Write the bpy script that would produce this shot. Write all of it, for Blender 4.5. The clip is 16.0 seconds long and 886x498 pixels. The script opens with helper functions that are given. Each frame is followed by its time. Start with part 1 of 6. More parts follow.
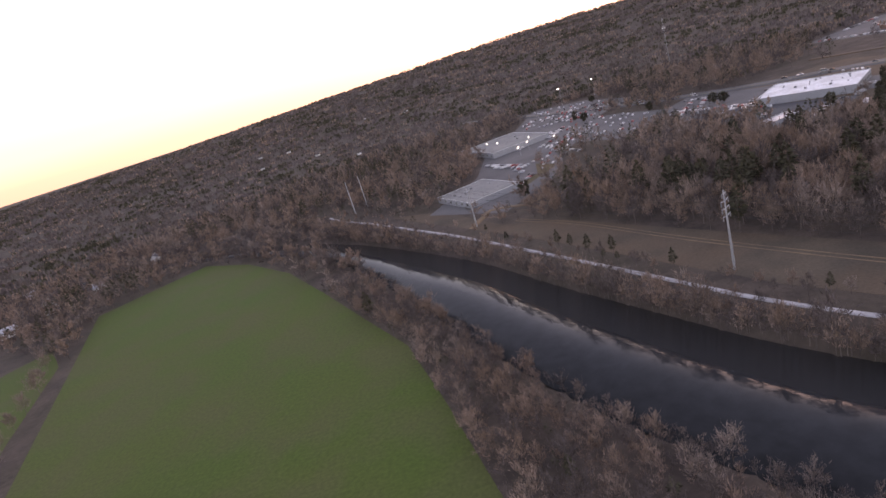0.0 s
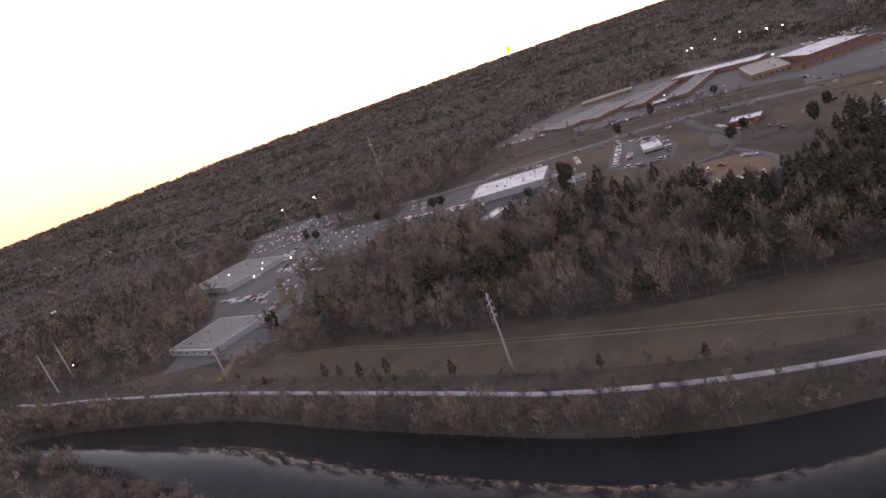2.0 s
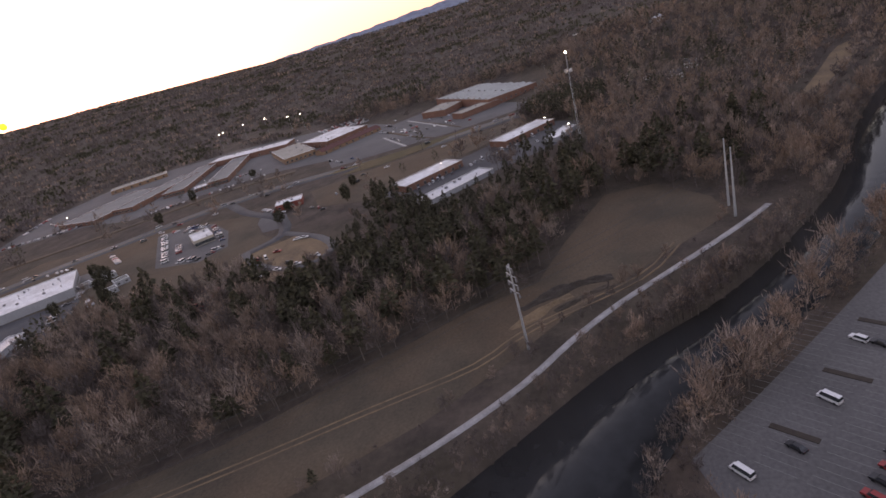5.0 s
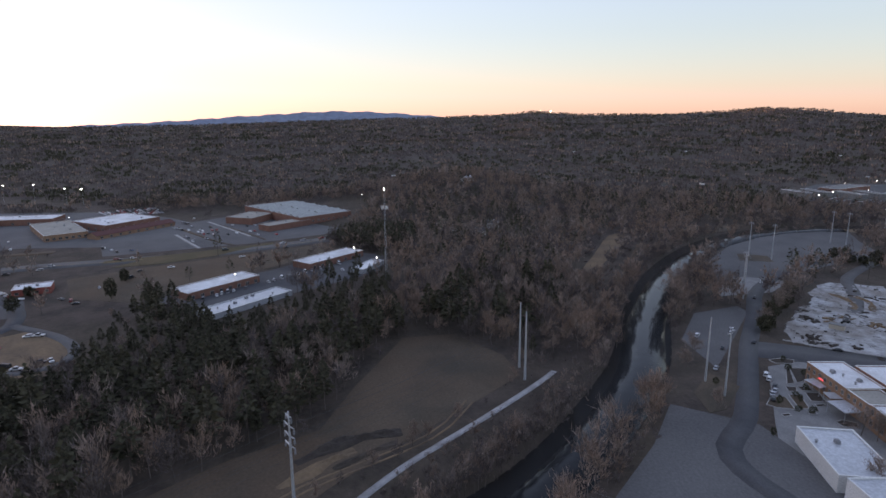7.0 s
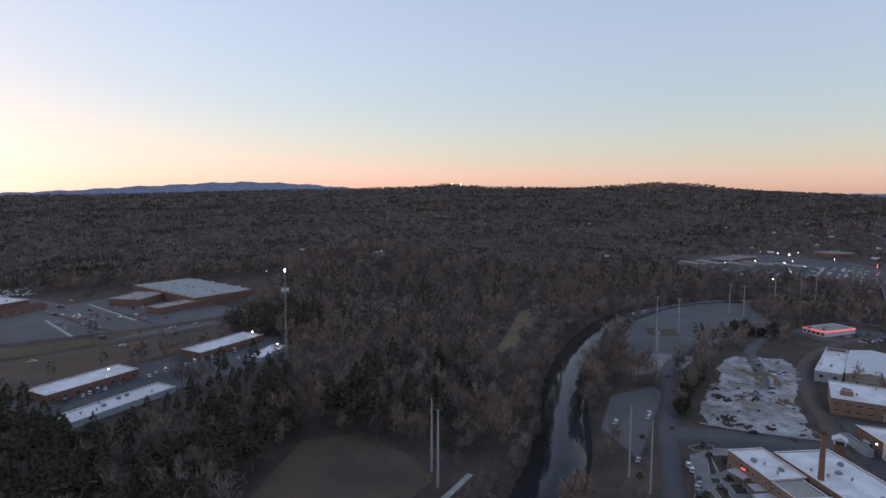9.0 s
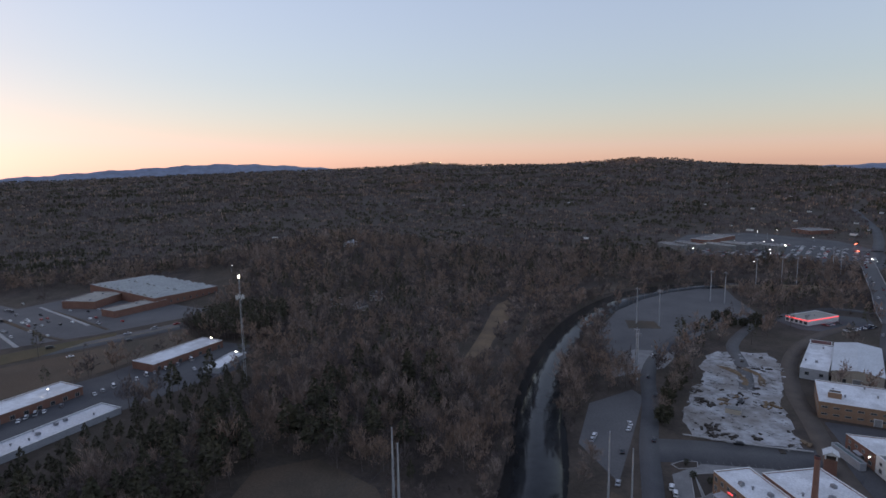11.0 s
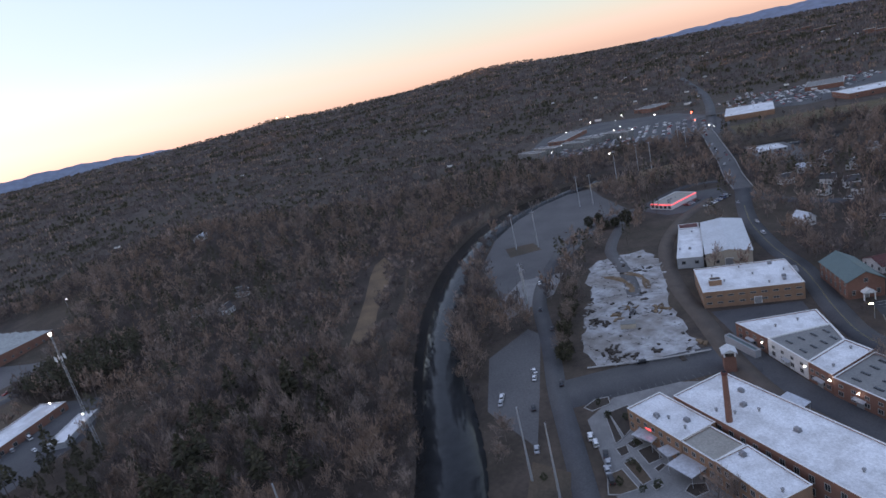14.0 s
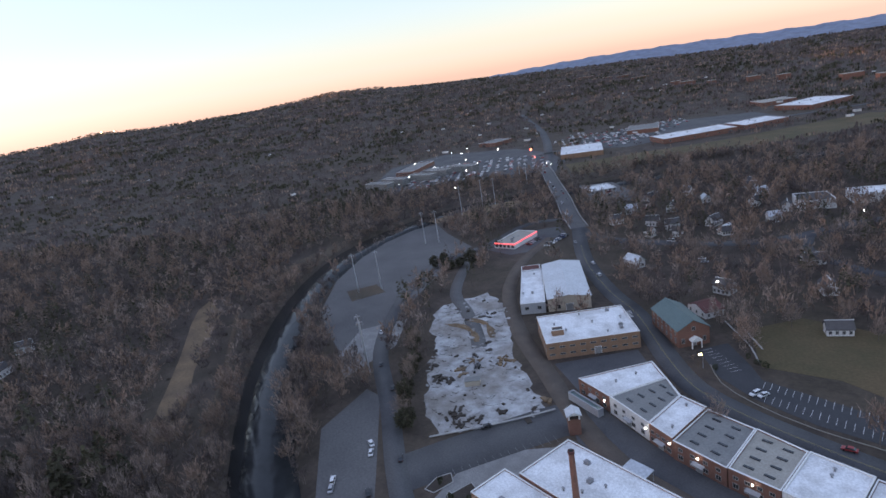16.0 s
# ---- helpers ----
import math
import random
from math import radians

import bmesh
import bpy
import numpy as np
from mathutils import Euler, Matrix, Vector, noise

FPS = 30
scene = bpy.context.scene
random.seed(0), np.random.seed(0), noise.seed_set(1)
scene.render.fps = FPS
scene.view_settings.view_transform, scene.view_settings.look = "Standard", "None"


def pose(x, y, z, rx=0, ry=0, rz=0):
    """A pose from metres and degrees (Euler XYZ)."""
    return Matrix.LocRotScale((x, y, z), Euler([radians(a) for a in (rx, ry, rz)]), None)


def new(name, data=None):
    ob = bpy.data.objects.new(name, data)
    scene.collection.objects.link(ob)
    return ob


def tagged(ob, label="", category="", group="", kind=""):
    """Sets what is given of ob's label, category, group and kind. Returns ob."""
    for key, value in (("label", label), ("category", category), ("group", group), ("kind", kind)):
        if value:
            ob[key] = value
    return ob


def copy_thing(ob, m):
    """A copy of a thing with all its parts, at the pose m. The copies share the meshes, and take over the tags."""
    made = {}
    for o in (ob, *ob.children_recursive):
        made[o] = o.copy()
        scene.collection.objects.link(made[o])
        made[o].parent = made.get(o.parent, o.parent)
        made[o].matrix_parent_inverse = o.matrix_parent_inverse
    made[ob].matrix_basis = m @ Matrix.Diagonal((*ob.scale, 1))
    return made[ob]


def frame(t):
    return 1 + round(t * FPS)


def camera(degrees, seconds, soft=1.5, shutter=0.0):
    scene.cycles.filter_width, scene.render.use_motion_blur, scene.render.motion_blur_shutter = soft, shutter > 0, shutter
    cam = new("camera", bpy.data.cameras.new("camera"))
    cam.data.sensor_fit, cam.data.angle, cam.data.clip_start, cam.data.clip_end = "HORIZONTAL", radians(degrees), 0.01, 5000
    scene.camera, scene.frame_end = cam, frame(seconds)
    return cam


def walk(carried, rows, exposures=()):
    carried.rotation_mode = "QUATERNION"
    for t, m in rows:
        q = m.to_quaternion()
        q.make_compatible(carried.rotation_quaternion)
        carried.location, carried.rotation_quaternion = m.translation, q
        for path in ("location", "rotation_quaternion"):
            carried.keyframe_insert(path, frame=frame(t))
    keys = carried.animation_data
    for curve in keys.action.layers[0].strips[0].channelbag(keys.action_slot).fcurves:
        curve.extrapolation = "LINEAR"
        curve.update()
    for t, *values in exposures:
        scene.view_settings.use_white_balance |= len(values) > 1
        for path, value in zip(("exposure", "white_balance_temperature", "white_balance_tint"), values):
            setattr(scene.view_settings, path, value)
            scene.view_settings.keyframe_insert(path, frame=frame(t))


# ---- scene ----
cam = camera(73.76, 16.0, soft=1.6)
PATH = [
    (0.0, 62.58, 2.90, 107.98, 71.89, 16.50, -5.27),
    (0.5, 61.83, 10.68, 108.87, 72.56, 17.96, -12.33),
    (1.0, 61.34, 18.21, 109.69, 73.22, 19.91, -19.33),
    (1.5, 61.48, 25.24, 110.42, 73.85, 18.42, -26.37),
    (2.0, 62.53, 31.64, 110.99, 73.80, 19.61, -33.75),
    (2.5, 64.65, 37.28, 111.37, 73.89, 19.50, -40.85),
    (3.0, 67.92, 42.08, 111.73, 73.46, 21.69, -48.38),
    (3.5, 72.23, 45.95, 112.12, 71.81, 21.58, -56.57),
    (4.0, 77.39, 48.99, 112.56, 70.42, 21.20, -63.69),
    (4.5, 83.11, 51.38, 112.87, 68.79, 19.36, -70.53),
    (5.0, 88.94, 53.26, 112.92, 67.56, 14.87, -77.65),
    (7.5, 113.64, 56.32, 111.02, 80.52, -0.16, -96.59),
    (8.0, 118.92, 54.70, 111.84, 82.81, 0.44, -99.68),
    (8.5, 124.36, 52.50, 113.12, 84.32, -0.12, -101.24),
    (11.0, 153.01, 35.67, 125.46, 82.01, 0.86, -103.63),
    (11.5, 158.60, 32.04, 127.48, 80.79, 3.77, -104.03),
    (12.0, 164.09, 28.39, 129.26, 79.27, 8.26, -105.87),
    (12.5, 169.49, 24.57, 130.79, 77.58, 12.78, -108.05),
    (13.0, 174.86, 20.49, 132.06, 75.42, 11.48, -111.96),
    (13.5, 180.18, 15.97, 133.11, 74.70, 12.02, -115.40),
    (14.0, 185.49, 10.93, 133.99, 74.22, 12.88, -117.93),
    (14.5, 190.82, 5.36, 134.74, 73.82, 11.96, -121.74),
    (15.0, 196.17, -0.74, 135.38, 73.95, 11.33, -124.81),
    (15.5, 201.62, -7.31, 135.88, 74.00, 10.68, -128.22),
    (16.0, 207.13, -14.14, 136.23, 73.85, 9.20, -131.92),
]
walk(cam, [(t, pose(*p)) for t, *p in PATH], exposures=[(0.0, 2.5, 8700, 33), (2.0, 2.2, 9300, 34), (3.5, 1.55, 9600, 34), (4.2, 1.6, 9600, 34), (5.0, 2.05, 9100, 32), (7.5, 1.7, 6900, 18), (11.0, 1.4, 6900, 18), (12.5, 1.55, 6800, 18), (14.5, 2.0, 6700, 17), (16.0, 2.1, 6700, 16)])

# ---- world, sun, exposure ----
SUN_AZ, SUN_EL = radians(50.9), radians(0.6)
world = bpy.data.worlds.new("dusk_sky")
scene.world = world
world.use_nodes = True
wn = world.node_tree
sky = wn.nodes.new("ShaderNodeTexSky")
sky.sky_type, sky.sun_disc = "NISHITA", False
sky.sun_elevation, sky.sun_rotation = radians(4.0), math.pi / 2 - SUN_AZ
sky.altitude, sky.air_density, sky.dust_density, sky.ozone_density = 200, 1.0, 0.7, 2.2
wn.nodes["Background"].inputs[1].default_value = 0.15
soft_sky = wn.nodes.new("ShaderNodeHueSaturation")
soft_sky.inputs["Saturation"].default_value = 0.7
wn.links.new(sky.outputs[0], soft_sky.inputs["Color"])
tint = wn.nodes.new("ShaderNodeMix")
tint.data_type, tint.blend_type = "RGBA", "MULTIPLY"
tint.inputs[0].default_value = 1.0
# rosier where the sky itself is warm, clear blue above
split = wn.nodes.new("ShaderNodeSeparateColor")
wn.links.new(sky.outputs[0], split.inputs[0])
warmth = wn.nodes.new("ShaderNodeMath")
warmth.operation = "DIVIDE"
wn.links.new(split.outputs[0], warmth.inputs[0])
wn.links.new(split.outputs[2], warmth.inputs[1])
blush = wn.nodes.new("ShaderNodeMapRange")
blush.inputs["From Min"].default_value, blush.inputs["From Max"].default_value = 0.6, 2.7
wn.links.new(warmth.outputs[0], blush.inputs["Value"])
rose = wn.nodes.new("ShaderNodeMix")
rose.data_type = "RGBA"
rose.inputs[6].default_value, rose.inputs[7].default_value = (0.99, 0.955, 1.03, 1), (1.06, 0.925, 1.26, 1)
wn.links.new(blush.outputs[0], rose.inputs[0])
wn.links.new(rose.outputs[2], tint.inputs[7])
# a hazy dusk sky: the glow round the sun spreads, and the rest of the dome keeps its light
level = wn.nodes.new("ShaderNodeRGBToBW")
wn.links.new(soft_sky.outputs[0], level.inputs[0])
share = wn.nodes.new("ShaderNodeMath")
share.operation = "MULTIPLY"
share.inputs[1].default_value = 0.67
wn.links.new(level.outputs[0], share.inputs[0])
spread = wn.nodes.new("ShaderNodeMath")
spread.operation = "POWER"
spread.inputs[1].default_value = -0.55
wn.links.new(share.outputs[0], spread.inputs[0])
hazy = wn.nodes.new("ShaderNodeVectorMath")
hazy.operation = "SCALE"
wn.links.new(soft_sky.outputs[0], hazy.inputs[0])
wn.links.new(spread.outputs[0], hazy.inputs["Scale"])
wn.links.new(hazy.outputs[0], tint.inputs[6])
wn.links.new(tint.outputs[2], wn.nodes["Background"].inputs[0])
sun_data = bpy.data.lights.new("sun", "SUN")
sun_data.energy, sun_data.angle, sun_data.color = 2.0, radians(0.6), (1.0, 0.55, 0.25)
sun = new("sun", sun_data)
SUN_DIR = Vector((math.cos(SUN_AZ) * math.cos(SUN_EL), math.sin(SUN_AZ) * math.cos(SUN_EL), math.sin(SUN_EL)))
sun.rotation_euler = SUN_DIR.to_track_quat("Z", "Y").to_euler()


# ---- materials ----
def mat(name, colour, rough=0.8, metal=0.0, second=None, scale=1.0, amount=0.5, fine=12.0, bump=0.0, bump_scale=None,
        island=0.0, per_object=0.0, third=None, third_scale=0.03, third_amount=0.4, spec=0.3):
    """A procedural surface: a base colour broken by a coarse and a fine noise, with bump."""
    m = bpy.data.materials.new(name)
    m.use_nodes = True
    nt = m.node_tree
    b = nt.nodes["Principled BSDF"]
    b.inputs["Roughness"].default_value, b.inputs["Metallic"].default_value = rough, metal
    b.inputs["Specular IOR Level"].default_value = spec
    co = nt.nodes.new("ShaderNodeTexCoord").outputs["Object"]

    def noise_at(s, detail=4.0, rough_=0.6):
        n = nt.nodes.new("ShaderNodeTexNoise")
        n.inputs["Scale"].default_value, n.inputs["Detail"].default_value, n.inputs["Roughness"].default_value = s, detail, rough_
        nt.links.new(co, n.inputs["Vector"])
        return n.outputs["Fac"]

    def ramp(fac, lo, hi):
        r = nt.nodes.new("ShaderNodeMapRange")
        r.inputs["From Min"].default_value, r.inputs["From Max"].default_value = lo, hi
        nt.links.new(fac, r.inputs["Value"])
        return r.outputs["Result"]

    def mix(fac, a, c, kind="MIX", f=None):
        x = nt.nodes.new("ShaderNodeMix")
        x.data_type, x.blend_type = "RGBA", kind
        if f is None:
            nt.links.new(fac, x.inputs[0])
        else:
            x.inputs[0].default_value = f
        for s_, v in ((x.inputs[6], a), (x.inputs[7], c)):
            if isinstance(v, tuple):
                s_.default_value = (*v, 1)
            else:
                nt.links.new(v, s_)
        return x.outputs[2]

    def times(fac, k):
        x = nt.nodes.new("ShaderNodeMath")
        x.operation = "MULTIPLY"
        nt.links.new(fac, x.inputs[0])
        x.inputs[1].default_value = k
        return x.outputs[0]

    second = second or tuple(c * 0.6 for c in colour)
    out = mix(times(ramp(noise_at(scale), 0.35, 0.65), amount), colour, second)
    if third:
        out = mix(times(ramp(noise_at(third_scale), 0.42, 0.6), third_amount), out, third)
    dark = mix(ramp(noise_at(fine), 0.3, 0.7), (0.72, 0.72, 0.72), (1.18, 1.18, 1.18))
    out = mix(None, out, dark, "MULTIPLY", 0.8)
    for source, k in ((nt.nodes.new("ShaderNodeNewGeometry").outputs["Random Per Island"], island),
                      (nt.nodes.new("ShaderNodeObjectInfo").outputs["Random"], per_object)):
        if k:
            out = mix(None, out, mix(source, (1 - k,) * 3, (1 + k,) * 3), "MULTIPLY", 1.0)
    nt.links.new(out, b.inputs["Base Color"])
    if bump:
        bp = nt.nodes.new("ShaderNodeBump")
        bp.inputs["Strength"].default_value, bp.inputs["Distance"].default_value = min(bump, 1.0), max(bump, 0.05)
        nt.links.new(noise_at(bump_scale or fine, 6.0), bp.inputs["Height"])
        nt.links.new(bp.outputs[0], b.inputs["Normal"])
    return m


def glow(name, colour, strength):
    m = bpy.data.materials.new(name)
    m.use_nodes = True
    b = m.node_tree.nodes["Principled BSDF"]
    b.inputs["Base Color"].default_value = (*colour, 1)
    b.inputs["Emission Color"].default_value, b.inputs["Emission Strength"].default_value = (*colour, 1), strength
    return m


M_GROUND = mat("leaf_litter_soil", (0.095, 0.072, 0.058), 0.95, second=(0.046, 0.036, 0.030), scale=0.055, fine=0.4, amount=1.0,
               third=(0.075, 0.062, 0.035), third_scale=0.012, third_amount=0.3, bump=0.6, bump_scale=0.5)
M_WINTER = mat("winter_wheat_field", (0.052, 0.09, 0.013), 0.9, second=(0.075, 0.088, 0.02), scale=0.012, fine=0.7, amount=0.7,
               third=(0.085, 0.08, 0.035), third_scale=0.025, third_amount=0.45, bump=0.15, bump_scale=1.0)
M_DRYGRASS = mat("dry_mown_grass", (0.115, 0.088, 0.062), 0.95, second=(0.066, 0.054, 0.040), scale=0.035, fine=0.9, amount=1.0,
                 third=(0.125, 0.082, 0.052), third_scale=0.012, third_amount=0.6, bump=0.4, bump_scale=1.0)
M_LAWN = mat("dull_winter_lawn", (0.078, 0.068, 0.034), 0.95, second=(0.13, 0.092, 0.05), scale=0.03, fine=0.8, amount=0.9, bump=0.3, bump_scale=1.2)
M_DIRT = mat("bare_clay_soil", (0.22, 0.15, 0.09), 0.95, second=(0.13, 0.095, 0.065), scale=0.06, fine=0.6, amount=0.9, bump=0.5, bump_scale=0.7)
M_GRAVEL = mat("pale_gravel", (0.44, 0.43, 0.43), 0.95, second=(0.22, 0.21, 0.20), scale=0.12, fine=2.0, amount=0.8, bump=0.3)
M_ASPHALT = mat("worn_grey_asphalt", (0.085, 0.085, 0.09), 0.85, second=(0.055, 0.055, 0.06), scale=0.06, fine=1.4, amount=0.8,
                third=(0.12, 0.118, 0.115), third_scale=0.025, third_amount=0.5, bump=0.1)
M_OLDLOT = mat("faded_parking_asphalt", (0.125, 0.12, 0.12), 0.9, second=(0.085, 0.083, 0.083), scale=0.035, fine=1.0, amount=0.8,
               third=(0.155, 0.15, 0.145), third_scale=0.012, third_amount=0.5, bump=0.1)
M_DARKLOT = mat("fresh_black_asphalt", (0.045, 0.046, 0.05), 0.8, second=(0.06, 0.06, 0.064), scale=0.08, fine=1.5, amount=0.8, bump=0.08)
M_FAINTLINE = mat("worn_stall_paint", (0.2, 0.2, 0.195), 0.8, second=(0.13, 0.13, 0.13), scale=0.5, fine=4)
M_YELLOW = mat("worn_yellow_paint", (0.30, 0.25, 0.11), 0.8, second=(0.2, 0.17, 0.1), scale=0.5, fine=5)
M_LINE = mat("white_road_paint", (0.62, 0.62, 0.6), 0.7, second=(0.4, 0.4, 0.4), scale=0.8, fine=6)
M_KERB = mat("weathered_kerb", (0.26, 0.24, 0.2), 0.9, second=(0.18, 0.17, 0.15), scale=0.3, fine=3.0)
M_YARD = mat("stained_yard_paving", (0.27, 0.265, 0.255), 0.9, second=(0.19, 0.185, 0.18), scale=0.15, fine=2.0, amount=0.8, third=(0.15, 0.145, 0.14), third_scale=0.06, third_amount=0.5, bump=0.1)
M_CONCRETE = mat("pale_concrete", (0.42, 0.41, 0.39), 0.9, second=(0.30, 0.29, 0.28), scale=0.2, fine=3.0, amount=0.8, bump=0.1)
M_RUBBLE = mat("broken_slab_concrete", (0.50, 0.50, 0.50), 0.95, second=(0.24, 0.23, 0.22), scale=0.13, fine=1.6, amount=1.0,
               third=(0.20, 0.17, 0.14), third_scale=0.05, third_amount=0.6, bump=0.5, bump_scale=0.8)
M_MULCH_SHADE = mat("dark_mulch_and_shade", (0.05, 0.04, 0.034), 0.95, second=(0.08, 0.065, 0.05), scale=0.5, fine=5.0, bump=0.2)
M_RAIL = mat("track_ballast", (0.13, 0.105, 0.085), 0.95, second=(0.09, 0.075, 0.065), scale=0.1, fine=2.5, amount=0.8, bump=0.3)
M_WATER = mat("dark_river_water", (0.030, 0.032, 0.034), 0.06, second=(0.024, 0.025, 0.026), scale=0.03, fine=0.2, bump=0.05, bump_scale=0.5, spec=0.12)
M_BRICK = mat("red_brown_brick", (0.235, 0.122, 0.09), 0.9, second=(0.175, 0.092, 0.068), scale=0.3, fine=5.0, amount=0.8, bump=0.1)
M_TANBRICK = mat("orange_tan_brick", (0.30, 0.185, 0.12), 0.9, second=(0.225, 0.138, 0.09), scale=0.25, fine=5.0, amount=0.8, bump=0.1)
M_WHITEROOF = mat("white_roof_membrane", (0.78, 0.79, 0.8), 0.7, second=(0.66, 0.67, 0.68), scale=0.2, fine=1.5, amount=0.7,
                  third=(0.42, 0.41, 0.40), third_scale=0.09, third_amount=0.5)
M_GREYROOF = mat("grey_gravel_roof", (0.21, 0.212, 0.205), 0.9, second=(0.165, 0.165, 0.16), scale=0.1, fine=1.5, amount=0.8,
                 third=(0.27, 0.265, 0.25), third_scale=0.07, third_amount=0.5)
M_TANROOF = mat("tan_gravel_roof", (0.36, 0.34, 0.30), 0.9, second=(0.28, 0.265, 0.23), scale=0.12, fine=1.5, amount=0.8)
M_PALEROOF = mat("pale_grey_green_roof", (0.38, 0.39, 0.37), 0.8, second=(0.31, 0.32, 0.31), scale=0.06, fine=0.5, amount=0.7)
M_METALROOF = mat("pale_metal_roof", (0.55, 0.57, 0.60), 0.45, 0.4, second=(0.45, 0.46, 0.48), scale=0.1, fine=1.0, amount=0.6)
M_GREENROOF = mat("blue_green_metal_roof", (0.11, 0.16, 0.16), 0.55, 0.2, second=(0.09, 0.135, 0.135), scale=0.2, fine=2.0)
M_REDROOF = mat("dark_red_roof", (0.13, 0.055, 0.05), 0.8, second=(0.1, 0.04, 0.035), scale=0.3, fine=2.0)
M_SHINGLE = mat("dark_shingle_roof", (0.085, 0.08, 0.08), 0.9, second=(0.055, 0.05, 0.05), scale=0.4, fine=3.0, per_object=0.35)
M_WHITEWALL = mat("white_painted_wall", (0.70, 0.69, 0.67), 0.8, second=(0.58, 0.57, 0.55), scale=0.2, fine=2.0, per_object=0.12)
M_TANWALL = mat("tan_metal_wall", (0.46, 0.40, 0.32), 0.7, second=(0.38, 0.33, 0.27), scale=0.2, fine=2.0)
M_GREYWALL = mat("grey_metal_wall", (0.36, 0.37, 0.38), 0.7, second=(0.3, 0.3, 0.31), scale=0.2, fine=2.0)
M_TRIM = mat("white_trim", (0.74, 0.74, 0.72), 0.7, second=(0.6, 0.6, 0.58), scale=0.8, fine=4.0)
M_FRAME = mat("dull_window_paint", (0.34, 0.33, 0.31), 0.8, second=(0.24, 0.23, 0.22), scale=0.8, fine=4.0)
M_GLASS = mat("dark_window_glass", (0.03, 0.035, 0.04), 0.08, second=(0.05, 0.055, 0.06), scale=0.5, fine=2.0, spec=0.6)
M_DOOR = mat("grey_steel_door", (0.28, 0.28, 0.28), 0.6, scale=1.0)
M_VENT = mat("dull_metal_vent", (0.32, 0.32, 0.33), 0.5, 0.6, scale=0.8)
M_STEEL = mat("galvanised_steel", (0.50, 0.52, 0.54), 0.5, 0.5, second=(0.40, 0.41, 0.43), scale=0.3, fine=2.0)
M_CABLE = mat("dark_cable", (0.06, 0.06, 0.06), 0.6)
M_TRUNK = mat("grey_brown_bark", (0.17, 0.138, 0.118), 0.95, second=(0.11, 0.09, 0.078), scale=0.12, fine=2.0, amount=0.9, island=0.3)
M_TWIG = mat("bare_winter_twigs", (0.34, 0.265, 0.225), 0.95, second=(0.145, 0.115, 0.102), scale=0.075, fine=0.35, amount=1.0, island=0.3,
             third=(0.27, 0.165, 0.105), third_scale=0.022, third_amount=0.5)
M_RUST = mat("rust_brown_twigs", (0.33, 0.235, 0.185), 0.95, second=(0.2, 0.14, 0.11), scale=0.08, fine=0.4, amount=0.9, island=0.3)
M_DIM = mat("dark_grey_twigs", (0.15, 0.12, 0.11), 0.95, second=(0.09, 0.074, 0.07), scale=0.08, fine=0.4, amount=0.9, island=0.3)
M_PINE = mat("dark_pine_needles", (0.052, 0.05, 0.03), 0.9, second=(0.075, 0.066, 0.04), scale=0.06, fine=0.6, amount=0.9, island=0.4)
M_BUSH = mat("olive_shrub_leaves", (0.06, 0.07, 0.035), 0.9, second=(0.09, 0.075, 0.045), scale=0.1, fine=1.0, island=0.4)
# bare far woods, with a little purplish distance haze put into the colour
M_FAR = mat("far_winter_woods_haze_tint", (0.20, 0.162, 0.158), 0.95, second=(0.11, 0.09, 0.09), scale=0.035, fine=0.06, amount=1.0, island=0.25,
            third=(0.13, 0.105, 0.075), third_scale=0.004, third_amount=0.6)
# the blue of distance haze is put into the ridge's base colour
M_RIDGE = mat("ridge_with_painted_haze", (0.21, 0.24, 0.31), 1.0, second=(0.19, 0.22, 0.29), scale=0.002, fine=0.02)
M_TYRE = mat("black_rubber", (0.02, 0.02, 0.02), 0.9)
M_LAMP = glow("lit_lamp_white", (1.0, 0.96, 0.85), 7.0)
M_WARMLAMP = glow("lit_lamp_warm", (1.0, 0.8, 0.35), 7.0)
M_REDNEON = glow("lit_red_sign", (1.0, 0.07, 0.07), 0.7)
M_TAIL = glow("lit_red_lamp", (1.0, 0.1, 0.05), 12.0)
M_SUNDISC = glow("setting_sun", (1.0, 0.36, 0.03), 1.0)
M_SIGNRED = mat("faded_red_panel", (0.30, 0.085, 0.065), 0.7, scale=0.5)


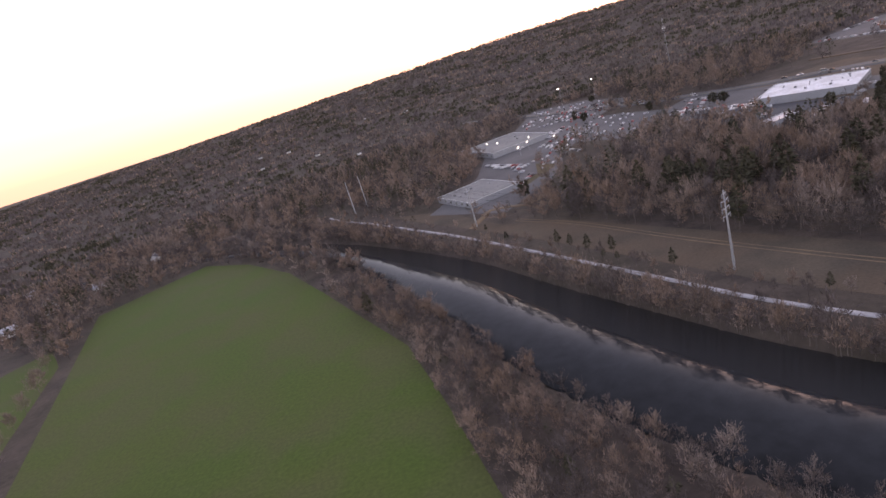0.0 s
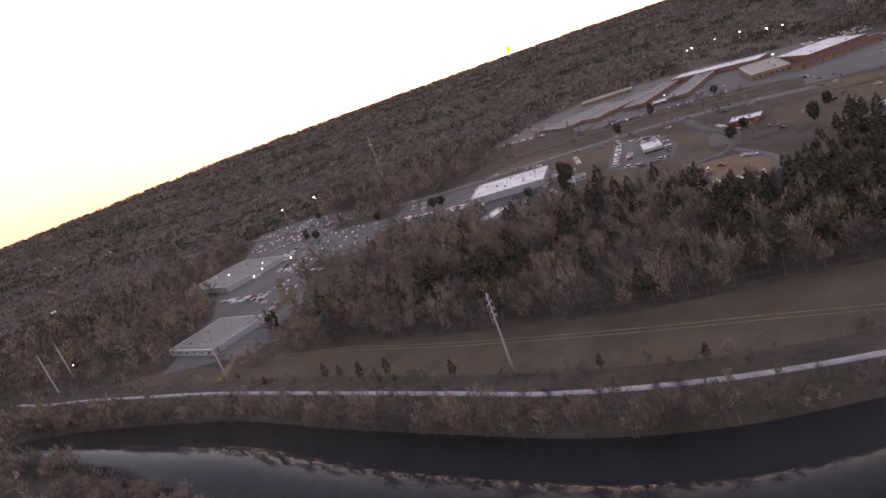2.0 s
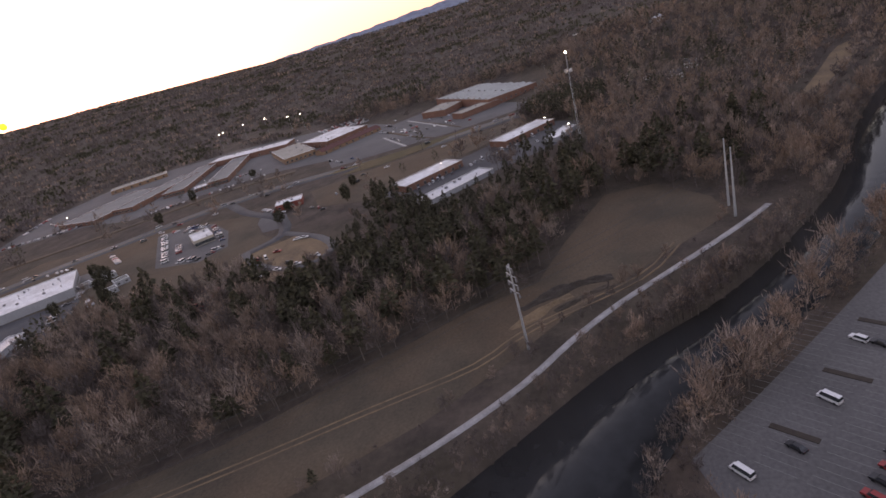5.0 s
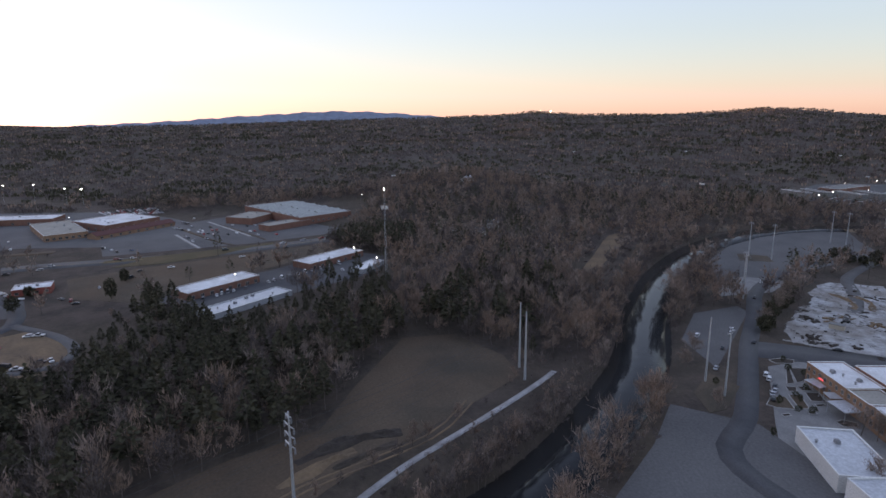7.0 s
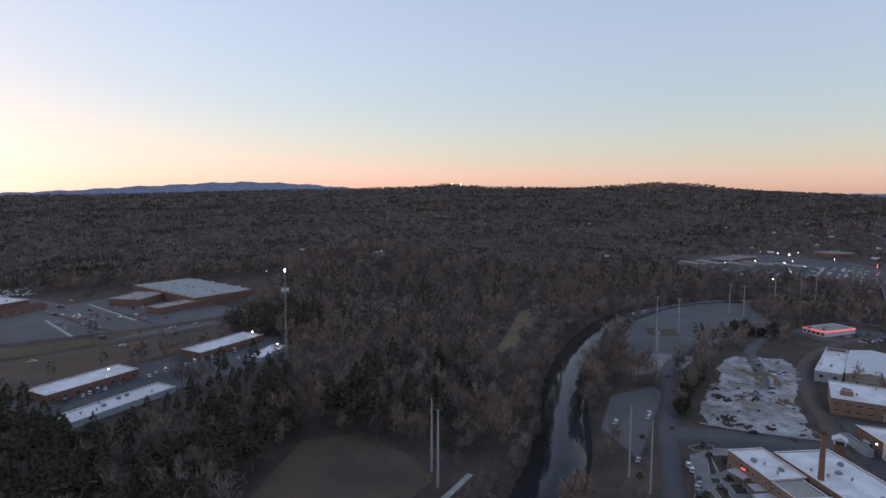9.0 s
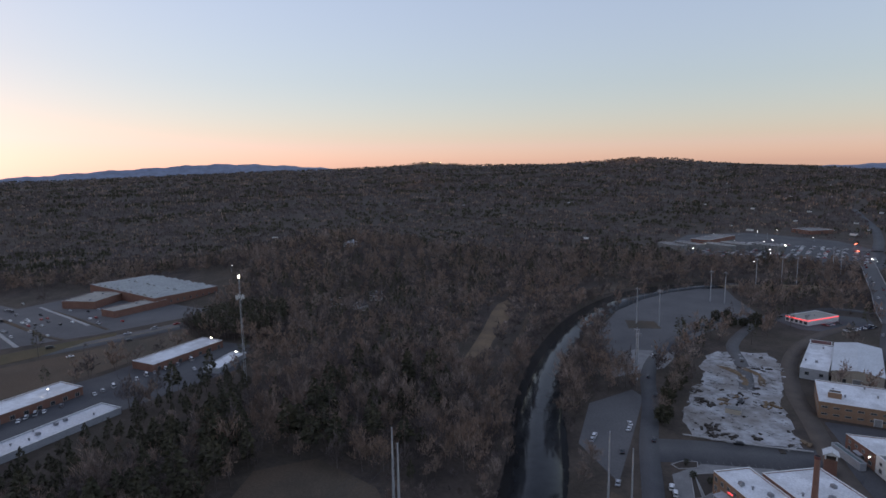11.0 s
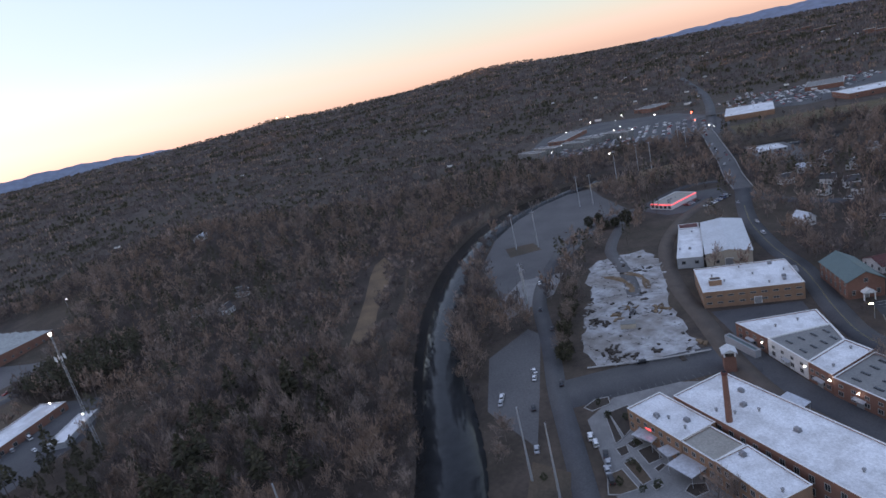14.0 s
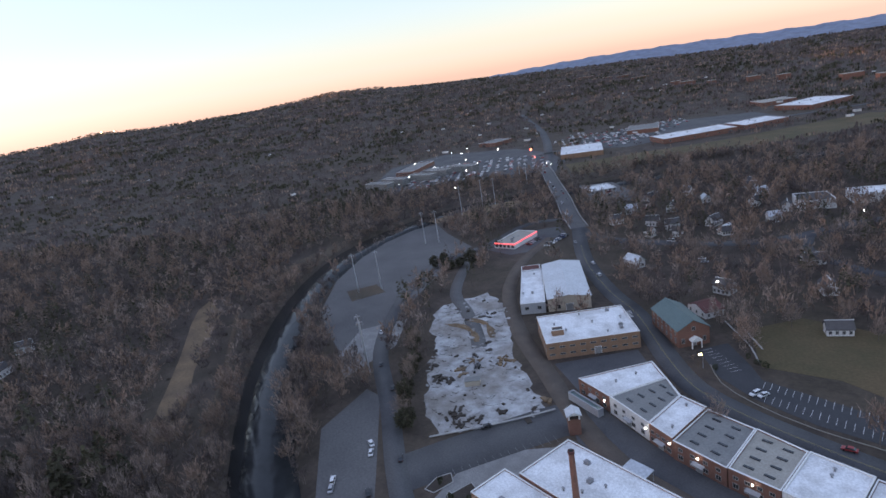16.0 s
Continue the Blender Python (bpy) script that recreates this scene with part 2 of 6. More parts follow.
# ---- mesh helpers ----
class Shape:
    """Collects simple solids into one mesh."""

    def __init__(self):
        self.v, self.f = [], []

    def add(self, verts, faces):
        n = len(self.v)
        self.v += [tuple(p) for p in verts]
        self.f += [tuple(i + n for i in q) for q in faces]
        return self

    def box(self, x, y, z, sx, sy, sz, turn=0.0):
        """A box standing on z with its middle over x, y."""
        c, s = math.cos(turn), math.sin(turn)
        vs = [(x + c * a * sx - s * b * sy, y + s * a * sx + c * b * sy, z + h * sz)
              for h in (0, 1) for a, b in ((-.5, -.5), (.5, -.5), (.5, .5), (-.5, .5))]
        return self.add(vs, ((0, 3, 2, 1), (4, 5, 6, 7), (0, 1, 5, 4), (1, 2, 6, 5), (2, 3, 7, 6), (3, 0, 4, 7)))

    def tube(self, a, b, ra, rb, n=6):
        a, b = Vector(a), Vector(b)
        q = (b - a).to_track_quat("Z", "Y")
        vs = [p + q @ Vector((r * math.cos(k * math.tau / n), r * math.sin(k * math.tau / n), 0)) for p, r in ((a, ra), (b, rb)) for k in range(n)]
        fs = [(k, (k + 1) % n, n + (k + 1) % n, n + k) for k in range(n)] + [tuple(range(n))[::-1], tuple(range(n, 2 * n))]
        return self.add(vs, fs)

    def prism(self, outline, z0, z1):
        """An upright prism over an outline that runs anticlockwise."""
        n = len(outline)
        area = sum(outline[i][0] * outline[(i + 1) % n][1] - outline[(i + 1) % n][0] * outline[i][1] for i in range(n))
        if area < 0:
            outline = outline[::-1]
        vs = [(x, y, z0) for x, y in outline] + [(x, y, z1) for x, y in outline]
        return self.add(vs, [tuple(range(n))[::-1], tuple(range(n, 2 * n))] + [(i, (i + 1) % n, n + (i + 1) % n, n + i) for i in range(n)])

    def mesh(self, name, material):
        me = bpy.data.meshes.new(name)
        me.from_pydata(self.v, [], self.f)
        me.materials.append(material)
        return me


def part(name, shape, material=None, parent=None, label=""):
    me = shape.mesh(name, material) if isinstance(shape, Shape) else shape
    ob = new(name, me)
    if parent is not None:
        ob.parent = parent
    return tagged(ob, label)


def thing(name, x, y, z, turn, label, category, group="", kind=""):
    ob = new(name)
    ob.matrix_basis = pose(x, y, z, 0, 0, math.degrees(turn))
    return tagged(ob, label, category, group, kind)


# ---- the lie of the land ----
SKYLINE = ((-180, 0), (-120, -1.2), (-90, -1.4), (-69, -1.25), (-55, -.8), (-47, -.4), (-38.5, .05), (-35.4, .5), (-31.8, .62), (-29, .35), (-24, .15),
           (-17, .15), (-12, .5), (-9, .15), (-3, -.05), (4, -.15), (10, -.3), (20, -.65), (30, -.7), (43, -.3), (55, -.15), (76, -.05), (86, -.3),
           (97, -.6), (111, -1.1), (127, -1.4), (150, -.8), (180, 0))
SKY_AZ, SKY_EL = np.array([a for a, _ in SKYLINE], float), np.array([e for _, e in SKYLINE], float)
RIVER = [(-420, 640, 12), (-260, 600, 12), (-180, 562, 12), (-110, 520, 12), (-55, 472, 14), (-12, 424, 17), (24, 366, 26), (58, 300, 38), (83, 240, 42), (105, 190, 46), (128, 145, 46), (155, 108, 46), (196, 80, 32),
         (238, 50, 22), (268, 19, 17), (301, -10, 17), (360, -50, 18), (430, -82, 18), (500, -120, 18), (565, -168, 19), (615, -217, 20),
         (652, -272, 24), (672, -330, 24), (676, -390, 24), (660, -448, 26), (615, -500, 28), (560, -570, 28), (470, -660, 28), (380, -760, 28), (250, -900, 28)]


def smooth(points, step=8.0):
    """A Catmull-Rom line through the points, finely divided."""
    p = [np.array(q, float) for q in points]
    p = [2 * p[0] - p[1]] + p + [2 * p[-1] - p[-2]]
    out = []
    for i in range(1, len(p) - 2):
        n = max(2, int(np.linalg.norm((p[i + 1] - p[i])[:2]) / step))
        for k in range(n):
            t = k / n
            out.append(0.5 * (2 * p[i] + (p[i + 1] - p[i - 1]) * t + (2 * p[i - 1] - 5 * p[i] + 4 * p[i + 1] - p[i + 2]) * t * t
                              + (3 * p[i] - p[i - 1] - 3 * p[i + 1] + p[i + 2]) * t ** 3))
    out.append(p[-2])
    return np.array(out)


RIVER_LINE = smooth(RIVER)


def line_distance(x, y, line):
    """Distance of each point from a line, and the index of its nearest corner."""
    best, near = np.full(x.shape, 1e9), np.zeros(x.shape, int)
    for i in range(len(line) - 1):
        a, b = line[i][:2], line[i + 1][:2]
        d = b - a
        t = np.clip(((x - a[0]) * d[0] + (y - a[1]) * d[1]) / (d @ d + 1e-9), 0, 1)
        r = np.hypot(x - a[0] - t * d[0], y - a[1] - t * d[1])
        near = np.where(r < best, i, near)
        best = np.minimum(best, r)
    return best, near


def wave(x, y, size, seed):
    """Smooth rolling relief of about -1 to 1, from a few crossed waves."""
    r = np.random.RandomState(seed)
    z = 0
    for _ in range(7):
        a, k, p = r.uniform(0, math.tau), r.uniform(0.6, 2.2) * math.tau / size, r.uniform(0, math.tau)
        z = z + np.sin((x * math.cos(a) + y * math.sin(a)) * k + p)
    return z / 4


def height(x, y):
    """The ground's height: a flat valley that rises to wooded hills."""
    x, y = np.asarray(x, float), np.asarray(y, float)
    d, az = np.hypot(x - 200, y - 50), np.degrees(np.arctan2(y - 50, x - 200))
    end = 112 + 4300 * np.tan(np.radians(np.interp(az, SKY_AZ, SKY_EL)))
    s = np.clip((d - 1150) / 3150, 0, 1)
    z = end * s ** 1.15 + wave(x, y, 900, 3) * 14 * np.clip(s * 5, 0, 1) * (1 - s * 0.8)
    knoll = np.clip(33 * np.exp(-((x - 900) ** 2 + (y + 10) ** 2) / 130 ** 2) - 1.5, 0, 40)
    return z + knoll


def ground_z(x, y):
    return float(height(x, y))


def in_polygon(x, y, poly):
    inside = np.zeros(x.shape, bool)
    n = len(poly)
    for i in range(n):
        (x0, y0), (x1, y1) = poly[i], poly[(i + 1) % n]
        if y0 != y1:
            inside ^= ((y0 > y) != (y1 > y)) & (x < (x1 - x0) * (y - y0) / (y1 - y0) + x0)
    return inside


def axis(lo, hi, step, far_lo, far_hi):
    a = list(np.arange(lo, hi + step, step))
    s = step
    while a[-1] < far_hi:
        s *= 1.13
        a.append(a[-1] + s)
    s = step
    while a[0] > far_lo:
        s *= 1.13
        a.insert(0, a[0] - s)
    return np.array(a)


def fill_mesh(name, verts, tris, materials, slots=None):
    me = bpy.data.meshes.new(name)
    me.vertices.add(len(verts))
    me.vertices.foreach_set("co", np.asarray(verts, np.float32).ravel())
    n = tris.shape[1]
    me.loops.add(tris.size)
    me.loops.foreach_set("vertex_index", tris.astype(np.int32).ravel())
    me.polygons.add(len(tris))
    me.polygons.foreach_set("loop_start", np.arange(0, tris.size, n, dtype=np.int32))
    for m in materials:
        me.materials.append(m)
    if slots is not None:
        me.polygons.foreach_set("material_index", slots.astype(np.int32))
    me.update(calc_edges=True)
    return me


gx, gy = axis(-270, 780, 6, -4300, 4750), axis(-580, 560, 6, -4500, 4750)
GX, GY = np.meshgrid(gx, gy)
rd, rn = line_distance(GX, GY, RIVER_LINE)
bed = 1 - np.clip((rd - RIVER_LINE[rn, 2] / 2 - 1) / 7, 0, 1)
GZ = height(GX, GY) - 3.6 * bed * bed * (3 - 2 * bed)
nx, ny = len(gx), len(gy)
ii, jj = np.meshgrid(np.arange(nx - 1), np.arange(ny - 1))
k0 = (jj * nx + ii).ravel()
ground = new("ground", fill_mesh("ground", np.c_[GX.ravel(), GY.ravel(), GZ.ravel()], np.c_[k0, k0 + 1, k0 + nx + 1, k0 + nx], [M_GROUND]))
for p in ground.data.polygons:
    p.use_smooth = True
tagged(ground, "brown winter ground of leaf litter and dull grass", "ground", kind="structure")

CLEAR = []      # outlines that carry no trees
ROADS = []      # (line, half width) that carry no trees


def flat(name, outline, z, material, label, category="ground", clear=True):
    """A sheet of ground cover, a few centimetres thick."""
    if clear:
        CLEAR.append(outline)
    ob = part(name, Shape().prism(outline, 0.0 if z > 0.02 else -0.05, z), material)
    return tagged(ob, label, category, kind="structure")


def jagged(outline, step, amount, seed):
    """The outline with its edges broken up."""
    r, out = random.Random(seed), []
    for (x0, y0), (x1, y1) in zip(outline, outline[1:] + outline[:1]):
        n = max(1, int(math.hypot(x1 - x0, y1 - y0) / step))
        out += [(x0 + (x1 - x0) * k / n + r.uniform(-amount, amount), y0 + (y1 - y0) * k / n + r.uniform(-amount, amount)) for k in range(n)]
    return out


def ribbon(name, points, width, z, material, label, category="road", clear=True, lift=True, step=8.0):
    line = smooth(points, step)
    if clear:
        ROADS.append((line, width / 2 + 2.5))
    t = np.gradient(line[:, :2], axis=0)
    t /= np.linalg.norm(t, axis=1)[:, None] + 1e-9
    nrm = np.c_[-t[:, 1], t[:, 0]]
    wid = line[:, 2] if line.shape[1] > 2 else np.full(len(line), width)
    a, b = line[:, :2] + nrm * wid[:, None] / 2, line[:, :2] - nrm * wid[:, None] / 2
    za = height(line[:, 0], line[:, 1]) * lift + z
    n = len(line)
    vs = np.concatenate([np.c_[a, za], np.c_[b, za], np.c_[a, za - 0.3], np.c_[b, za - 0.3]])
    i = np.arange(n - 1)
    f = np.concatenate([np.c_[i + n, i + n + 1, i + 1, i], np.c_[i, i + 1, i + 1 + 2 * n, i + 2 * n], np.c_[i + 3 * n, i + 1 + 3 * n, i + 1 + n, i + n]])
    ob = new(name, fill_mesh(name, vs, f, [material]))
    return tagged(ob, label, category, kind="structure")


water = ribbon("water", [(x, y, w + 9) for x, y, w in RIVER], 40, -1.5, M_WATER, "dark still river water reflecting the evening sky", "river", clear=False, lift=False)

# ---- fields, lots, roads ----
flat("field_main", [(-138, 505), (-89, 463), (-45, 401), (-13, 336), (16, 274), (36, 232), (48, 180), (60, 120), (82, 50), (100, -40), (60, -160),
                    (-60, -180), (-105, 0), (-122, 190), (-143, 253), (-174, 347), (-207, 447)], 0.05, M_WINTER, "bright green winter wheat field inside a bend of trees", "field")
flat("field_west", [(-249, 344), (-232, 371), (-213, 392), (-186, 351), (-160, 258), (-138, 193), (-120, 50), (-200, 0), (-330, 150)], 0.05,
     M_WINTER, "green winter wheat field behind a hedgerow", "field")
PATH_LINE = [(-30, 545), (-12, 510), (12, 473), (50, 407), (78, 357), (114, 284), (144, 222), (164, 181), (190, 142), (216, 112), (240, 90), (262, 75), (282, 59), (300, 41), (318, 23), (339, 3), (352, -8)]
flat("power_line_corridor", [(30, 470), (62, 410), (90, 360), (126, 290), (155, 228), (175, 187), (200, 150), (225, 120), (250, 98), (272, 82), (292, 64), (310, 46), (328, 28), (349, 8),
                             (372, 12), (402, 34), (398, 60), (343, 80), (307, 90), (290, 117), (221, 190), (183, 252), (134, 336), (103, 360), (70, 440)], 0.04,
     M_DRYGRASS, "dry brown mown grass under a power line", "grass")
ribbon("path", PATH_LINE, 2.8, 0.09, M_GRAVEL, "pale gravel riverside path", "path")
ribbon("dirt_track", [(84, 372), (96, 392), (102, 402), (116, 396), (128, 388), (140, 400)], 5, 0.08, M_DIRT, "rutted bare dirt track", "track")
flat("clay_bank", [(481, -58), (513, -80), (545, -94), (575, -112), (628, -143), (668, -150), (655, -136), (628, -121), (577, -97), (540, -78), (514, -64), (490, -52)], 0.05, M_DIRT, "narrow cleared slope of clay and weeds above the river", "soil")
ribbon("bank_track", [(659, -174), (601, -143), (546, -115), (500, -90), (465, -69), (444, -56)], 3, 0.07, M_DRYGRASS, "worn grassy track along the river bank", "track")
flat("cleared_bank", [(645, -190), (690, -235), (703, -290), (690, -300), (660, -245)], 0.04, M_DRYGRASS, "cleared grassy river bank", "grass")

# north shore: commercial strip and highway
HIGHWAY = [(150, 960), (201, 866), (240, 779), (285, 705), (315, 645), (345, 600), (380, 556), (418, 521), (447, 497), (480, 462), (510, 435), (540, 400), (568, 345), (585, 285), (604, 228), (640, 162), (675, 110), (705, 65)]
ribbon("highway", HIGHWAY, 21, 0.10, M_OLDLOT, "wide grey four-lane highway", "road")
ribbon("highway_line", HIGHWAY, 0.7, 0.13, M_YELLOW, "worn yellow centre line of the highway", "road marking", clear=False)
flat("dealer_lot", [(405, 366), (482, 424), (494, 408), (489, 372), (461, 340), (425, 318), (403, 328)], 0.07, M_OLDLOT, "grey car lot crowded with parked vehicles", "car park")
flat("strip_grounds", [(360, 210), (400, 250), (440, 300), (490, 330), (500, 420), (470, 540), (380, 560), (300, 520), (330, 420), (358, 330)], 0.03, M_DRYGRASS, "dull brown grass and gravel yards", "yard")
flat("restaurant_lot", [(465, 316), (441, 298), (447, 278), (479, 298), (495, 327)], 0.075, M_OLDLOT, "small grey car park before a restaurant", "car park")
flat("warehouse_forecourt", [(286, 480), (318, 405), (300, 392), (312, 372), (345, 385), (374, 403), (338, 462), (318, 520), (296, 530)], 0.065, M_ASPHALT, "dark asphalt forecourt of the white warehouse", "car park")
flat("works_yard", [(352, 222), (392, 222), (425, 258), (400, 285), (372, 280), (350, 262)], 0.06, M_DIRT, "bare gravel yard with parked trucks", "yard")
flat("warehouse_lot", [(300, 560), (350, 470), (400, 400), (425, 430), (390, 520), (340, 590)], 0.06, M_OLDLOT, "grey asphalt car park by a white warehouse", "car park")
flat("depot_lot", [(60, 440), (110, 520), (130, 600), (160, 720), (230, 690), (240, 600), (190, 510), (160, 440), (110, 385)], 0.05, M_OLDLOT, "asphalt yard round two grey roofs", "car park")
flat("truck_lot", [(180, 700), (260, 640), (330, 700), (300, 800), (240, 840)], 0.064, M_OLDLOT, "wide asphalt lot full of parked vehicles", "car park")
flat("strip_lot", [(200, 560), (236, 500), (290, 535), (325, 450), (345, 470), (312, 560), (280, 625), (240, 665), (205, 640)], 0.055, M_OLDLOT, "patched asphalt lots behind roadside shops", "car park")
flat("mall_lot", [(535, 690), (572, 595), (560, 520), (600, 470), (640, 400), (640, 300), (700, 330), (760, 290), (800, 330), (850, 420), (850, 560), (790, 720), (650, 735)], 0.04, M_OLDLOT, "broad asphalt car park round a shopping strip", "car park")
flat("store_lot", [(602, 310), (648, 195), (690, 130), (740, 110), (850, 100), (900, 180), (820, 250), (760, 300), (700, 335), (640, 330)], 0.05, M_OLDLOT, "asphalt car park before a large brick building", "car park")
flat("store_verge", [(585, 300), (612, 240), (650, 180), (640, 178), (600, 245), (575, 298)], 0.12, M_LAWN, "narrow grass verge by the highway", "grass", clear=False)
ribbon("forecourt_verge", [(470, 590), (520, 520), (565, 470), (600, 425), (622, 360)], 12, 0.115, M_DRYGRASS, "brown grass verge before the shops", "grass", clear=False)
flat("storage_lot", [(440, 170), (470, 215), (500, 210), (545, 160), (610, 110), (585, 75), (535, 78), (480, 135)], 0.06, M_ASPHALT, "dark asphalt yard round storage sheds", "car park")
flat("roadside_lawn", [(470, 225), (505, 215), (550, 165), (612, 115), (640, 130), (600, 195), (560, 260), (530, 300), (480, 270)], 0.04, M_DRYGRASS, "brown roadside grass", "grass")
flat("depot_plot", [(130, 452), (153, 467), (161, 506), (172, 482), (164, 468), (134, 437)], 0.09, M_LAWN, "small pale green grass plot beside the depot", "grass", clear=False)
ribbon("side_street", [(402, 290), (430, 276), (470, 300), (500, 345), (540, 388)], 9, 0.09, M_ASPHALT, "narrow asphalt side street", "road")
ribbon("yard_loop", [(405, 292), (380, 268), (366, 240), (372, 222), (390, 220), (412, 240), (432, 276)], 6, 0.1, M_OLDLOT, "looping yard drive", "road")

flat("store_median", [(562, 284), (573, 250), (600, 214), (628, 196), (634, 200), (612, 236), (592, 270)], 0.16, M_LAWN, "dull green grass median before the store car park", "grass", clear=False)
ribbon("lot_island_strip", [(767, 277), (738, 254), (709, 231), (680, 209)], 3, 0.2, M_CONCRETE, "long pale kerbed island in the car park", "kerb island", clear=False)
ribbon("lot_island_strip", [(694, 285), (672, 270), (650, 255), (628, 240)], 3, 0.2, M_CONCRETE, "long pale kerbed island with a grass end", "kerb island", clear=False)
ribbon("lot_bed", [(735, 300), (690, 262), (655, 232), (640, 214)], 4, 0.17, M_DRYGRASS, "strip of dry grass between parking bays", "grass", clear=False)
ribbon("lot_bed", [(750, 262), (715, 232), (690, 212), (662, 190)], 3, 0.17, M_DRYGRASS, "narrow dry grass strip in the car park", "grass", clear=False)

# south shore: the mill town
flat("river_lot", [(318, -46), (290, -28), (259, -2), (227, 26), (205, 46), (188, 40), (150, 10), (160, -60), (240, -80), (300, -72)], 0.06, M_OLDLOT, "worn asphalt car park by the river", "car park")
ribbon("mill_drive", [(180, -100), (240, -62), (279, -50), (306, -70), (342, -92), (376, -112), (412, -136), (463, -168), (500, -205), (530, -245), (549, -290), (545, -340), (552, -400), (520, -425)], 8.5, 0.09, M_ASPHALT, "grey asphalt drive through the mill grounds", "road")
ribbon("cross_street", [(372, -108), (364, -128), (354, -150), (343, -172), (330, -182)], 22, 0.075, M_ASPHALT, "asphalt lot and lane beside the mill", "road")
flat("back_lane", [(352, -192), (345, -176), (330, -163), (300, -154), (206, -148), (206, -161), (262, -167), (309, -177), (331, -185)], 0.045, M_ASPHALT, "dark asphalt lane behind the warehouses", "road")
flat("works_car_park", [(374, -206), (349, -237), (334, -224), (333, -219), (350, -192)], 0.05, M_ASPHALT, "asphalt car park beside the brick works", "car park")
flat("mill_lot", [(350, -82), (385, -82), (425, -108), (436, -140), (425, -140), (378, -104)], 0.06, M_OLDLOT, "long asphalt parking strip by the river trees", "car park")
flat("grass_island", [(310, -58), (327, -60), (345, -76), (331, -82), (312, -66)], 0.13, M_DRYGRASS, "oval island of dry grass round two steel poles", "grass", clear=False)
flat("mill_yard", [(262, -58), (300, -78), (350, -106), (357, -135), (330, -160), (300, -162), (225, -150), (215, -80)], 0.055, M_YARD, "worn grey paved yard of the old mill", "yard")
flat("broken_lot", [(456, -140), (480, -150), (500, -180), (486, -205), (462, -178)], 0.07, M_YARD, "patch of grey broken paving", "lot")
flat("big_lot", [(477, -152), (498, -209), (540, -290), (556, -330), (610, -352), (648, -372), (657, -350), (650, -310), (632, -270), (600, -225), (550, -180)], 0.05, M_OLDLOT, "huge empty grey car park in the river bend", "car park")
flat("clay_bank", [(650, -375), (668, -378), (652, -440), (632, -470), (606, -462), (622, -430), (642, -400)], 0.04, M_DIRT, "bare clay bank between the lot and the river", "soil")
flat("lot_island", [(548, -205), (570, -215), (560, -235), (540, -228)], 0.12, M_DRYGRASS, "grass island in the empty lot", "grass", clear=False)
flat("demolition_ground", jagged([(466, -206), (482, -230), (468, -258), (442, -248), (420, -226), (396, -201), (353, -175), (353, -163), (378, -134), (398, -145), (420, -166), (442, -192)], 4.5, 1.7, 4), 0.07, M_RUBBLE,
     "bare floor slab of a demolished works, grey and broken", "lot")
flat("demolition_verge", [(385, -122), (410, -140), (460, -185), (500, -230), (520, -262), (500, -275), (470, -230), (430, -170), (395, -140), (372, -128)], 0.04, M_GROUND, "strip of brush and weeds", "brush", clear=False)
ribbon("works_road", [(418, -200), (438, -216), (462, -232), (488, -248), (515, -280), (540, -318)], 8, 0.1, M_OLDLOT, "grey works road over the cleared site", "road")
ribbon("railway_bed", [(262, -153), (300, -158), (318, -164), (340, -176), (371, -197), (415, -227), (460, -270), (490, -320), (505, -372)], 9, 0.08, M_RAIL, "curving old railway bed of dark ballast", "railway")
ribbon("main_street", [(180, -196), (235, -202), (265, -206), (290, -211), (312, -219), (334, -237), (370, -272), (400, -293), (440, -328), (470, -362), (500, -400), (520, -418)], 11, 0.1, M_ASPHALT, "dark asphalt main street", "road")
for off in (-0.25, 0.25):
    ribbon("street_line", [(180, -196 + off), (235, -202 + off), (265, -206 + off), (290, -211 + off), (312, -219 + off), (334, -237 + off), (370, -272 + off), (400, -293 + off), (440, -328 + off), (470, -362 + off)], 0.13, 0.125, M_YELLOW,
           "worn yellow centre line of the street", "road marking", clear=False)
ribbon("kerb", [(180, -209), (238, -214), (268, -215), (290, -220), (306, -228), (316, -240)], 0.35, 0.24, M_KERB, "weathered concrete kerb", "kerb", clear=False)
ribbon("cross_road", [(500, -400), (462, -382), (411, -388), (365, -404), (339, -431), (318, -468), (270, -500), (180, -540)], 11, 0.09, M_ASPHALT, "asphalt cross road", "road")
ribbon("back_road", [(339, -431), (330, -400), (312, -385), (280, -372), (220, -380)], 8, 0.08, M_ASPHALT, "asphalt back road", "road")
flat("street_car_park", [(180, -212), (239, -217), (268, -217.5), (291, -223), (309, -232), (326, -250), (318, -262), (302, -247), (294, -238), (243, -232), (180, -228)], 0.07, M_DARKLOT, "dark asphalt car park with white stall lines", "car park")
flat("hill_lawn", [(180, -236), (243, -243), (270, -252), (298, -248), (306, -262), (316, -280), (300, -302), (262, -300), (180, -290)], 0.04, M_LAWN, "rolling dull green winter lawn", "grass")
flat("station_lot", [(508, -325), (540, -328), (545, -372), (520, -400), (500, -385), (496, -340)], 0.07, M_ASPHALT, "asphalt apron of a filling station", "car park")
flat("corner_lot", [(525, -470), (550, -490), (600, -540), (570, -560), (530, -530), (500, -500)], 0.05, M_OLDLOT, "asphalt lot with parked cars", "car park")
flat("plaza_lot", [(680, -600), (760, -560), (830, -460), (880, -470), (960, -520), (1050, -620), (1040, -740), (900, -780), (800, -740), (720, -680)], 0.05, M_ASPHALT, "crowded asphalt car parks beyond the river", "car park")
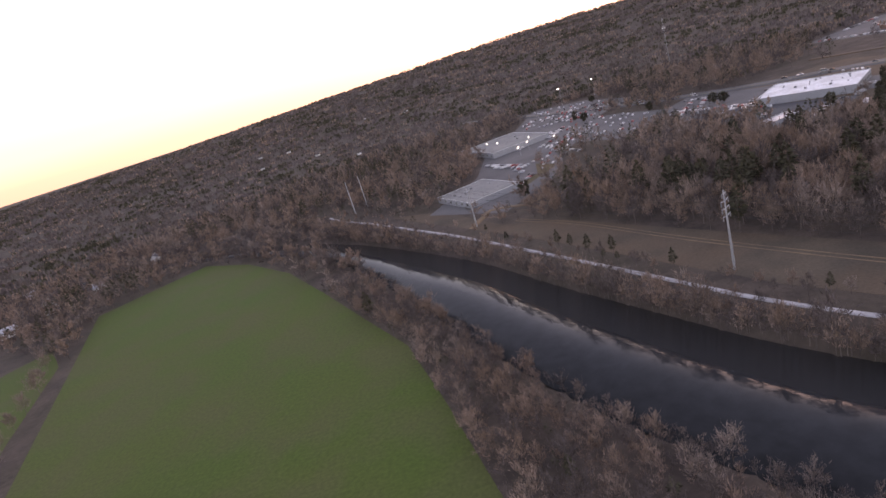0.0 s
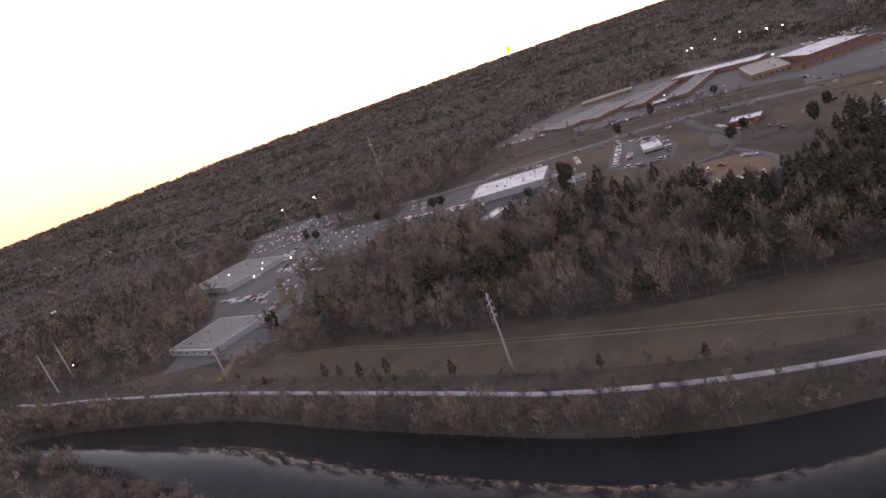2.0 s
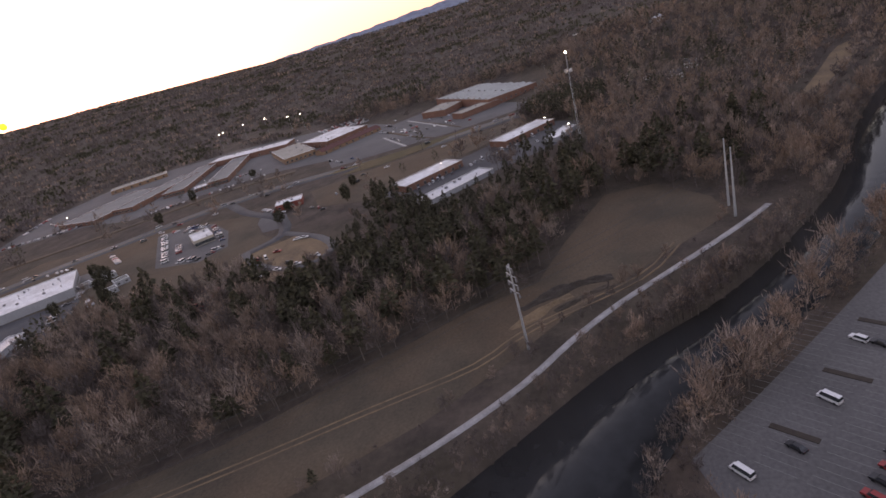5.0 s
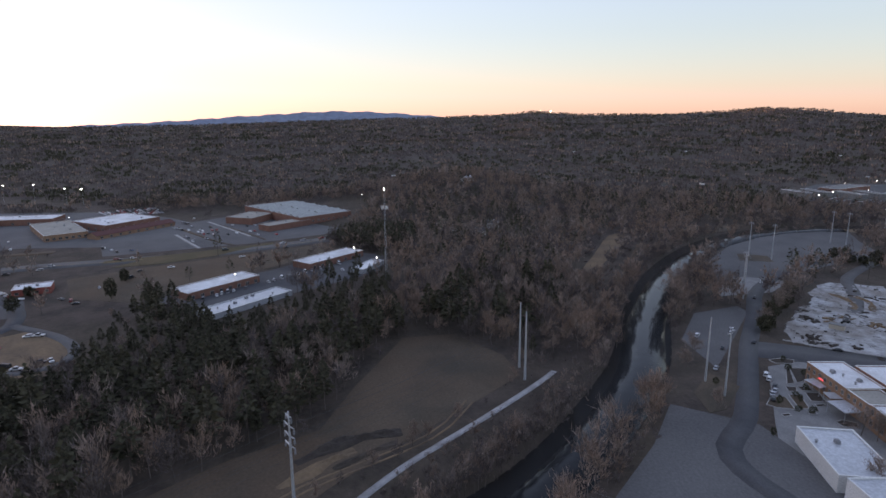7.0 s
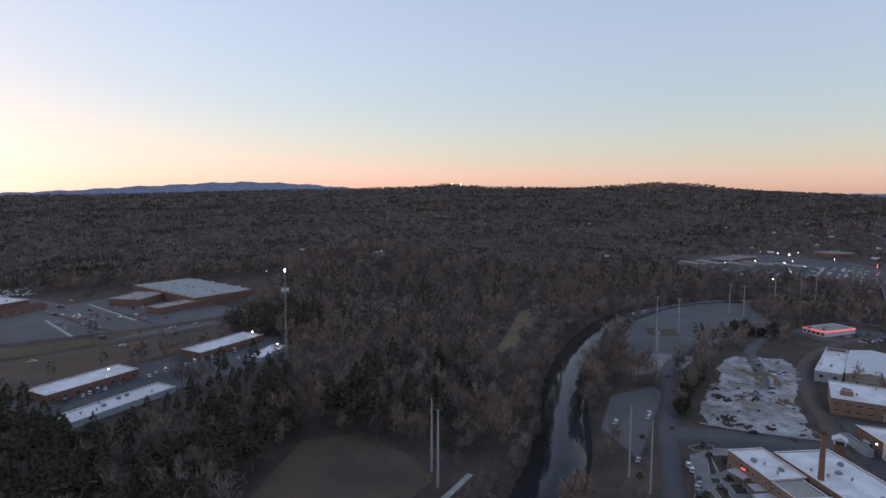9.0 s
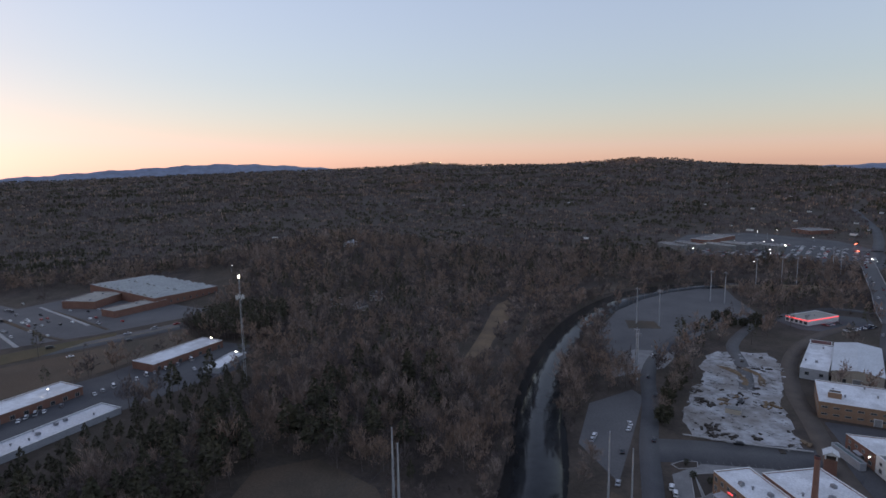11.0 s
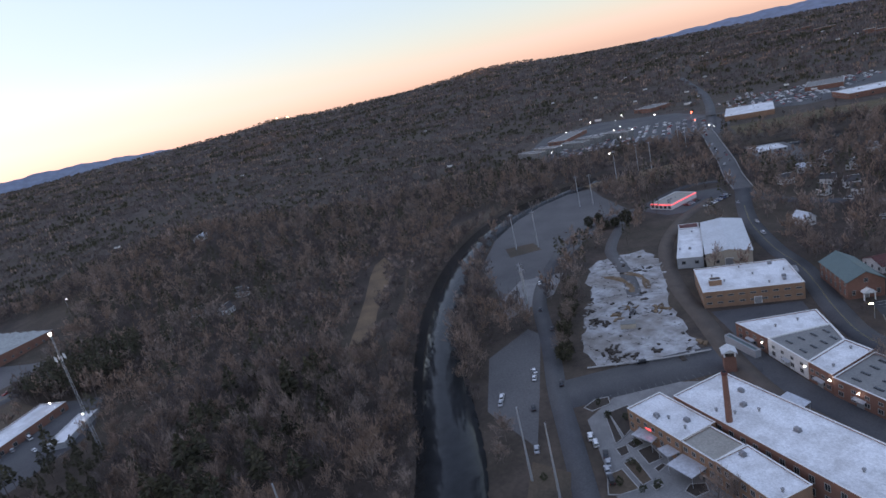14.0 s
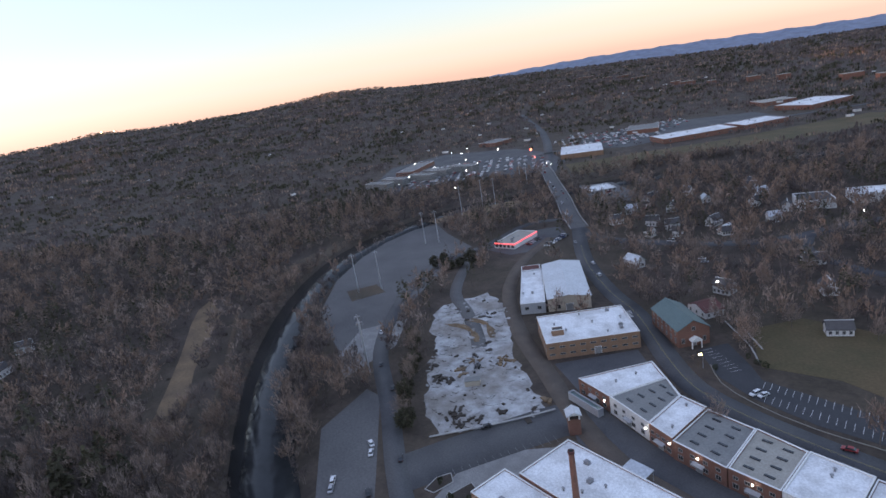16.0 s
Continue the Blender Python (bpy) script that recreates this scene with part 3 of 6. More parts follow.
flat("meadow", [(700, -650), (640, -590), (560, -690), (440, -830), (380, -960), (440, -980), (560, -800), (640, -720)], 0.04, M_LAWN, "pale green flood-plain meadow", "grass")
flat("mall_park", [(680, -770), (760, -760), (820, -860), (760, -1000), (620, -1060), (540, -980), (600, -900)], 0.05, M_ASPHALT, "asphalt car park of a shopping centre", "car park")
ribbon("far_road", [(720, -640), (800, -740), (900, -860), (1040, -1010), (1250, -1200)], 14, 0.12, M_ASPHALT, "asphalt road leading away into the hills", "road")
ribbon("far_avenue", [(820, -700), (760, -780), (640, -900), (420, -1120), (330, -1290), (260, -1500)], 13, 0.12, M_ASPHALT, "asphalt avenue through the trees", "road")


# ---- buildings ----
def rect(quad):
    """Middle, length, width and turn of the rectangle nearest to four corners."""
    q = [Vector(p) for p in quad]
    mid = sum(q, Vector((0, 0))) / 4
    a, b = (q[1] - q[0] + q[2] - q[3]) / 2, (q[3] - q[0] + q[2] - q[1]) / 2
    turn = math.atan2(a.y, a.x)
    n = Vector((-math.sin(turn), math.cos(turn)))
    return mid.x, mid.y, a.length, abs(b.dot(n)), turn


PANE = {}


def window_mesh(w, h):
    key = (round(w, 2), round(h, 2))
    if key not in PANE:
        f = Shape()
        for x, z, sx, sz in ((0, -h / 2 - 0.12, w + 0.3, 0.14), (0, h / 2, w + 0.3, 0.14), (-w / 2 - 0.07, -h / 2, 0.14, h), (w / 2 + 0.07, -h / 2, 0.14, h), (0, -h / 2, 0.08, h)):
            f.box(x, -0.06, z, sx, 0.16, sz)
        PANE[key] = (f.mesh("window_frame", M_FRAME), Shape().box(0, 0.01, -h / 2, w, 0.06, h).mesh("pane", M_GLASS))
    return PANE[key]


def put_window(parent, side, L, W, along, z, w, h):
    """A framed window on one side of a box building; side 0 faces -y, 1 +x, 2 +y, 3 -x."""
    fm, pm = window_mesh(w, h)
    m = {0: pose(along, -W / 2, z), 1: pose(L / 2, along, z, 0, 0, 90), 2: pose(along, W / 2, z, 0, 0, 180), 3: pose(-L / 2, along, z, 0, 0, -90)}[side]
    win = new("window", fm)
    win.parent, win.matrix_basis = parent, m
    pane = new("pane", pm)
    pane.parent = win
    return win


VENT_BOX = Shape().box(0, 0, 0, 1.8, 1.4, 1.1).box(0, 0, 1.1, 1.2, 0.9, 0.2).box(0, 0, 0.0, 2.1, 1.7, 0.12).mesh("roof_unit", M_VENT)
VENT_PIPE = Shape().tube((0, 0, 0), (0, 0, 0.9), 0.35, 0.35, 8).tube((0, 0, 0.9), (0, 0, 1.15), 0.6, 0.5, 8).mesh("roof_vent", M_VENT)
SKYLIGHT = Shape().box(0, 0, 0, 3.2, 0.9, 0.3).box(0, 0, 0.3, 3.0, 0.7, 0.08).mesh("skylight", M_GLASS)


def building(name, label, category, quad, H, wall, roof, kind="flat", rise=2.5, windows=(), vents=0, skylights=(), doors=(), coping=M_TRIM, base=0.0, seed=1, over=0.5, group=""):
    """A building over a rectangle: walls with a parapet and a sunk flat roof, or walls with gables and a pitched roof."""
    cx, cy, L, W, turn = rect(quad)
    u, v = Vector((math.cos(turn), math.sin(turn))), Vector((-math.sin(turn), math.cos(turn)))
    CLEAR.append([tuple(Vector((cx, cy)) + u * a * (L / 2 + 3.5) + v * e * (W / 2 + 3.5)) for a, e in ((-1, -1), (1, -1), (1, 1), (-1, 1))])
    b = thing(name, cx, cy, ground_z(cx, cy) + base, turn, label, category, group)
    r = random.Random(seed)
    s = Shape()
    t = 0.35
    if kind == "flat":
        s.box(0, -W / 2 + t / 2, -0.5, L, t, H + 0.5).box(0, W / 2 - t / 2, -0.5, L, t, H + 0.5)
        s.box(-L / 2 + t / 2, 0, -0.5, t, W - 2 * t, H + 0.5).box(L / 2 - t / 2, 0, -0.5, t, W - 2 * t, H + 0.5)
        part("wall", s, wall, b)
        part("roof", Shape().box(0, 0, H - 0.75, L - 2 * t, W - 2 * t, 0.4), roof, b)
        c = Shape().box(0, -W / 2 + t / 2, H, L + 0.16, t + 0.16, 0.14).box(0, W / 2 - t / 2, H, L + 0.16, t + 0.16, 0.14)
        c.box(-L / 2 + t / 2, 0, H, t + 0.16, W - 2 * t - 0.16, 0.14).box(L / 2 - t / 2, 0, H, t + 0.16, W - 2 * t - 0.16, 0.14)
        part("coping", c, coping, b)
        top = H - 0.35
    else:
        s.box(0, -W / 2 + t / 2, -0.5, L, t, H + 0.5).box(0, W / 2 - t / 2, -0.5, L, t, H + 0.5)
        for e in (-1, 1):
            x = e * (L / 2 - t / 2)
            s.add([(x + k, y, z) for k in (-t / 2, t / 2) for y, z in ((-W / 2 + t, -0.5), (W / 2 - t, -0.5), (W / 2 - t, H), (0, H + rise - 0.05), (-W / 2 + t, H))],
                  ((0, 1, 2, 3, 4), (9, 8, 7, 6, 5), (0, 5, 6, 1), (1, 6, 7, 2), (2, 7, 8, 3), (3, 8, 9, 4), (4, 9, 5, 0)))
        part("wall", s, wall, b)
        g = Shape()
        for e in (-1, 1):
            y1, z1 = e * (W / 2 + over), H - rise * over / (W / 2)
            g.add([(x, y, z + dz) for dz in (0.02, 0.27) for x, y, z in ((-L / 2 - over, 0, H + rise), (L / 2 + over, 0, H + rise), (L / 2 + over, y1, z1), (-L / 2 - over, y1, z1))],
                  ((0, 1, 2, 3), (7, 6, 5, 4), (0, 4, 5, 1), (1, 5, 6, 2), (2, 6, 7, 3), (3, 7, 4, 0)))
        part("roof", g, roof, b)
        part("ridge", Shape().box(0, 0, H + rise + 0.2, L + 2 * over, 0.4, 0.12), coping, b)
        top = H + rise * 0.4
    for side, n, z, w, h in windows:
        span = (L if side in (0, 2) else W)
        for i in range(n):
            put_window(b, side, L, W, -span / 2 + span * (i + 0.5) / n, z, w, h)
    for i, (side, along, w, h) in enumerate(doors):
        m = {0: pose(along, -W / 2, 0), 1: pose(L / 2, along, 0, 0, 0, 90), 2: pose(along, W / 2, 0, 0, 0, 180), 3: pose(-L / 2, along, 0, 0, 0, -90)}[side]
        d = part("door", Shape().box(0, 0, 0, w, 0.12, h), M_DOOR, b)
        d.matrix_basis = m
        part("door_frame", Shape().box(-w / 2 - 0.1, 0, 0, 0.2, 0.2, h).box(w / 2 + 0.1, 0, 0, 0.2, 0.2, h).box(0, 0, h, w + 0.4, 0.2, 0.2), M_TRIM, d)
    for i in range(vents):
        v = new("roof_unit" if i % 3 == 0 else "roof_vent", VENT_BOX if i % 3 == 0 else VENT_PIPE)
        v.parent = b
        v.matrix_basis = pose(r.uniform(-.42, .42) * L, r.uniform(-.4, .4) * W, top, 0, 0, r.choice((0, 90)))
    for x, y, k in skylights:
        v = new("skylight", SKYLIGHT)
        v.parent, v.matrix_basis = b, pose(x * L, y * W, top, 0, 0, k)
    return b


# commercial strip
building("warehouse", "long white-roofed commercial building with plain walls", "warehouse", [(340, 462), (378, 505), (412, 437), (374, 412)], 6, M_GREYWALL, M_WHITEROOF, vents=14, windows=((0, 8, 2.2, 3, 2),), seed=3)
building("depot", "low grey flat-roofed depot beside bare trees", "depot", [(74, 455), (100, 408), (124, 452), (108, 505)], 4.5, M_GREYWALL, M_GREYROOF, vents=5, windows=((0, 6, 2.5, 2, 1.4),), seed=4)
building("depot", "wide grey flat-roofed depot with lamps along its wall", "depot", [(120, 640), (143, 570), (196, 622), (172, 695)], 5.5, M_GREYWALL, M_GREYROOF, vents=6, windows=((0, 8, 2.5, 2, 1.4),), seed=5)
building("dealership", "small car dealership with a white roof", "dealership", [(434, 352), (444, 343), (465, 358), (455, 370)], 5, M_TANWALL, M_WHITEROOF, vents=2, windows=((0, 6, 1.8, 2.4, 2.2), (1, 3, 1.8, 2.4, 2.2)), seed=6)
for k, (q, h, wallm, roofm, lab) in enumerate((
        ([(572, 590), (569, 528), (683, 612), (703, 672)], 6, M_BRICK, M_GREYROOF, "broad grey-roofed shop in a strip"),
        ([(720, 690), (765, 632), (785, 643), (742, 702)], 6.5, M_TANBRICK, M_TANROOF, "narrow pale-roofed rear shop in a strip"),
        ([(600, 526), (592, 498), (722, 592), (716, 622)], 7, M_BRICK, M_GREYROOF, "deep grey-roofed shop with a brick front"),
        ([(634, 506), (641, 483), (749, 564), (742, 590)], 6.5, M_BRICK, M_GREYROOF, "narrow grey-roofed shop with a brick front"),
        ([(624, 486), (644, 462), (655, 470), (640, 496)], 4.2, M_BRICK, M_WHITEROOF, "low white-edged arcade of brick shops"),
        ([(643, 458), (646, 432), (766, 518), (754, 536)], 6.5, M_BRICK, M_GREYROOF, "grey-blue roofed shop with a brick front"),
        ([(665, 392), (690, 368), (755, 415), (735, 448)], 7, M_TANBRICK, M_TANROOF, "tan-roofed shop in a strip"),
        ([(752, 545), (765, 435), (795, 450), (782, 560)], 7.5, M_BRICK, M_WHITEROOF, "long narrow white-roofed shop row"),
        ([(707, 364), (760, 330), (800, 375), (748, 405)], 8, M_BRICK, M_WHITEROOF, "white-roofed store beside a red arcade"))):
    building("shop", lab, "shop", q, h * .72 + .17 * k, wallm, roofm, vents=6, windows=((0, 7, 2.0, 2.4, 2.0), (3, 5, 2.0, 2.4, 2.0), (1, 5, 2.0, 2.4, 2.0)), seed=20 + k, group="shops in the strip")
building("store", "large brick store with a pale saw-edged roof", "store", [(724, 184), (768, 128), (880, 196), (838, 240)], 8.4, M_BRICK, M_PALEROOF, vents=9, windows=((0, 10, 3, 1.8, 1.6),), seed=31, coping=M_CONCRETE)
cx, cy, L, W, turn = rect([(724, 184), (768, 128), (880, 196), (838, 240)])
saw = thing("roof_ridges", cx, cy, 8.06, turn, "row of low pale gabled ridges on the store roof", "roof")
for i in range(9):
    y0 = -W * .5 + 8 + i * (W - 12) / 9
    hi, half = (2.6, 6.4) if i % 2 else (1.9, 5.6)
    for e0, e1 in ((-.46, -.06), (.0, .47)) if i % 3 else ((-.46, .47),):
        ridge = part("ridge", Shape().add([(x, y0 + b, z) for x in (L * e0, L * e1) for b, z in ((-half, 0), (half, 0), (half * .2, hi))], ((0, 2, 1), (3, 4, 5), (0, 1, 4, 3), (1, 2, 5, 4), (2, 0, 3, 5))), M_PALEROOF, saw)
        part("vent_strip", Shape().box(L * (e0 + e1) / 2, y0 + half * .62, hi * .52, L * (e1 - e0) * .8, .5, .3), M_GREYWALL, ridge)
building("red_arcade", "shop arcade with a sloping dark red roof", "shop", [(672, 350), (748, 306), (756, 318), (682, 362)], 3.6, M_TANBRICK, M_REDROOF, kind="gable", rise=2.8, coping=M_REDROOF, windows=((0, 9, 1.6, 2.2, 1.8),), seed=39)
building("store_wing", "brick wing of the large store", "store", [(732, 228), (772, 213), (808, 234), (768, 250)], 7, M_BRICK, M_TANROOF, vents=6, seed=32, coping=M_CONCRETE)
building("store_wing", "front brick wing of the large store with a pale roof", "store", [(700, 197), (738, 162), (752, 174), (716, 208)], 6, M_BRICK, M_TANROOF, vents=3, seed=33, coping=M_CONCRETE)
building("storage_shed", "long storage building with a bright white metal roof", "storage building", [(470, 195), (512, 161), (526, 175), (484, 209)], 5, M_BRICK, M_WHITEROOF, vents=0, windows=((0, 8, 1.5, 2.2, 2.2),), seed=34, group="storage sheds")
building("storage_shed", "low storage row with a pale segmented roof", "storage building", [(432, 168), (478, 132), (488, 143), (442, 180)], 3.5, M_GREYWALL, M_METALROOF, vents=9, seed=35, group="storage sheds")
building("storage_shed", "long storage building with a bright white roof and brick end", "storage building", [(541, 131), (585, 95), (600, 108), (556, 144)], 5, M_BRICK, M_WHITEROOF, windows=((0, 7, 1.5, 2.2, 2.2),), seed=36, group="storage sheds")
building("storage_shed", "small storage shed with a white roof", "storage building", [(527, 90), (556, 76), (562, 85), (534, 99)], 3.5, M_GREYWALL, M_WHITEROOF, seed=37, group="storage sheds")
building("restaurant", "small red and white roadside restaurant", "restaurant", [(488, 310), (497, 290), (510, 298), (502, 318)], 4.5, M_SIGNRED, M_WHITEROOF, vents=3, windows=((0, 4, 1.8, 2, 1.6),), seed=38)

for k, q in enumerate(([(384, 412), (392, 408), (396, 416), (388, 420)], [(396, 404), (404, 398), (409, 405), (401, 411)], [(382, 380), (390, 374), (395, 381), (387, 387)], [(368, 376), (375, 371), (379, 377), (372, 382)], [(300, 396), (303, 386), (324, 402), (321, 412)], [(304, 373), (308, 367), (313, 371), (309, 377)])):
    building("yard_shed", "small low yard shed with a grey roof" if k < 4 else "open vehicle shed with a pale metal roof", "shed", q, 3.4, M_GREYWALL, M_GREYROOF if k < 4 else M_METALROOF, seed=300 + k, group="yard sheds", windows=((0, 2, 1.6, 1.2, 1.0),))

# the old mill
MILLWIN = ((0, 6, 3.2, 1.4, 2.2), (0, 6, 7.0, 1.4, 2.2))
building("mill_wing", "brick mill wing with a weathered white roof", "mill", [(334, -112), (309, -111), (307, -125), (333, -128)], 9, M_TANBRICK, M_WHITEROOF, vents=5, windows=((0, 7, 3, 1.3, 2.0), (0, 7, 6.6, 1.3, 1.6), (1, 3, 3, 1.3, 2.0), (3, 4, 3, 1.3, 2.0), (3, 4, 6.6, 1.3, 1.6)), seed=41)
building("mill_wing", "brick mill link with a sunken tan roof", "mill", [(308.6, -110.6), (295, -110), (294.5, -122), (308, -123.5)], 8.6, M_TANBRICK, M_TANROOF, vents=0, windows=((0, 4, 3, 1.3, 2.0), (0, 4, 6.4, 1.3, 1.6)), seed=42)
building("mill_wing", "brick mill wing with tall windows and a white roof", "mill", [(294.4, -109.6), (273, -106), (272, -119), (294, -122)], 9.2, M_TANBRICK, M_WHITEROOF, vents=2, windows=((0, 7, 3, 1.4, 2.3), (0, 7, 7.0, 1.4, 2.0), (1, 4, 3, 1.4, 2.3)), seed=43)
building("mill", "long brick mill under a broad white roof", "mill", [(326, -128), (236, -119), (233, -143), (325, -151)], 10, M_BRICK, M_WHITEROOF, vents=8, windows=((2, 20, 3, 1.5, 2.4), (2, 20, 7.2, 1.5, 2.2), (0, 20, 3, 1.5, 2.4), (0, 20, 7.2, 1.5, 2.2)), seed=44)
building("shed", "low grey-roofed modern hall beside the mill", "hall", [(287, -76), (258, -72), (257, -88), (285, -96)], 6, M_WHITEWALL, M_METALROOF, vents=2, windows=((3, 2, 2.6, 2, 1.8),), seed=45)
building("shed", "second pale-roofed hall stepped above the first", "hall", [(256, -72), (225, -70), (226, -92), (256, -92)], 7, M_WHITEWALL, M_METALROOF, vents=2, windows=((2, 4, 3, 2, 1.8),), seed=46)
for q in ([(327.4, -107.9), (328.1, -112.9), (319.8, -111.5), (319.0, -107.0)], [(315.7, -107.3), (314.7, -112.3), (309.6, -110.8), (310.5, -105.5)], [(308.3, -103.3), (308.6, -111.1), (298.8, -109.8), (298.8, -103.1)]):
    cx, cy, L, W, turn = rect(q)
    c = thing("canopy", cx, cy, 0, turn, "flat grey entrance canopy on slim posts", "canopy", "canopies at the mill")
    part("canopy_roof", Shape().box(0, 0, 4, L, W, 0.3), M_METALROOF, c)
    for sx in (-1, 1):
        for sy in (-1, 1):
            part("post", Shape().tube((sx * (L / 2 - .3), sy * (W / 2 - .3), 0), (sx * (L / 2 - .3), sy * (W / 2 - .3), 4), .1, .1), M_STEEL, c)
chim = thing("chimney", 304, -128, 0, 0, "tall red brick mill chimney with a dark rim", "chimney")
part("shaft", Shape().tube((0, 0, 0), (0, 0, 27), 1.2, .85, 16), M_BRICK, chim)
part("rim", Shape().tube((0, 0, 27), (0, 0, 27.9), 1.05, 1.0, 16), M_REDROOF, chim)
# flat black disc stands in for the shaded opening of the closed shaft
part("flue", Shape().tube((0, 0, 27.9), (0, 0, 27.93), .7, .7, 12), M_TYRE, chim)
hut = thing("bell_tower", 334.5, -167.5, 0, -0.75, "small brick tower with a dark-filled open top and a pale gabled roof", "tower")
part("shaft", Shape().box(0, 0, 0, 4.4, 4.4, 6.6), M_BRICK, hut)
# a solid dark block stands in for the shade inside the open top
part("dark_core", Shape().box(0, 0, 6.6, 3.4, 3.4, 1.7), M_MULCH_SHADE, hut)
for x in (-1.95, 1.95):
    for y in (-1.95, 1.95):
        part("corner_post", Shape().box(x, y, 6.6, .5, .5, 1.7), M_TRIM, hut)
for e in (-1, 1):
    part("roof_slope", Shape().add([(x, y, z + d) for d in (0, .18) for x, y, z in ((-2.9, 0, 10.0), (2.9, 0, 10.0), (2.9, e * 2.9, 8.25), (-2.9, e * 2.9, 8.25))],
                                   ((0, 1, 2, 3), (7, 6, 5, 4), (0, 4, 5, 1), (1, 5, 6, 2), (2, 6, 7, 3), (3, 7, 4, 0))), M_METALROOF, hut)
    part("gable", Shape().add([(e * 2.1 + k, y, z) for k in (-.1, .1) for y, z in ((-2.3, 8.3), (2.3, 8.3), (0, 9.9))], ((0, 1, 2), (5, 4, 3), (0, 3, 4, 1), (1, 4, 5, 2), (2, 5, 3, 0))), M_TRIM, hut)
M_GREENSIGN = glow("lit_green_sign", (0.25, 1.0, 0.45), 0.9)
tow = thing("brick_tower", 259.5, -152.2, 0, -0.1, "square brick stair tower with a pale cap and green sign", "tower")
part("shaft", Shape().box(0, 0, 0, 4.6, 3.2, 12.5), M_TANBRICK, tow)
part("cornice", Shape().box(0, 0, 12.5, 5.2, 3.8, 0.3), M_TRIM, tow)
part("cap", Shape().add([(-2.6, -1.9, 12.8), (2.6, -1.9, 12.8), (2.6, 1.9, 12.8), (-2.6, 1.9, 12.8), (0, 0, 13.9)], ((0, 1, 4), (1, 2, 4), (2, 3, 4), (3, 0, 4), (3, 2, 1, 0))), M_METALROOF, tow)
part("sign_panel", Shape().box(0, 1.66, 10.4, 2.6, .1, 1.0), M_DOOR, tow)
for k in (-.75, 0, .75):
    part("sign_bar", Shape().box(k, 1.75, 10.6, .5, .08, .6), M_GREENSIGN, tow)
lean = thing("loading_canopy", 302, -157.5, 0, -.1, "pale folded canopy over a loading bay", "canopy")
part("canopy_roof", Shape().add([(x, y, z + d) for d in (0, .2) for x, y, z in ((-4.5, -2.8, 4.2), (4.5, -2.8, 4.2), (4.5, 2.8, 3.5), (-4.5, 2.8, 3.5))],
                                ((0, 1, 2, 3), (7, 6, 5, 4), (0, 4, 5, 1), (1, 5, 6, 2), (2, 6, 7, 3), (3, 7, 4, 0))), M_METALROOF, lean)
for x in (-4.2, 4.2):
    for y in (-2.5, 2.5):
        part("post", Shape().tube((x, y, 0), (x, y, 3.8 - y * .12), .09, .09), M_STEEL, lean)
building("lean_to", "long low lean-to with a blue-grey metal roof along a warehouse", "shed", [(349.5, -187.5), (332.5, -182.8), (331.5, -180), (350, -184.5)], 3.4, M_GREYWALL, M_GREENROOF, coping=M_GREYWALL, seed=49)

# main street
building("works_hall", "white-roofed low half of a works hall", "hall", [(426, -242), (462, -286), (452, -295), (415, -252)], 6.5, M_GREYWALL, M_WHITEROOF, vents=3, windows=((3, 2, 3.5, 2, 1.8),), seed=51)
building("works_hall", "long works hall with a grey metal roof and tan walls", "hall", [(414.5, -252.5), (455, -299), (438, -315), (396, -269)], 7.5, M_TANWALL, M_METALROOF, kind="gable", rise=1.8, coping=M_METALROOF, windows=((3, 2, 2.5, 1.6, 2),), doors=((3, 0, 4, 4),), seed=52)
building("red_shed", "small shed with a faded red front", "shed", [(463, -287), (470, -294), (461, -303), (455, -296)], 6, M_SIGNRED, M_REDROOF, vents=0, seed=53)
building("brick_works", "broad tan brick works with a white roof and dark patches", "works", [(406, -228), (372, -262), (350, -240), (376, -209)], 8.5, M_TANBRICK, M_WHITEROOF, vents=9,
         windows=((0, 9, 2.5, 2.4, 0.8), (0, 9, 6, 2.4, 0.8), (3, 6, 4, 1.6, 1.4)), doors=((0, 2, 3, 3.6),), seed=54)
building("lift_house", "small brick stair head on the works roof", "stair head", [(385, -219), (381, -223), (378, -220), (382, -216)], 11, M_TANBRICK, M_SHINGLE, seed=55)
ROW = (("white", [(349, -191), (331, -219), (320, -210), (331, -186)], M_WHITEROOF, ()),
       ("sky", [(330.4, -185.6), (319.4, -209.4), (308.8, -200.4), (309.4, -178)], M_GREYROOF, tuple((x, y, 90) for x in (-.3, 0, .3) for y in (-.25, .25))),
       ("white", [(309, -177.6), (308.4, -200), (297.6, -197.6), (298.4, -174)], M_WHITEROOF, ()),
       ("sky", [(298, -173.6), (297, -197.4), (279.4, -194.6), (278.4, -170)], M_GREYROOF, tuple((x, y, 90) for x in (-.3, -.1, .12, .32) for y in (-.2, .22))),
       ("sky", [(278, -170), (279, -194.5), (262.4, -191), (262.4, -168.6)], M_TANROOF, tuple((x, y, 90) for x in (-.3, -.1, .12, .32) for y in (-.2, .22))),
       ("white", [(262, -168.4), (262, -191), (244.4, -189), (244.4, -166)], M_WHITEROOF, ()),
       ("white", [(244, -166), (244, -189), (226, -187), (226, -164)], M_WHITEROOF, ()),
       ("white", [(225.6, -164), (225.6, -187), (206, -185), (206, -162)], M_WHITEROOF, ()))


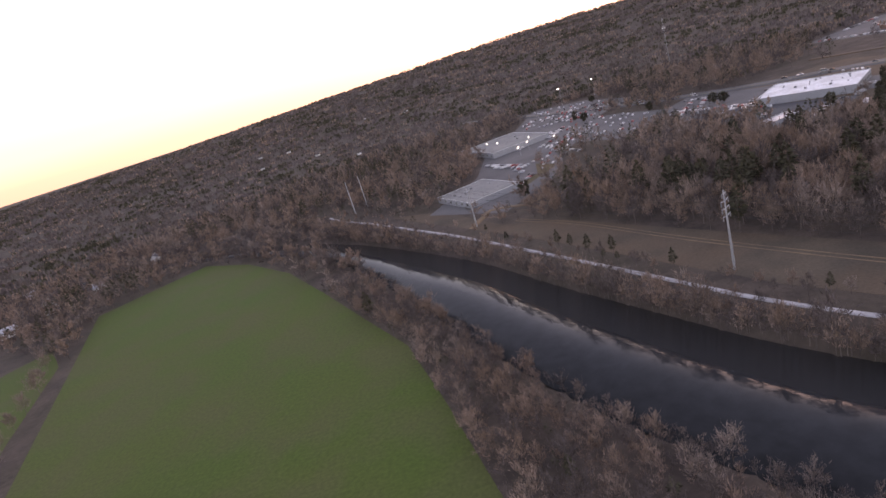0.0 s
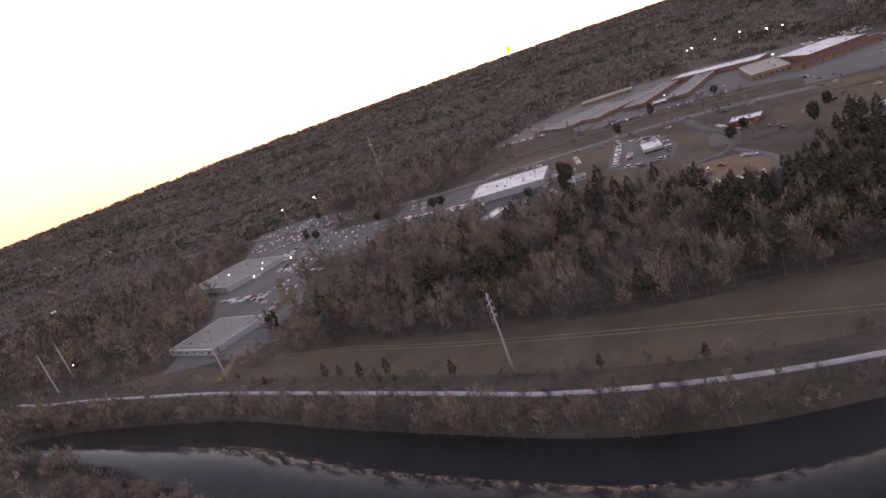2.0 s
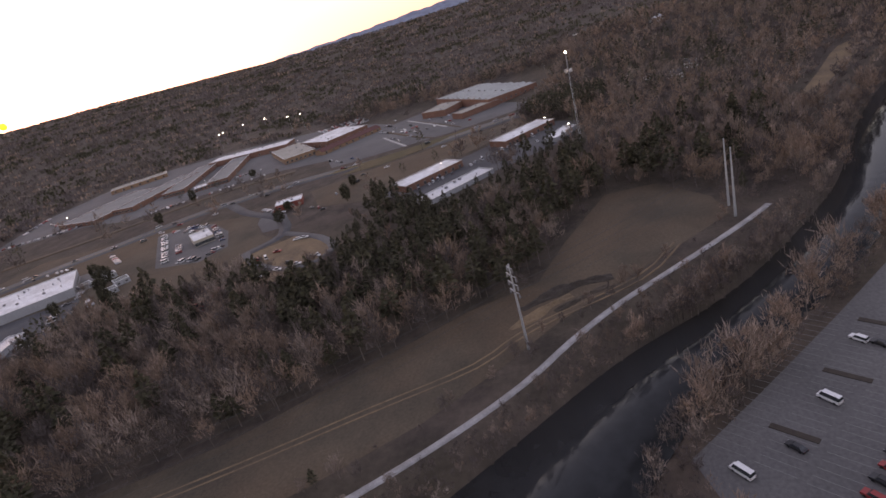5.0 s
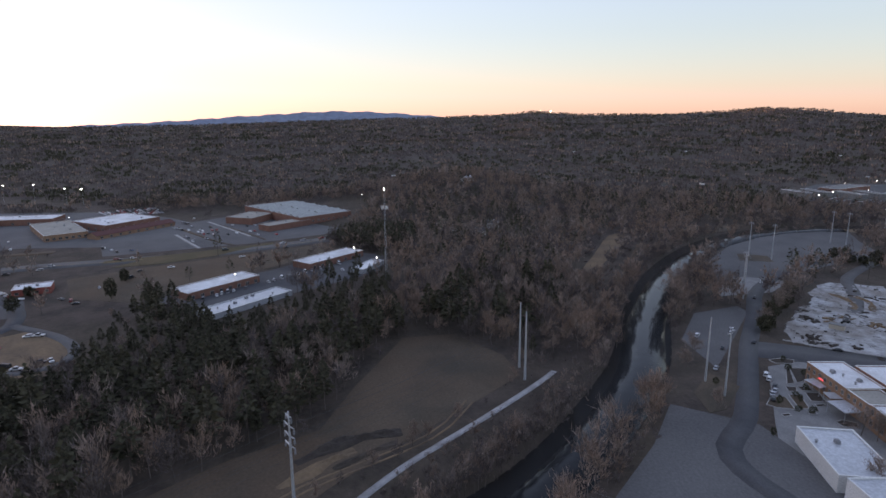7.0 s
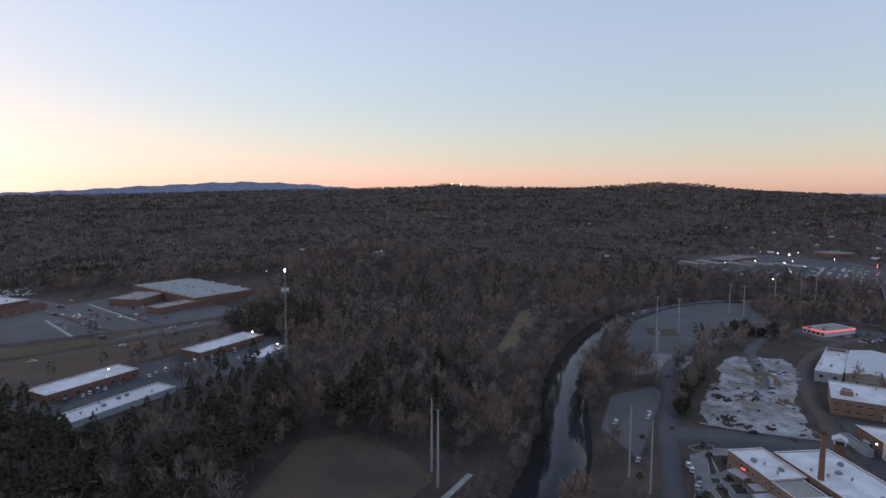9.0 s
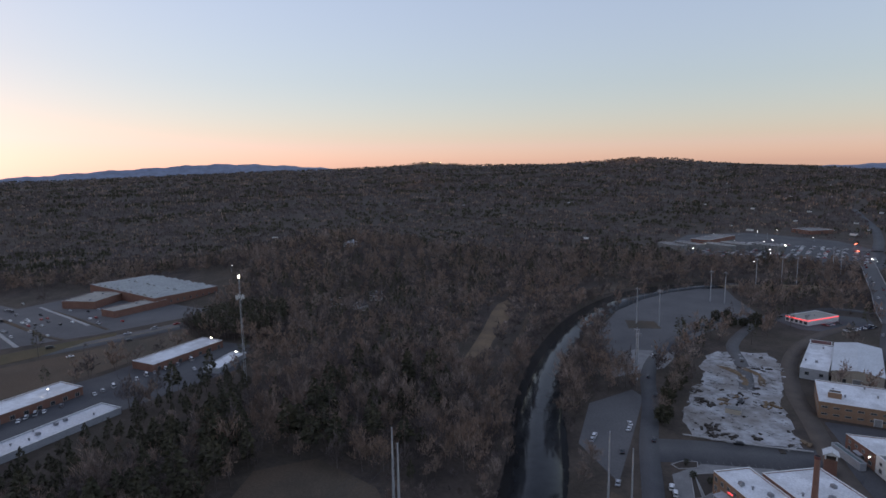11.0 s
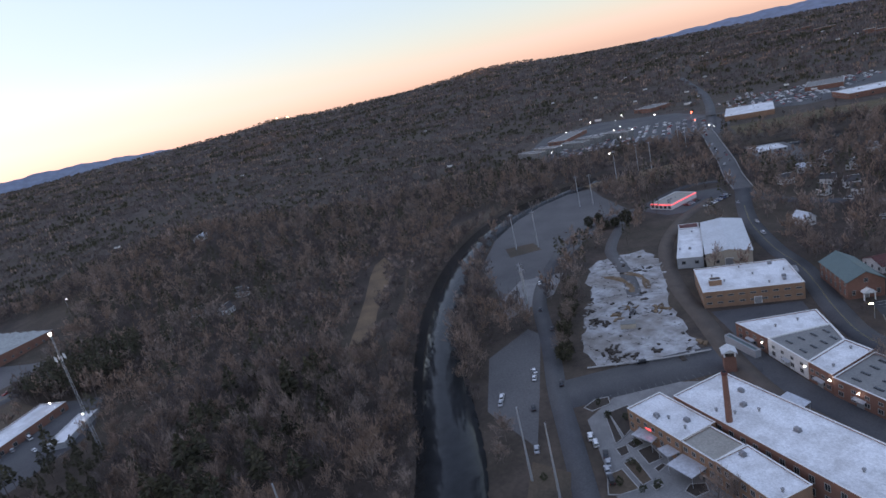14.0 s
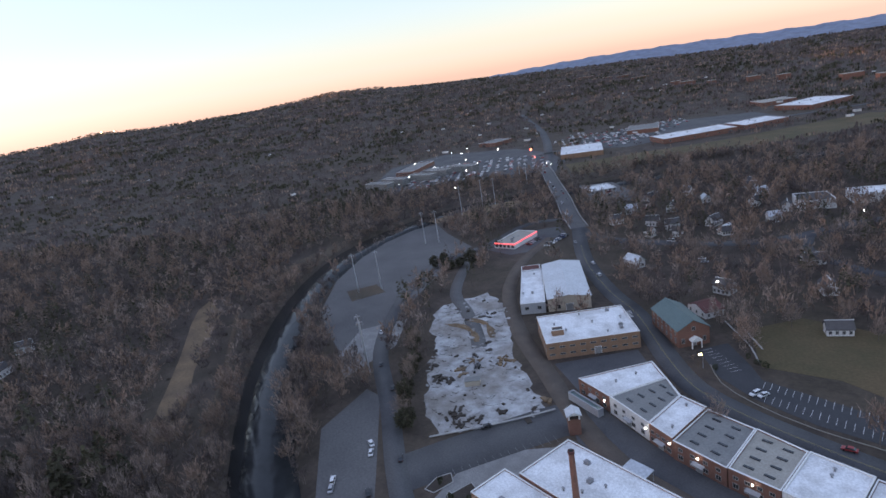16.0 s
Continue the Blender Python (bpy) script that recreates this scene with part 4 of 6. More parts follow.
def row_building(label, q, H, wall, roof, sky, vents, k):
    """One bay of the terrace: walls over a four-cornered plot, q[3] to q[0] facing the railway."""
    CLEAR.append([(x, y) for x, y in q])
    cx, cy = sum(p[0] for p in q) / 4, sum(p[1] for p in q) / 4
    b = thing("row_warehouse", cx, cy, 0, 0, label, "warehouse", "row of brick warehouses")
    p = [Vector((x - cx, y - cy)) for x, y in q]
    inner = [v * (1 - .75 / v.length) for v in p]
    w, c = Shape(), Shape()
    for i in range(4):
        a0, a1, b1, b0 = p[i], p[(i + 1) % 4], inner[(i + 1) % 4], inner[i]
        fs = ((3, 2, 1, 0), (4, 5, 6, 7), (0, 1, 5, 4), (1, 2, 6, 5), (2, 3, 7, 6), (3, 0, 4, 7))
        w.add([(*v, z) for z in (-.5, H) for v in (a0, a1, b1, b0)], fs)
        c.add([(*(v * 1.004), z) for z in (H + .003, H + .14) for v in (a0, a1, b1, b0)], fs)
    part("wall", w, wall, b)
    part("coping", c, M_TRIM, b)
    part("roof", Shape().prism([tuple(v * .995) for v in inner], H - .7, H - .3), roof, b)
    f0, f1, r0, r1 = p[3], p[0], p[2], p[1]
    turn = math.degrees(math.atan2((f1 - f0).y, (f1 - f0).x))
    for t in (.15, .38, .62, .85):
        for z, ww, hh in ((2.1, 1.7, 1.6), (5.0, 1.4, 1.1)):
            fm, pm = window_mesh(ww, hh)
            v = f0.lerp(f1, t)
            win = new("window", fm)
            win.parent, win.matrix_basis = b, pose(v.x, v.y, z, 0, 0, turn + 180)
            pane = new("pane", pm)
            pane.parent = win
    v = f0.lerp(f1, .5)
    d = part("door", Shape().box(0, 0, 0, 2.6, .2, 2.8), M_DOOR, b)
    d.matrix_basis = pose(v.x, v.y, 0, 0, 0, turn)
    a = part("awning", Shape().add([(x, y, z) for x in (-2.2, 2.2) for y, z in ((0, 3.5), (1.6, 3.0), (0, 3.35))], ((0, 1, 2), (5, 4, 3), (0, 3, 4, 1), (1, 4, 5, 2), (2, 5, 3, 0))), M_GREYWALL, b)
    a.matrix_basis = pose(v.x, v.y, 0, 0, 0, turn)
    for u, t in sky:
        v = f0.lerp(f1, t).lerp(r0.lerp(r1, t), u)
        o = new("skylight", SKYLIGHT)
        o.parent, o.matrix_basis = b, pose(v.x, v.y, H - .3, 0, 0, turn)
    rr = random.Random(k)
    for i in range(vents):
        v = f0.lerp(f1, rr.uniform(.2, .8)).lerp(r0.lerp(r1, .5), rr.uniform(.15, .85))
        o = new("roof_vent", VENT_PIPE)
        o.parent, o.matrix_basis = b, pose(v.x, v.y, H - .3)


GRID = tuple((u, t) for u in (.18, .4, .62, .84) for t in (.3, .7))
for k, (style, q, roofm, sk) in enumerate(ROW):
    row_building("brick row warehouse with a " + ("bare white roof" if style == "white" else "grey roof of long skylights"), q, 7.2 + 0.3 * (k % 3), M_WHITEWALL if k in (1, 5) else M_BRICK, roofm, GRID if style == "sky" else (), 2 if style == "white" else 0, k)
ch = building("church", "red brick church hall with a blue-green gabled roof and white trim", "church", [(334, -247), (357, -265), (348, -277), (325, -259)], 8.5, M_BRICK, M_GREENROOF, kind="gable", rise=4.2, coping=M_GREENROOF,
              windows=((0, 6, 3, 1.2, 2.4), (0, 6, 6.6, 1.2, 1.6), (3, 3, 3, 1.2, 2.2), (3, 1, 8.6, 1.4, 1.8), (2, 6, 3, 1.2, 2.4), (2, 6, 6.6, 1.2, 1.6)), doors=((3, 0, 2, 3),), seed=71)
part("portico", Shape().box(-16.4, 0, 3.4, 3, 5, 0.4).box(-17.6, -2.2, 0, .4, .4, 3.4).box(-17.6, 2.2, 0, .4, .4, 3.4).add(
    [(x, y, z) for x in (-17.9, -15) for y, z in ((-2.7, 3.8), (2.7, 3.8), (0, 5.4))], ((0, 2, 1), (3, 4, 5), (0, 1, 4, 3), (1, 2, 5, 4), (2, 0, 3, 5))), M_TRIM, ch, "white columned porch")
building("cottage", "white cottage with a dark red hipped roof", "house", [(349, -289), (344, -299), (333, -289), (338, -280)], 3.6, M_WHITEWALL, M_REDROOF, kind="gable", rise=2.6, coping=M_REDROOF, windows=((0, 3, 1.8, 1, 1.4), (3, 3, 1.8, 1, 1.4)), seed=72)
st = building("filling_station", "filling station shop with a pale roof and lit red band", "filling station", [(533, -335), (538, -368), (520, -372), (514, -336)], 4.5, M_WHITEWALL, M_TANROOF, vents=6, windows=((3, 5, 2, 2.2, 2),), seed=73)
cx, cy, L, W, turn = rect([(533, -335), (538, -368), (520, -372), (514, -336)])
part("sign_band", Shape().box(0, -W / 2 - .12, 3.75, L + .4, .16, .45).box(-L / 2 - .12, 0, 3.75, .16, W + .08, .45), M_REDNEON, st, "glowing red fascia band")

# bridge over the river
br = thing("bridge", 0, 0, 0, 0, "long concrete road bridge with low parapets", "bridge")
BRIDGE = smooth([(500, -402), (530, -430), (575, -478), (640, -545), (700, -608), (728, -640)], 12)
ROADS.append((BRIDGE, 10))
bt = np.gradient(BRIDGE, axis=0)
bt /= np.linalg.norm(bt, axis=1)[:, None]
bn = np.c_[-bt[:, 1], bt[:, 0]]
bz = 0.12 + 4.5 * np.clip(np.minimum(np.arange(len(BRIDGE)), np.arange(len(BRIDGE))[::-1]) / 6, 0, 1)


def deck(o0, o1, z0, z1):
    """One continuous beam along the bridge, between two offsets and two heights."""
    vs, fs, n = [], [], len(BRIDGE)
    for j in range(n):
        vs += [(*(BRIDGE[j] + bn[j] * o), bz[j] + z) for o, z in ((o0, z0), (o1, z0), (o1, z1), (o0, z1))]
    for j in range(n - 1):
        k = 4 * j
        fs += [(k + a, k + (a + 1) % 4, k + 4 + (a + 1) % 4, k + 4 + a) for a in range(4)]
    return Shape().add(vs, fs + [(3, 2, 1, 0), tuple(range(4 * n - 4, 4 * n))])


part("deck", deck(-7.5, 7.5, -1.0, 0), M_OLDLOT, br)
part("parapet", deck(-7.5, -7.1, 0.004, 1.0), M_CONCRETE, br)
part("parapet", deck(7.1, 7.5, 0.004, 1.0), M_CONCRETE, br)
for i in range(3, len(BRIDGE) - 3, 3):
    part("pier", Shape().box(*BRIDGE[i], -4, 1.2, 11, bz[i] + 2.99, math.atan2(bt[i][1], bt[i][0])), M_CONCRETE, br)

# beyond the bridge and on the hills
for k, (q, h, w_, r_, lab) in enumerate((
        ([(678, -714), (730, -691), (780, -738), (737, -784)], 6.5, M_TANBRICK, M_WHITEROOF, "tan brick store with a pale roof"),
        ([(1000, -805), (962, -812), (995, -855), (1040, -862)], 6.5, M_BRICK, M_GREYROOF, "tan brick building beyond the bridge"),
        ([(630, -782), (570, -860), (600, -900), (668, -812)], 7, M_BRICK, M_WHITEROOF, "long shopping centre with a bright white roof"),
        ([(560, -875), (530, -930), (560, -965), (600, -905)], 6.5, M_BRICK, M_WHITEROOF, "white-roofed wing of a shopping centre"),
        ([(700, -900), (740, -880), (780, -930), (735, -955)], 6.5, M_BRICK, M_GREYROOF, "shop across the car park"),
        ([(533, -1043), (500, -1130), (560, -1160), (590, -1070)], 8, M_BRICK, M_WHITEROOF, "far tan building with a pale roof"),
        ([(640, -1138), (600, -1180), (630, -1220), (670, -1175)], 7, M_BRICK, M_TANROOF, "far tan brick building beyond woods"),
        ([(577, -516), (562, -538), (540, -521), (557, -500)], 4.5, M_GREYWALL, M_WHITEROOF, "small shop with a white flat roof"),
        ([(960, -560), (1000, -640), (975, -655), (935, -575)], 6, M_BRICK, M_GREYROOF, "long low brick building"),
        ([(316, -548), (345, -530), (335, -512), (305, -528)], 7, M_WHITEWALL, M_WHITEROOF, "white hall by the cross road"),
        ([(355, -520), (375, -508), (362, -486), (342, -498)], 7, M_WHITEWALL, M_SHINGLE, "white church hall with a dark roof"))):
    building("store", lab, "store", q, h, w_, r_, vents=5, windows=((0, 6, 3, 2, 2), (3, 6, 3, 2, 2)), seed=80 + k, group="stores beyond the river")
for k in range(5):
    t0 = k / 5
    x, y = 900 - 62 * t0 + (k % 2) * 14, -492 - 150 * t0
    building("apartment_block", "grey three-storey apartment block with dark windows", "apartment building", [(x - 22, y + 10), (x + 22, y + 16), (x + 24, y + 2), (x - 20, y - 4)], 9, M_GREYROOF, M_GREYROOF, windows=tuple((s, 8 if s in (0, 2) else 3, z, 1.3, 1.5) for s in (0, 1, 2, 3) for z in (1.8, 4.6, 7.4)), seed=100 + k, group="apartment blocks")
HOUSES = ((880, -22, 12, 24), (415, -404, 7, 9), (434, -398, 7, 9), (386, -417, 7, 9), (369, -455, 8, 11), (371, -486, 8, 11), (428, -565, 8, 11), (476, -420, 9, 12), (482, -452, 9, 12), (490, -498, 10, 14), (452, -466, 9, 12), (404, -437, 10, 13), (388, -420, 9, 12), (428, -420, 9, 12), (446, -424, 9, 12), (424, -552, 10, 13),
          (405, -525, 10, 13), (398, -494, 9, 12), (320, -379, 10, 14), (300, -338, 9, 12), (410, -337, 9, 14), (283, -293, 8, 13), (344, -318, 9, 12), (466, -520, 9, 12), (440, -500, 9, 12), (700, -30, 10, 13), (668, -12, 10, 14),
          (690, 8, 9, 12), (-300, 470, 12, 30), (-330, 430, 9, 14), (-345, 500, 9, 14), (-280, 510, 9, 13), (-250, 540, 9, 13), (-310, 560, 9, 12), (-380, 540, 9, 12), (-220, 600, 9, 13), (-360, 610, 9, 12))
for k, (x, y, w_, l_) in enumerate(HOUSES):
    w_, l_ = w_ * .8, l_ * .8
    a = random.Random(k).uniform(0, math.pi)
    c_, s_ = math.cos(a), math.sin(a)
    q = [(x + c_ * u - s_ * v, y + s_ * u + c_ * v) for u, v in ((-l_ / 2, -w_ / 2), (l_ / 2, -w_ / 2), (l_ / 2, w_ / 2), (-l_ / 2, w_ / 2))]
    building("house", "white clapboard house with a dark shingle roof among bare trees" if k != 28 else "large pale-roofed shed among trees", "house", q, 5 if k % 3 else 3.4, M_WHITEWALL, M_SHINGLE if k % 4 and k != 28 else M_METALROOF, kind="gable", rise=2.8, coping=M_TRIM,
             windows=((0, 4, 1.7, 1, 1.4), (2, 4, 1.7, 1, 1.4), (1, 2, 1.7, 1, 1.4), (3, 2, 1.7, 1, 1.4)), seed=200 + k, group="houses among the trees")

# houses scattered over the far slopes
FARWALL = Shape().box(0, 0, -1, 13, 9, 6).mesh("wall", M_WHITEWALL)
FARROOF = Shape().add([(x, y, z) for x in (-7, 7) for y, z in ((-5.2, 4.9), (5.2, 4.9), (0, 7.8))], ((0, 2, 1), (3, 4, 5), (0, 1, 4, 3), (1, 2, 5, 4), (2, 0, 3, 5))).mesh("roof", M_SHINGLE)
hr = random.Random(77)
for i in range(66):
    a = radians(hr.uniform(-84, -36) if i < 52 else hr.uniform(-30, 5) if i < 58 else hr.uniform(88, 125))
    d = hr.uniform(1000, 2600) if i < 52 else hr.uniform(900, 1700)
    x, y = 200 + d * math.cos(a), 50 + d * math.sin(a)
    hs = thing("far_house", x, y, ground_z(x, y) + hr.uniform(2.5, 6), hr.uniform(0, 3), "small pale house far off among bare woods", "house", "far houses")
    for nm, me in (("wall", FARWALL), ("roof", FARROOF)):
        part(nm, me, None, hs)
    k = hr.uniform(.45, .8)
    hs.scale = (k, k, k * .8)
for x, y, L_, h_ in ((1655, -2334, 70, 9), (1700, -2290, 60, 8), (862, -1670, 45, 12), (787, -1661, 40, 11), (1443, -2110, 90, 8), (1068, -1728, 60, 9), (1900, -2420, 110, 8), (1120, -1760, 40, 8), (980, -1690, 30, 9), (600, -1500, 60, 10), (520, -1420, 50, 9)):
    fb = thing("far_block", x, y, ground_z(x, y), 0.7, "long pale building far off among woods", "building", "far buildings")
    part("wall", Shape().box(0, 0, -2, L_ * .7, 16, h_ + 5), M_BRICK, fb)
    part("roof", Shape().box(0, 0, h_ + 3, L_ * .7 + .8, 16.8, .5), M_TANROOF, fb)
# zebra crossing on the main street
for i in range(6):
    ob = part("crossing_bar", Shape().box(0, 0, 0, .6, 3.2, .012), M_LINE)
    ob.matrix_basis = pose(371 + i * 1.05, -270.5 - i * 1.2 + 3.4, 0.125, 0, 0, -42)
    tagged(ob, "white bar of a pedestrian crossing", "road marking", kind="structure")

# ---- parked cars ----
PAINT = {"white": (0.72, 0.72, 0.72), "silver": (0.42, 0.43, 0.45), "black": (0.025, 0.025, 0.028), "red": (0.30, 0.03, 0.03), "blue": (0.05, 0.09, 0.2), "grey": (0.15, 0.15, 0.16)}
CAR_MATS = {k: mat("car_paint_" + k, c, 0.35, 0.1, second=tuple(v * 0.9 for v in c), scale=2, spec=0.5) for k, c in PAINT.items()}
WHEEL = Shape().tube((0, -0.11, 0), (0, 0.11, 0), 0.33, 0.33, 12).mesh("wheel", M_TYRE)
M_HEAD = mat("headlamp_glass", (0.6, 0.6, 0.58), 0.2, scale=3)
M_REAR = mat("tail_lamp_red", (0.25, 0.02, 0.02), 0.3, scale=3)
FORMS = {"sedan": (4.7, 1.8, ((-2.35, .35), (2.35, .35), (2.35, .72), (1.2, .88), (-1.75, .95), (-2.35, .85)), ((1.2, .88), (.55, 1.42), (-1.1, 1.42), (-1.75, .95))),
         "suv": (4.8, 1.9, ((-2.4, .4), (2.4, .4), (2.4, .9), (1.2, 1.05), (-2.35, 1.05)), ((1.2, 1.05), (.6, 1.7), (-2.1, 1.7), (-2.35, 1.05))),
         "pickup": (5.6, 1.95, ((-2.8, .45), (2.8, .45), (2.8, 1.0), (1.5, 1.1), (-2.8, 1.1)), ((1.5, 1.1), (.9, 1.8), (-.6, 1.8), (-.8, 1.1))),
         "van": (5.6, 2.0, ((-2.8, .4), (2.8, .4), (2.8, 1.0), (2.2, 1.2), (-2.8, 1.2)), ((2.2, 1.2), (1.6, 2.25), (-2.75, 2.25), (-2.8, 1.2)))}


def extrude(outline, half, inset=0.0):
    n = len(outline)
    zs = [p[1] for p in outline]
    lo, hi = min(zs), max(zs)
    vs = [(x, e * (half - inset * (z - lo) / (hi - lo + 1e-6)), z) for e in (-1, 1) for x, z in outline]
    return Shape().add(vs, [tuple(range(n)), tuple(range(n, 2 * n))[::-1]] + [(i, n + i, n + (i + 1) % n, (i + 1) % n) for i in range(n)])


CARS = {}


def car_model(form, colour):
    key = (form, colour)
    if key not in CARS:
        L, W, low, cab = FORMS[form]
        c = thing("car" if form in ("sedan", "suv") else form, 0, 0, -60, 0, colour + " " + {"sedan": "saloon car", "suv": "sport utility car", "pickup": "pickup truck", "van": "delivery van"}[form] + " parked on asphalt", "car", "parked vehicles")
        part("body", extrude(low, W / 2), CAR_MATS[colour], c)
        part("window_band", extrude(cab, W / 2 - .06, .2), M_GLASS, c)
        top = [p for p in cab if p[1] == max(q[1] for q in cab)]
        part("roof", Shape().box((top[0][0] + top[1][0]) / 2, 0, top[0][1] - .03, abs(top[0][0] - top[1][0]), W - .56, .07), CAR_MATS[colour], c)
        for x in (-L * .3, L * .31):
            for e in (-1, 1):
                w = new("wheel", WHEEL)
                w.parent, w.matrix_basis = c, pose(x, e * (W / 2 - .1), .33)
        for e in (-1, 1):
            part("headlight", Shape().box(L / 2, e * (W / 2 - .25), low[0][1] + .22, .06, .32, .16), M_HEAD, c)
            part("tail_light", Shape().box(-L / 2, e * (W / 2 - .22), low[0][1] + .3, .06, .26, .16), M_REAR, c)
        CARS[key] = [c, False]
    return CARS[key]


pick = random.Random(11)


def park(x, y, deg, form=None, colour=None, z=0.075):
    form = form or pick.choice(("sedan", "sedan", "suv", "suv", "pickup", "van") if pick.random() < .9 else ("van",))
    colour = colour or pick.choice(("white", "white", "silver", "silver", "grey", "black", "black", "red", "blue"))
    entry = car_model(form, colour)
    m = pose(x, y, ground_z(x, y) + z, 0, 0, deg)
    if not entry[1]:
        entry[0].matrix_basis = m
        entry[1] = True
        return entry[0]
    return copy_thing(entry[0], m)


FAR_CARS = {k: Shape() for k in ("white", "silver", "black", "grey", "red")}


def far_row(a, b, n, deg, skip=0.25):
    """Cars too far off to pick apart, side by side."""
    for i in range(n):
        if pick.random() > skip:
            t = (i + .5) / n
            x, y = a[0] + (b[0] - a[0]) * t, a[1] + (b[1] - a[1]) * t
            z, r = ground_z(x, y), radians(deg + pick.uniform(-3, 3))
            s_ = FAR_CARS[pick.choice(("white", "white", "silver", "silver", "black", "grey", "red"))]
            s_.box(x, y, z + .35, 4.6, 1.8, .6, r).box(x - .2 * math.cos(r), y - .2 * math.sin(r), z + .95, 2.4, 1.6, .5, r)


def car_row(a, b, n, deg, skip=0.25, **kw):
    """Cars side by side along a line, with gaps."""
    for i in range(n):
        if pick.random() > skip:
            t = (i + .5) / n
            park(a[0] + (b[0] - a[0]) * t + pick.uniform(-.2, .2), a[1] + (b[1] - a[1]) * t + pick.uniform(-.2, .2), deg + pick.choice((0, 180)) + pick.uniform(-3, 3), **kw)


far_row((352, 446), (322, 500), 20, 60, .2)
far_row((322, 500), (300, 545), 16, 60, .25)
far_row((395, 470), (372, 512), 15, 60, .3)
far_row((368, 392), (352, 372), 8, -30, .3)
# river car park
for x, y, d, f, c in ((247, -4, 40, "suv", "white"), (244, -8, 40, "sedan", "black"), (223, 11, 40, "van", "white"), (206, 2, 40, "sedan", "white"), (203.5, 4.4, 40, "sedan", "black"), (199.5, 7, 40, "sedan", "red"), (196, 10, 40, "suv", "black"),
                      (192, 13, 40, "suv", "red"), (207, 23, 40, "sedan", "black"), (200, 36, 40, "van", "white"), (232, -16, 40, "sedan", "silver"), (188, 16, 40, "suv", "grey"), (240, -24, 40, "sedan", "grey")):
    park(x, y, d, f, c)
# mill and main street
for x, y, d, f, c in ((389, -92, -38, "suv", "white"), (385.5, -89, -38, "sedan", "silver"), (391, -111, -40, "sedan", "white"), (349, -81, -35, "sedan", "silver"), (336.5, -98, -30, "suv", "white"), (323, -91, -30, "sedan", "silver"), (318.5, -88.5, -30, "suv", "black"),
                      (378, -116, -38, "sedan", "black"), (450, -159, -38, "sedan", "black"), (484, -184, -40, "sedan", "white"), (438, -331, -40, "sedan", "white"), (421, -313, -40, "suv", "white"), (478, -366, -42, "sedan", "silver"), (567, -470, -46, "sedan", "white"),
                      (256, -208.5, 4, "sedan", "red"), (292, -226, 70, "suv", "white"), (289.2, -226.6, 70, "sedan", "white"), (378, -363, 20, "sedan", "white"), (374, -358, 20, "sedan", "silver"), (413, -390, 5, "van", "white"), (365, -150, 60, "sedan", "black")):
    park(x, y, d, f, c, z=0.13)
for i in range(13):
    t = pick.random()
    p = BRIDGE[int(t * (len(BRIDGE) - 1))]
    k = int(t * (len(BRIDGE) - 1))
    e = pick.choice((-3, 3))
    park(p[0] + bn[k][0] * e, p[1] + bn[k][1] * e, math.degrees(math.atan2(bt[k][1], bt[k][0])), z=bz[k] + .01)
car_row((510, -345), (514, -372), 8, 0, .3)
car_row((494, -350), (498, -382), 9, 10, .3)
car_row((535, -500), (566, -545), 14, 40, .25)
car_row((520, -480), (545, -495), 8, 60, .3)
# storage sheds, dealership, strip, store
for i, (x, y) in enumerate(((511, 154), (515, 151), (521, 147), (525, 142), (531, 137), (537, 133), (541, 129), (547, 124), (473, 186), (481, 180), (485, 178), (488, 175), (491, 172), (497, 166), (561, 111), (541, 106), (553, 118))):
    park(x, y, 20 + pick.uniform(-6, 6), ("sedan", "suv", "van")[i % 3], ("white", "silver", "white", "grey", "white")[i % 5])
for x, y, d in ((591, 193, -62), (622, 164, -58), (654, 154, 122), (559, 238, -62), (549, 257, -62), (529, 255, -20), (505, 265, 30), (587, 289, 70), (632, 324, 20), (623, 296, 60), (457, 220, 30), (468, 204, 40),
                (557, 334, 106), (545, 351, 106), (542, 386, 106), (516, 388, 106), (505, 418, -74), (490, 426, -74), (476, 434, -20), (507, 316, 30)):
    park(x, y, d, z=.11)
for i, (x, y) in enumerate(((729, 299), (725, 295), (722, 291), (716, 287), (679, 270), (674, 266), (658, 256), (669, 247), (690, 247), (703, 247), (760, 302), (756, 298), (787, 299), (736, 284), (714, 267), (731, 263), (684, 203), (752, 294), (700, 262))):
    park(x, y, 38 + pick.uniform(-5, 5), None, ("white", "silver", "white", "black", "silver", "grey")[i % 6])
for i in range(7):
    far_row((806 + i * 6, 402 + i * 5), (838 + i * 8, 352 + i * 5), 17, 35, .12)
for a, b, n, d in (((410, 361), (482, 417), 26, 128), ((488, 398), (484, 374), 7, 10), ((480, 366), (440, 332), 13, 130), ((474, 380), (462, 362), 7, 20), ((409, 350), (408, 330), 6, 0), ((413, 327), (428, 324), 5, 80), ((428, 362), (446, 376), 6, 128)):
    car_row(a, b, n, d, .12, **({"colour": "white"} if n == 26 else {}))
for i, (x, y) in enumerate(((350, 403), (346, 399), (341, 395), (336, 390), (330, 386), (346, 486), (335, 469), (330, 462), (320, 429), (316, 424), (312, 386), (306, 380), (321, 481), (317, 478), (313, 475), (364, 406), (340, 335), (344, 331))):
    park(x, y, 130 + pick.uniform(-6, 6), ("sedan", "suv", "van", "pickup")[i % 4], ("white", "silver", "white", "grey")[i % 4])
for i, (x, y) in enumerate([(339, 289), (331, 280), (325, 272), (333, 274), (343, 277), (348, 277), (339, 281)]):
    park(x, y, pick.uniform(0, 180), ("pickup", "van")[i % 2], "red")
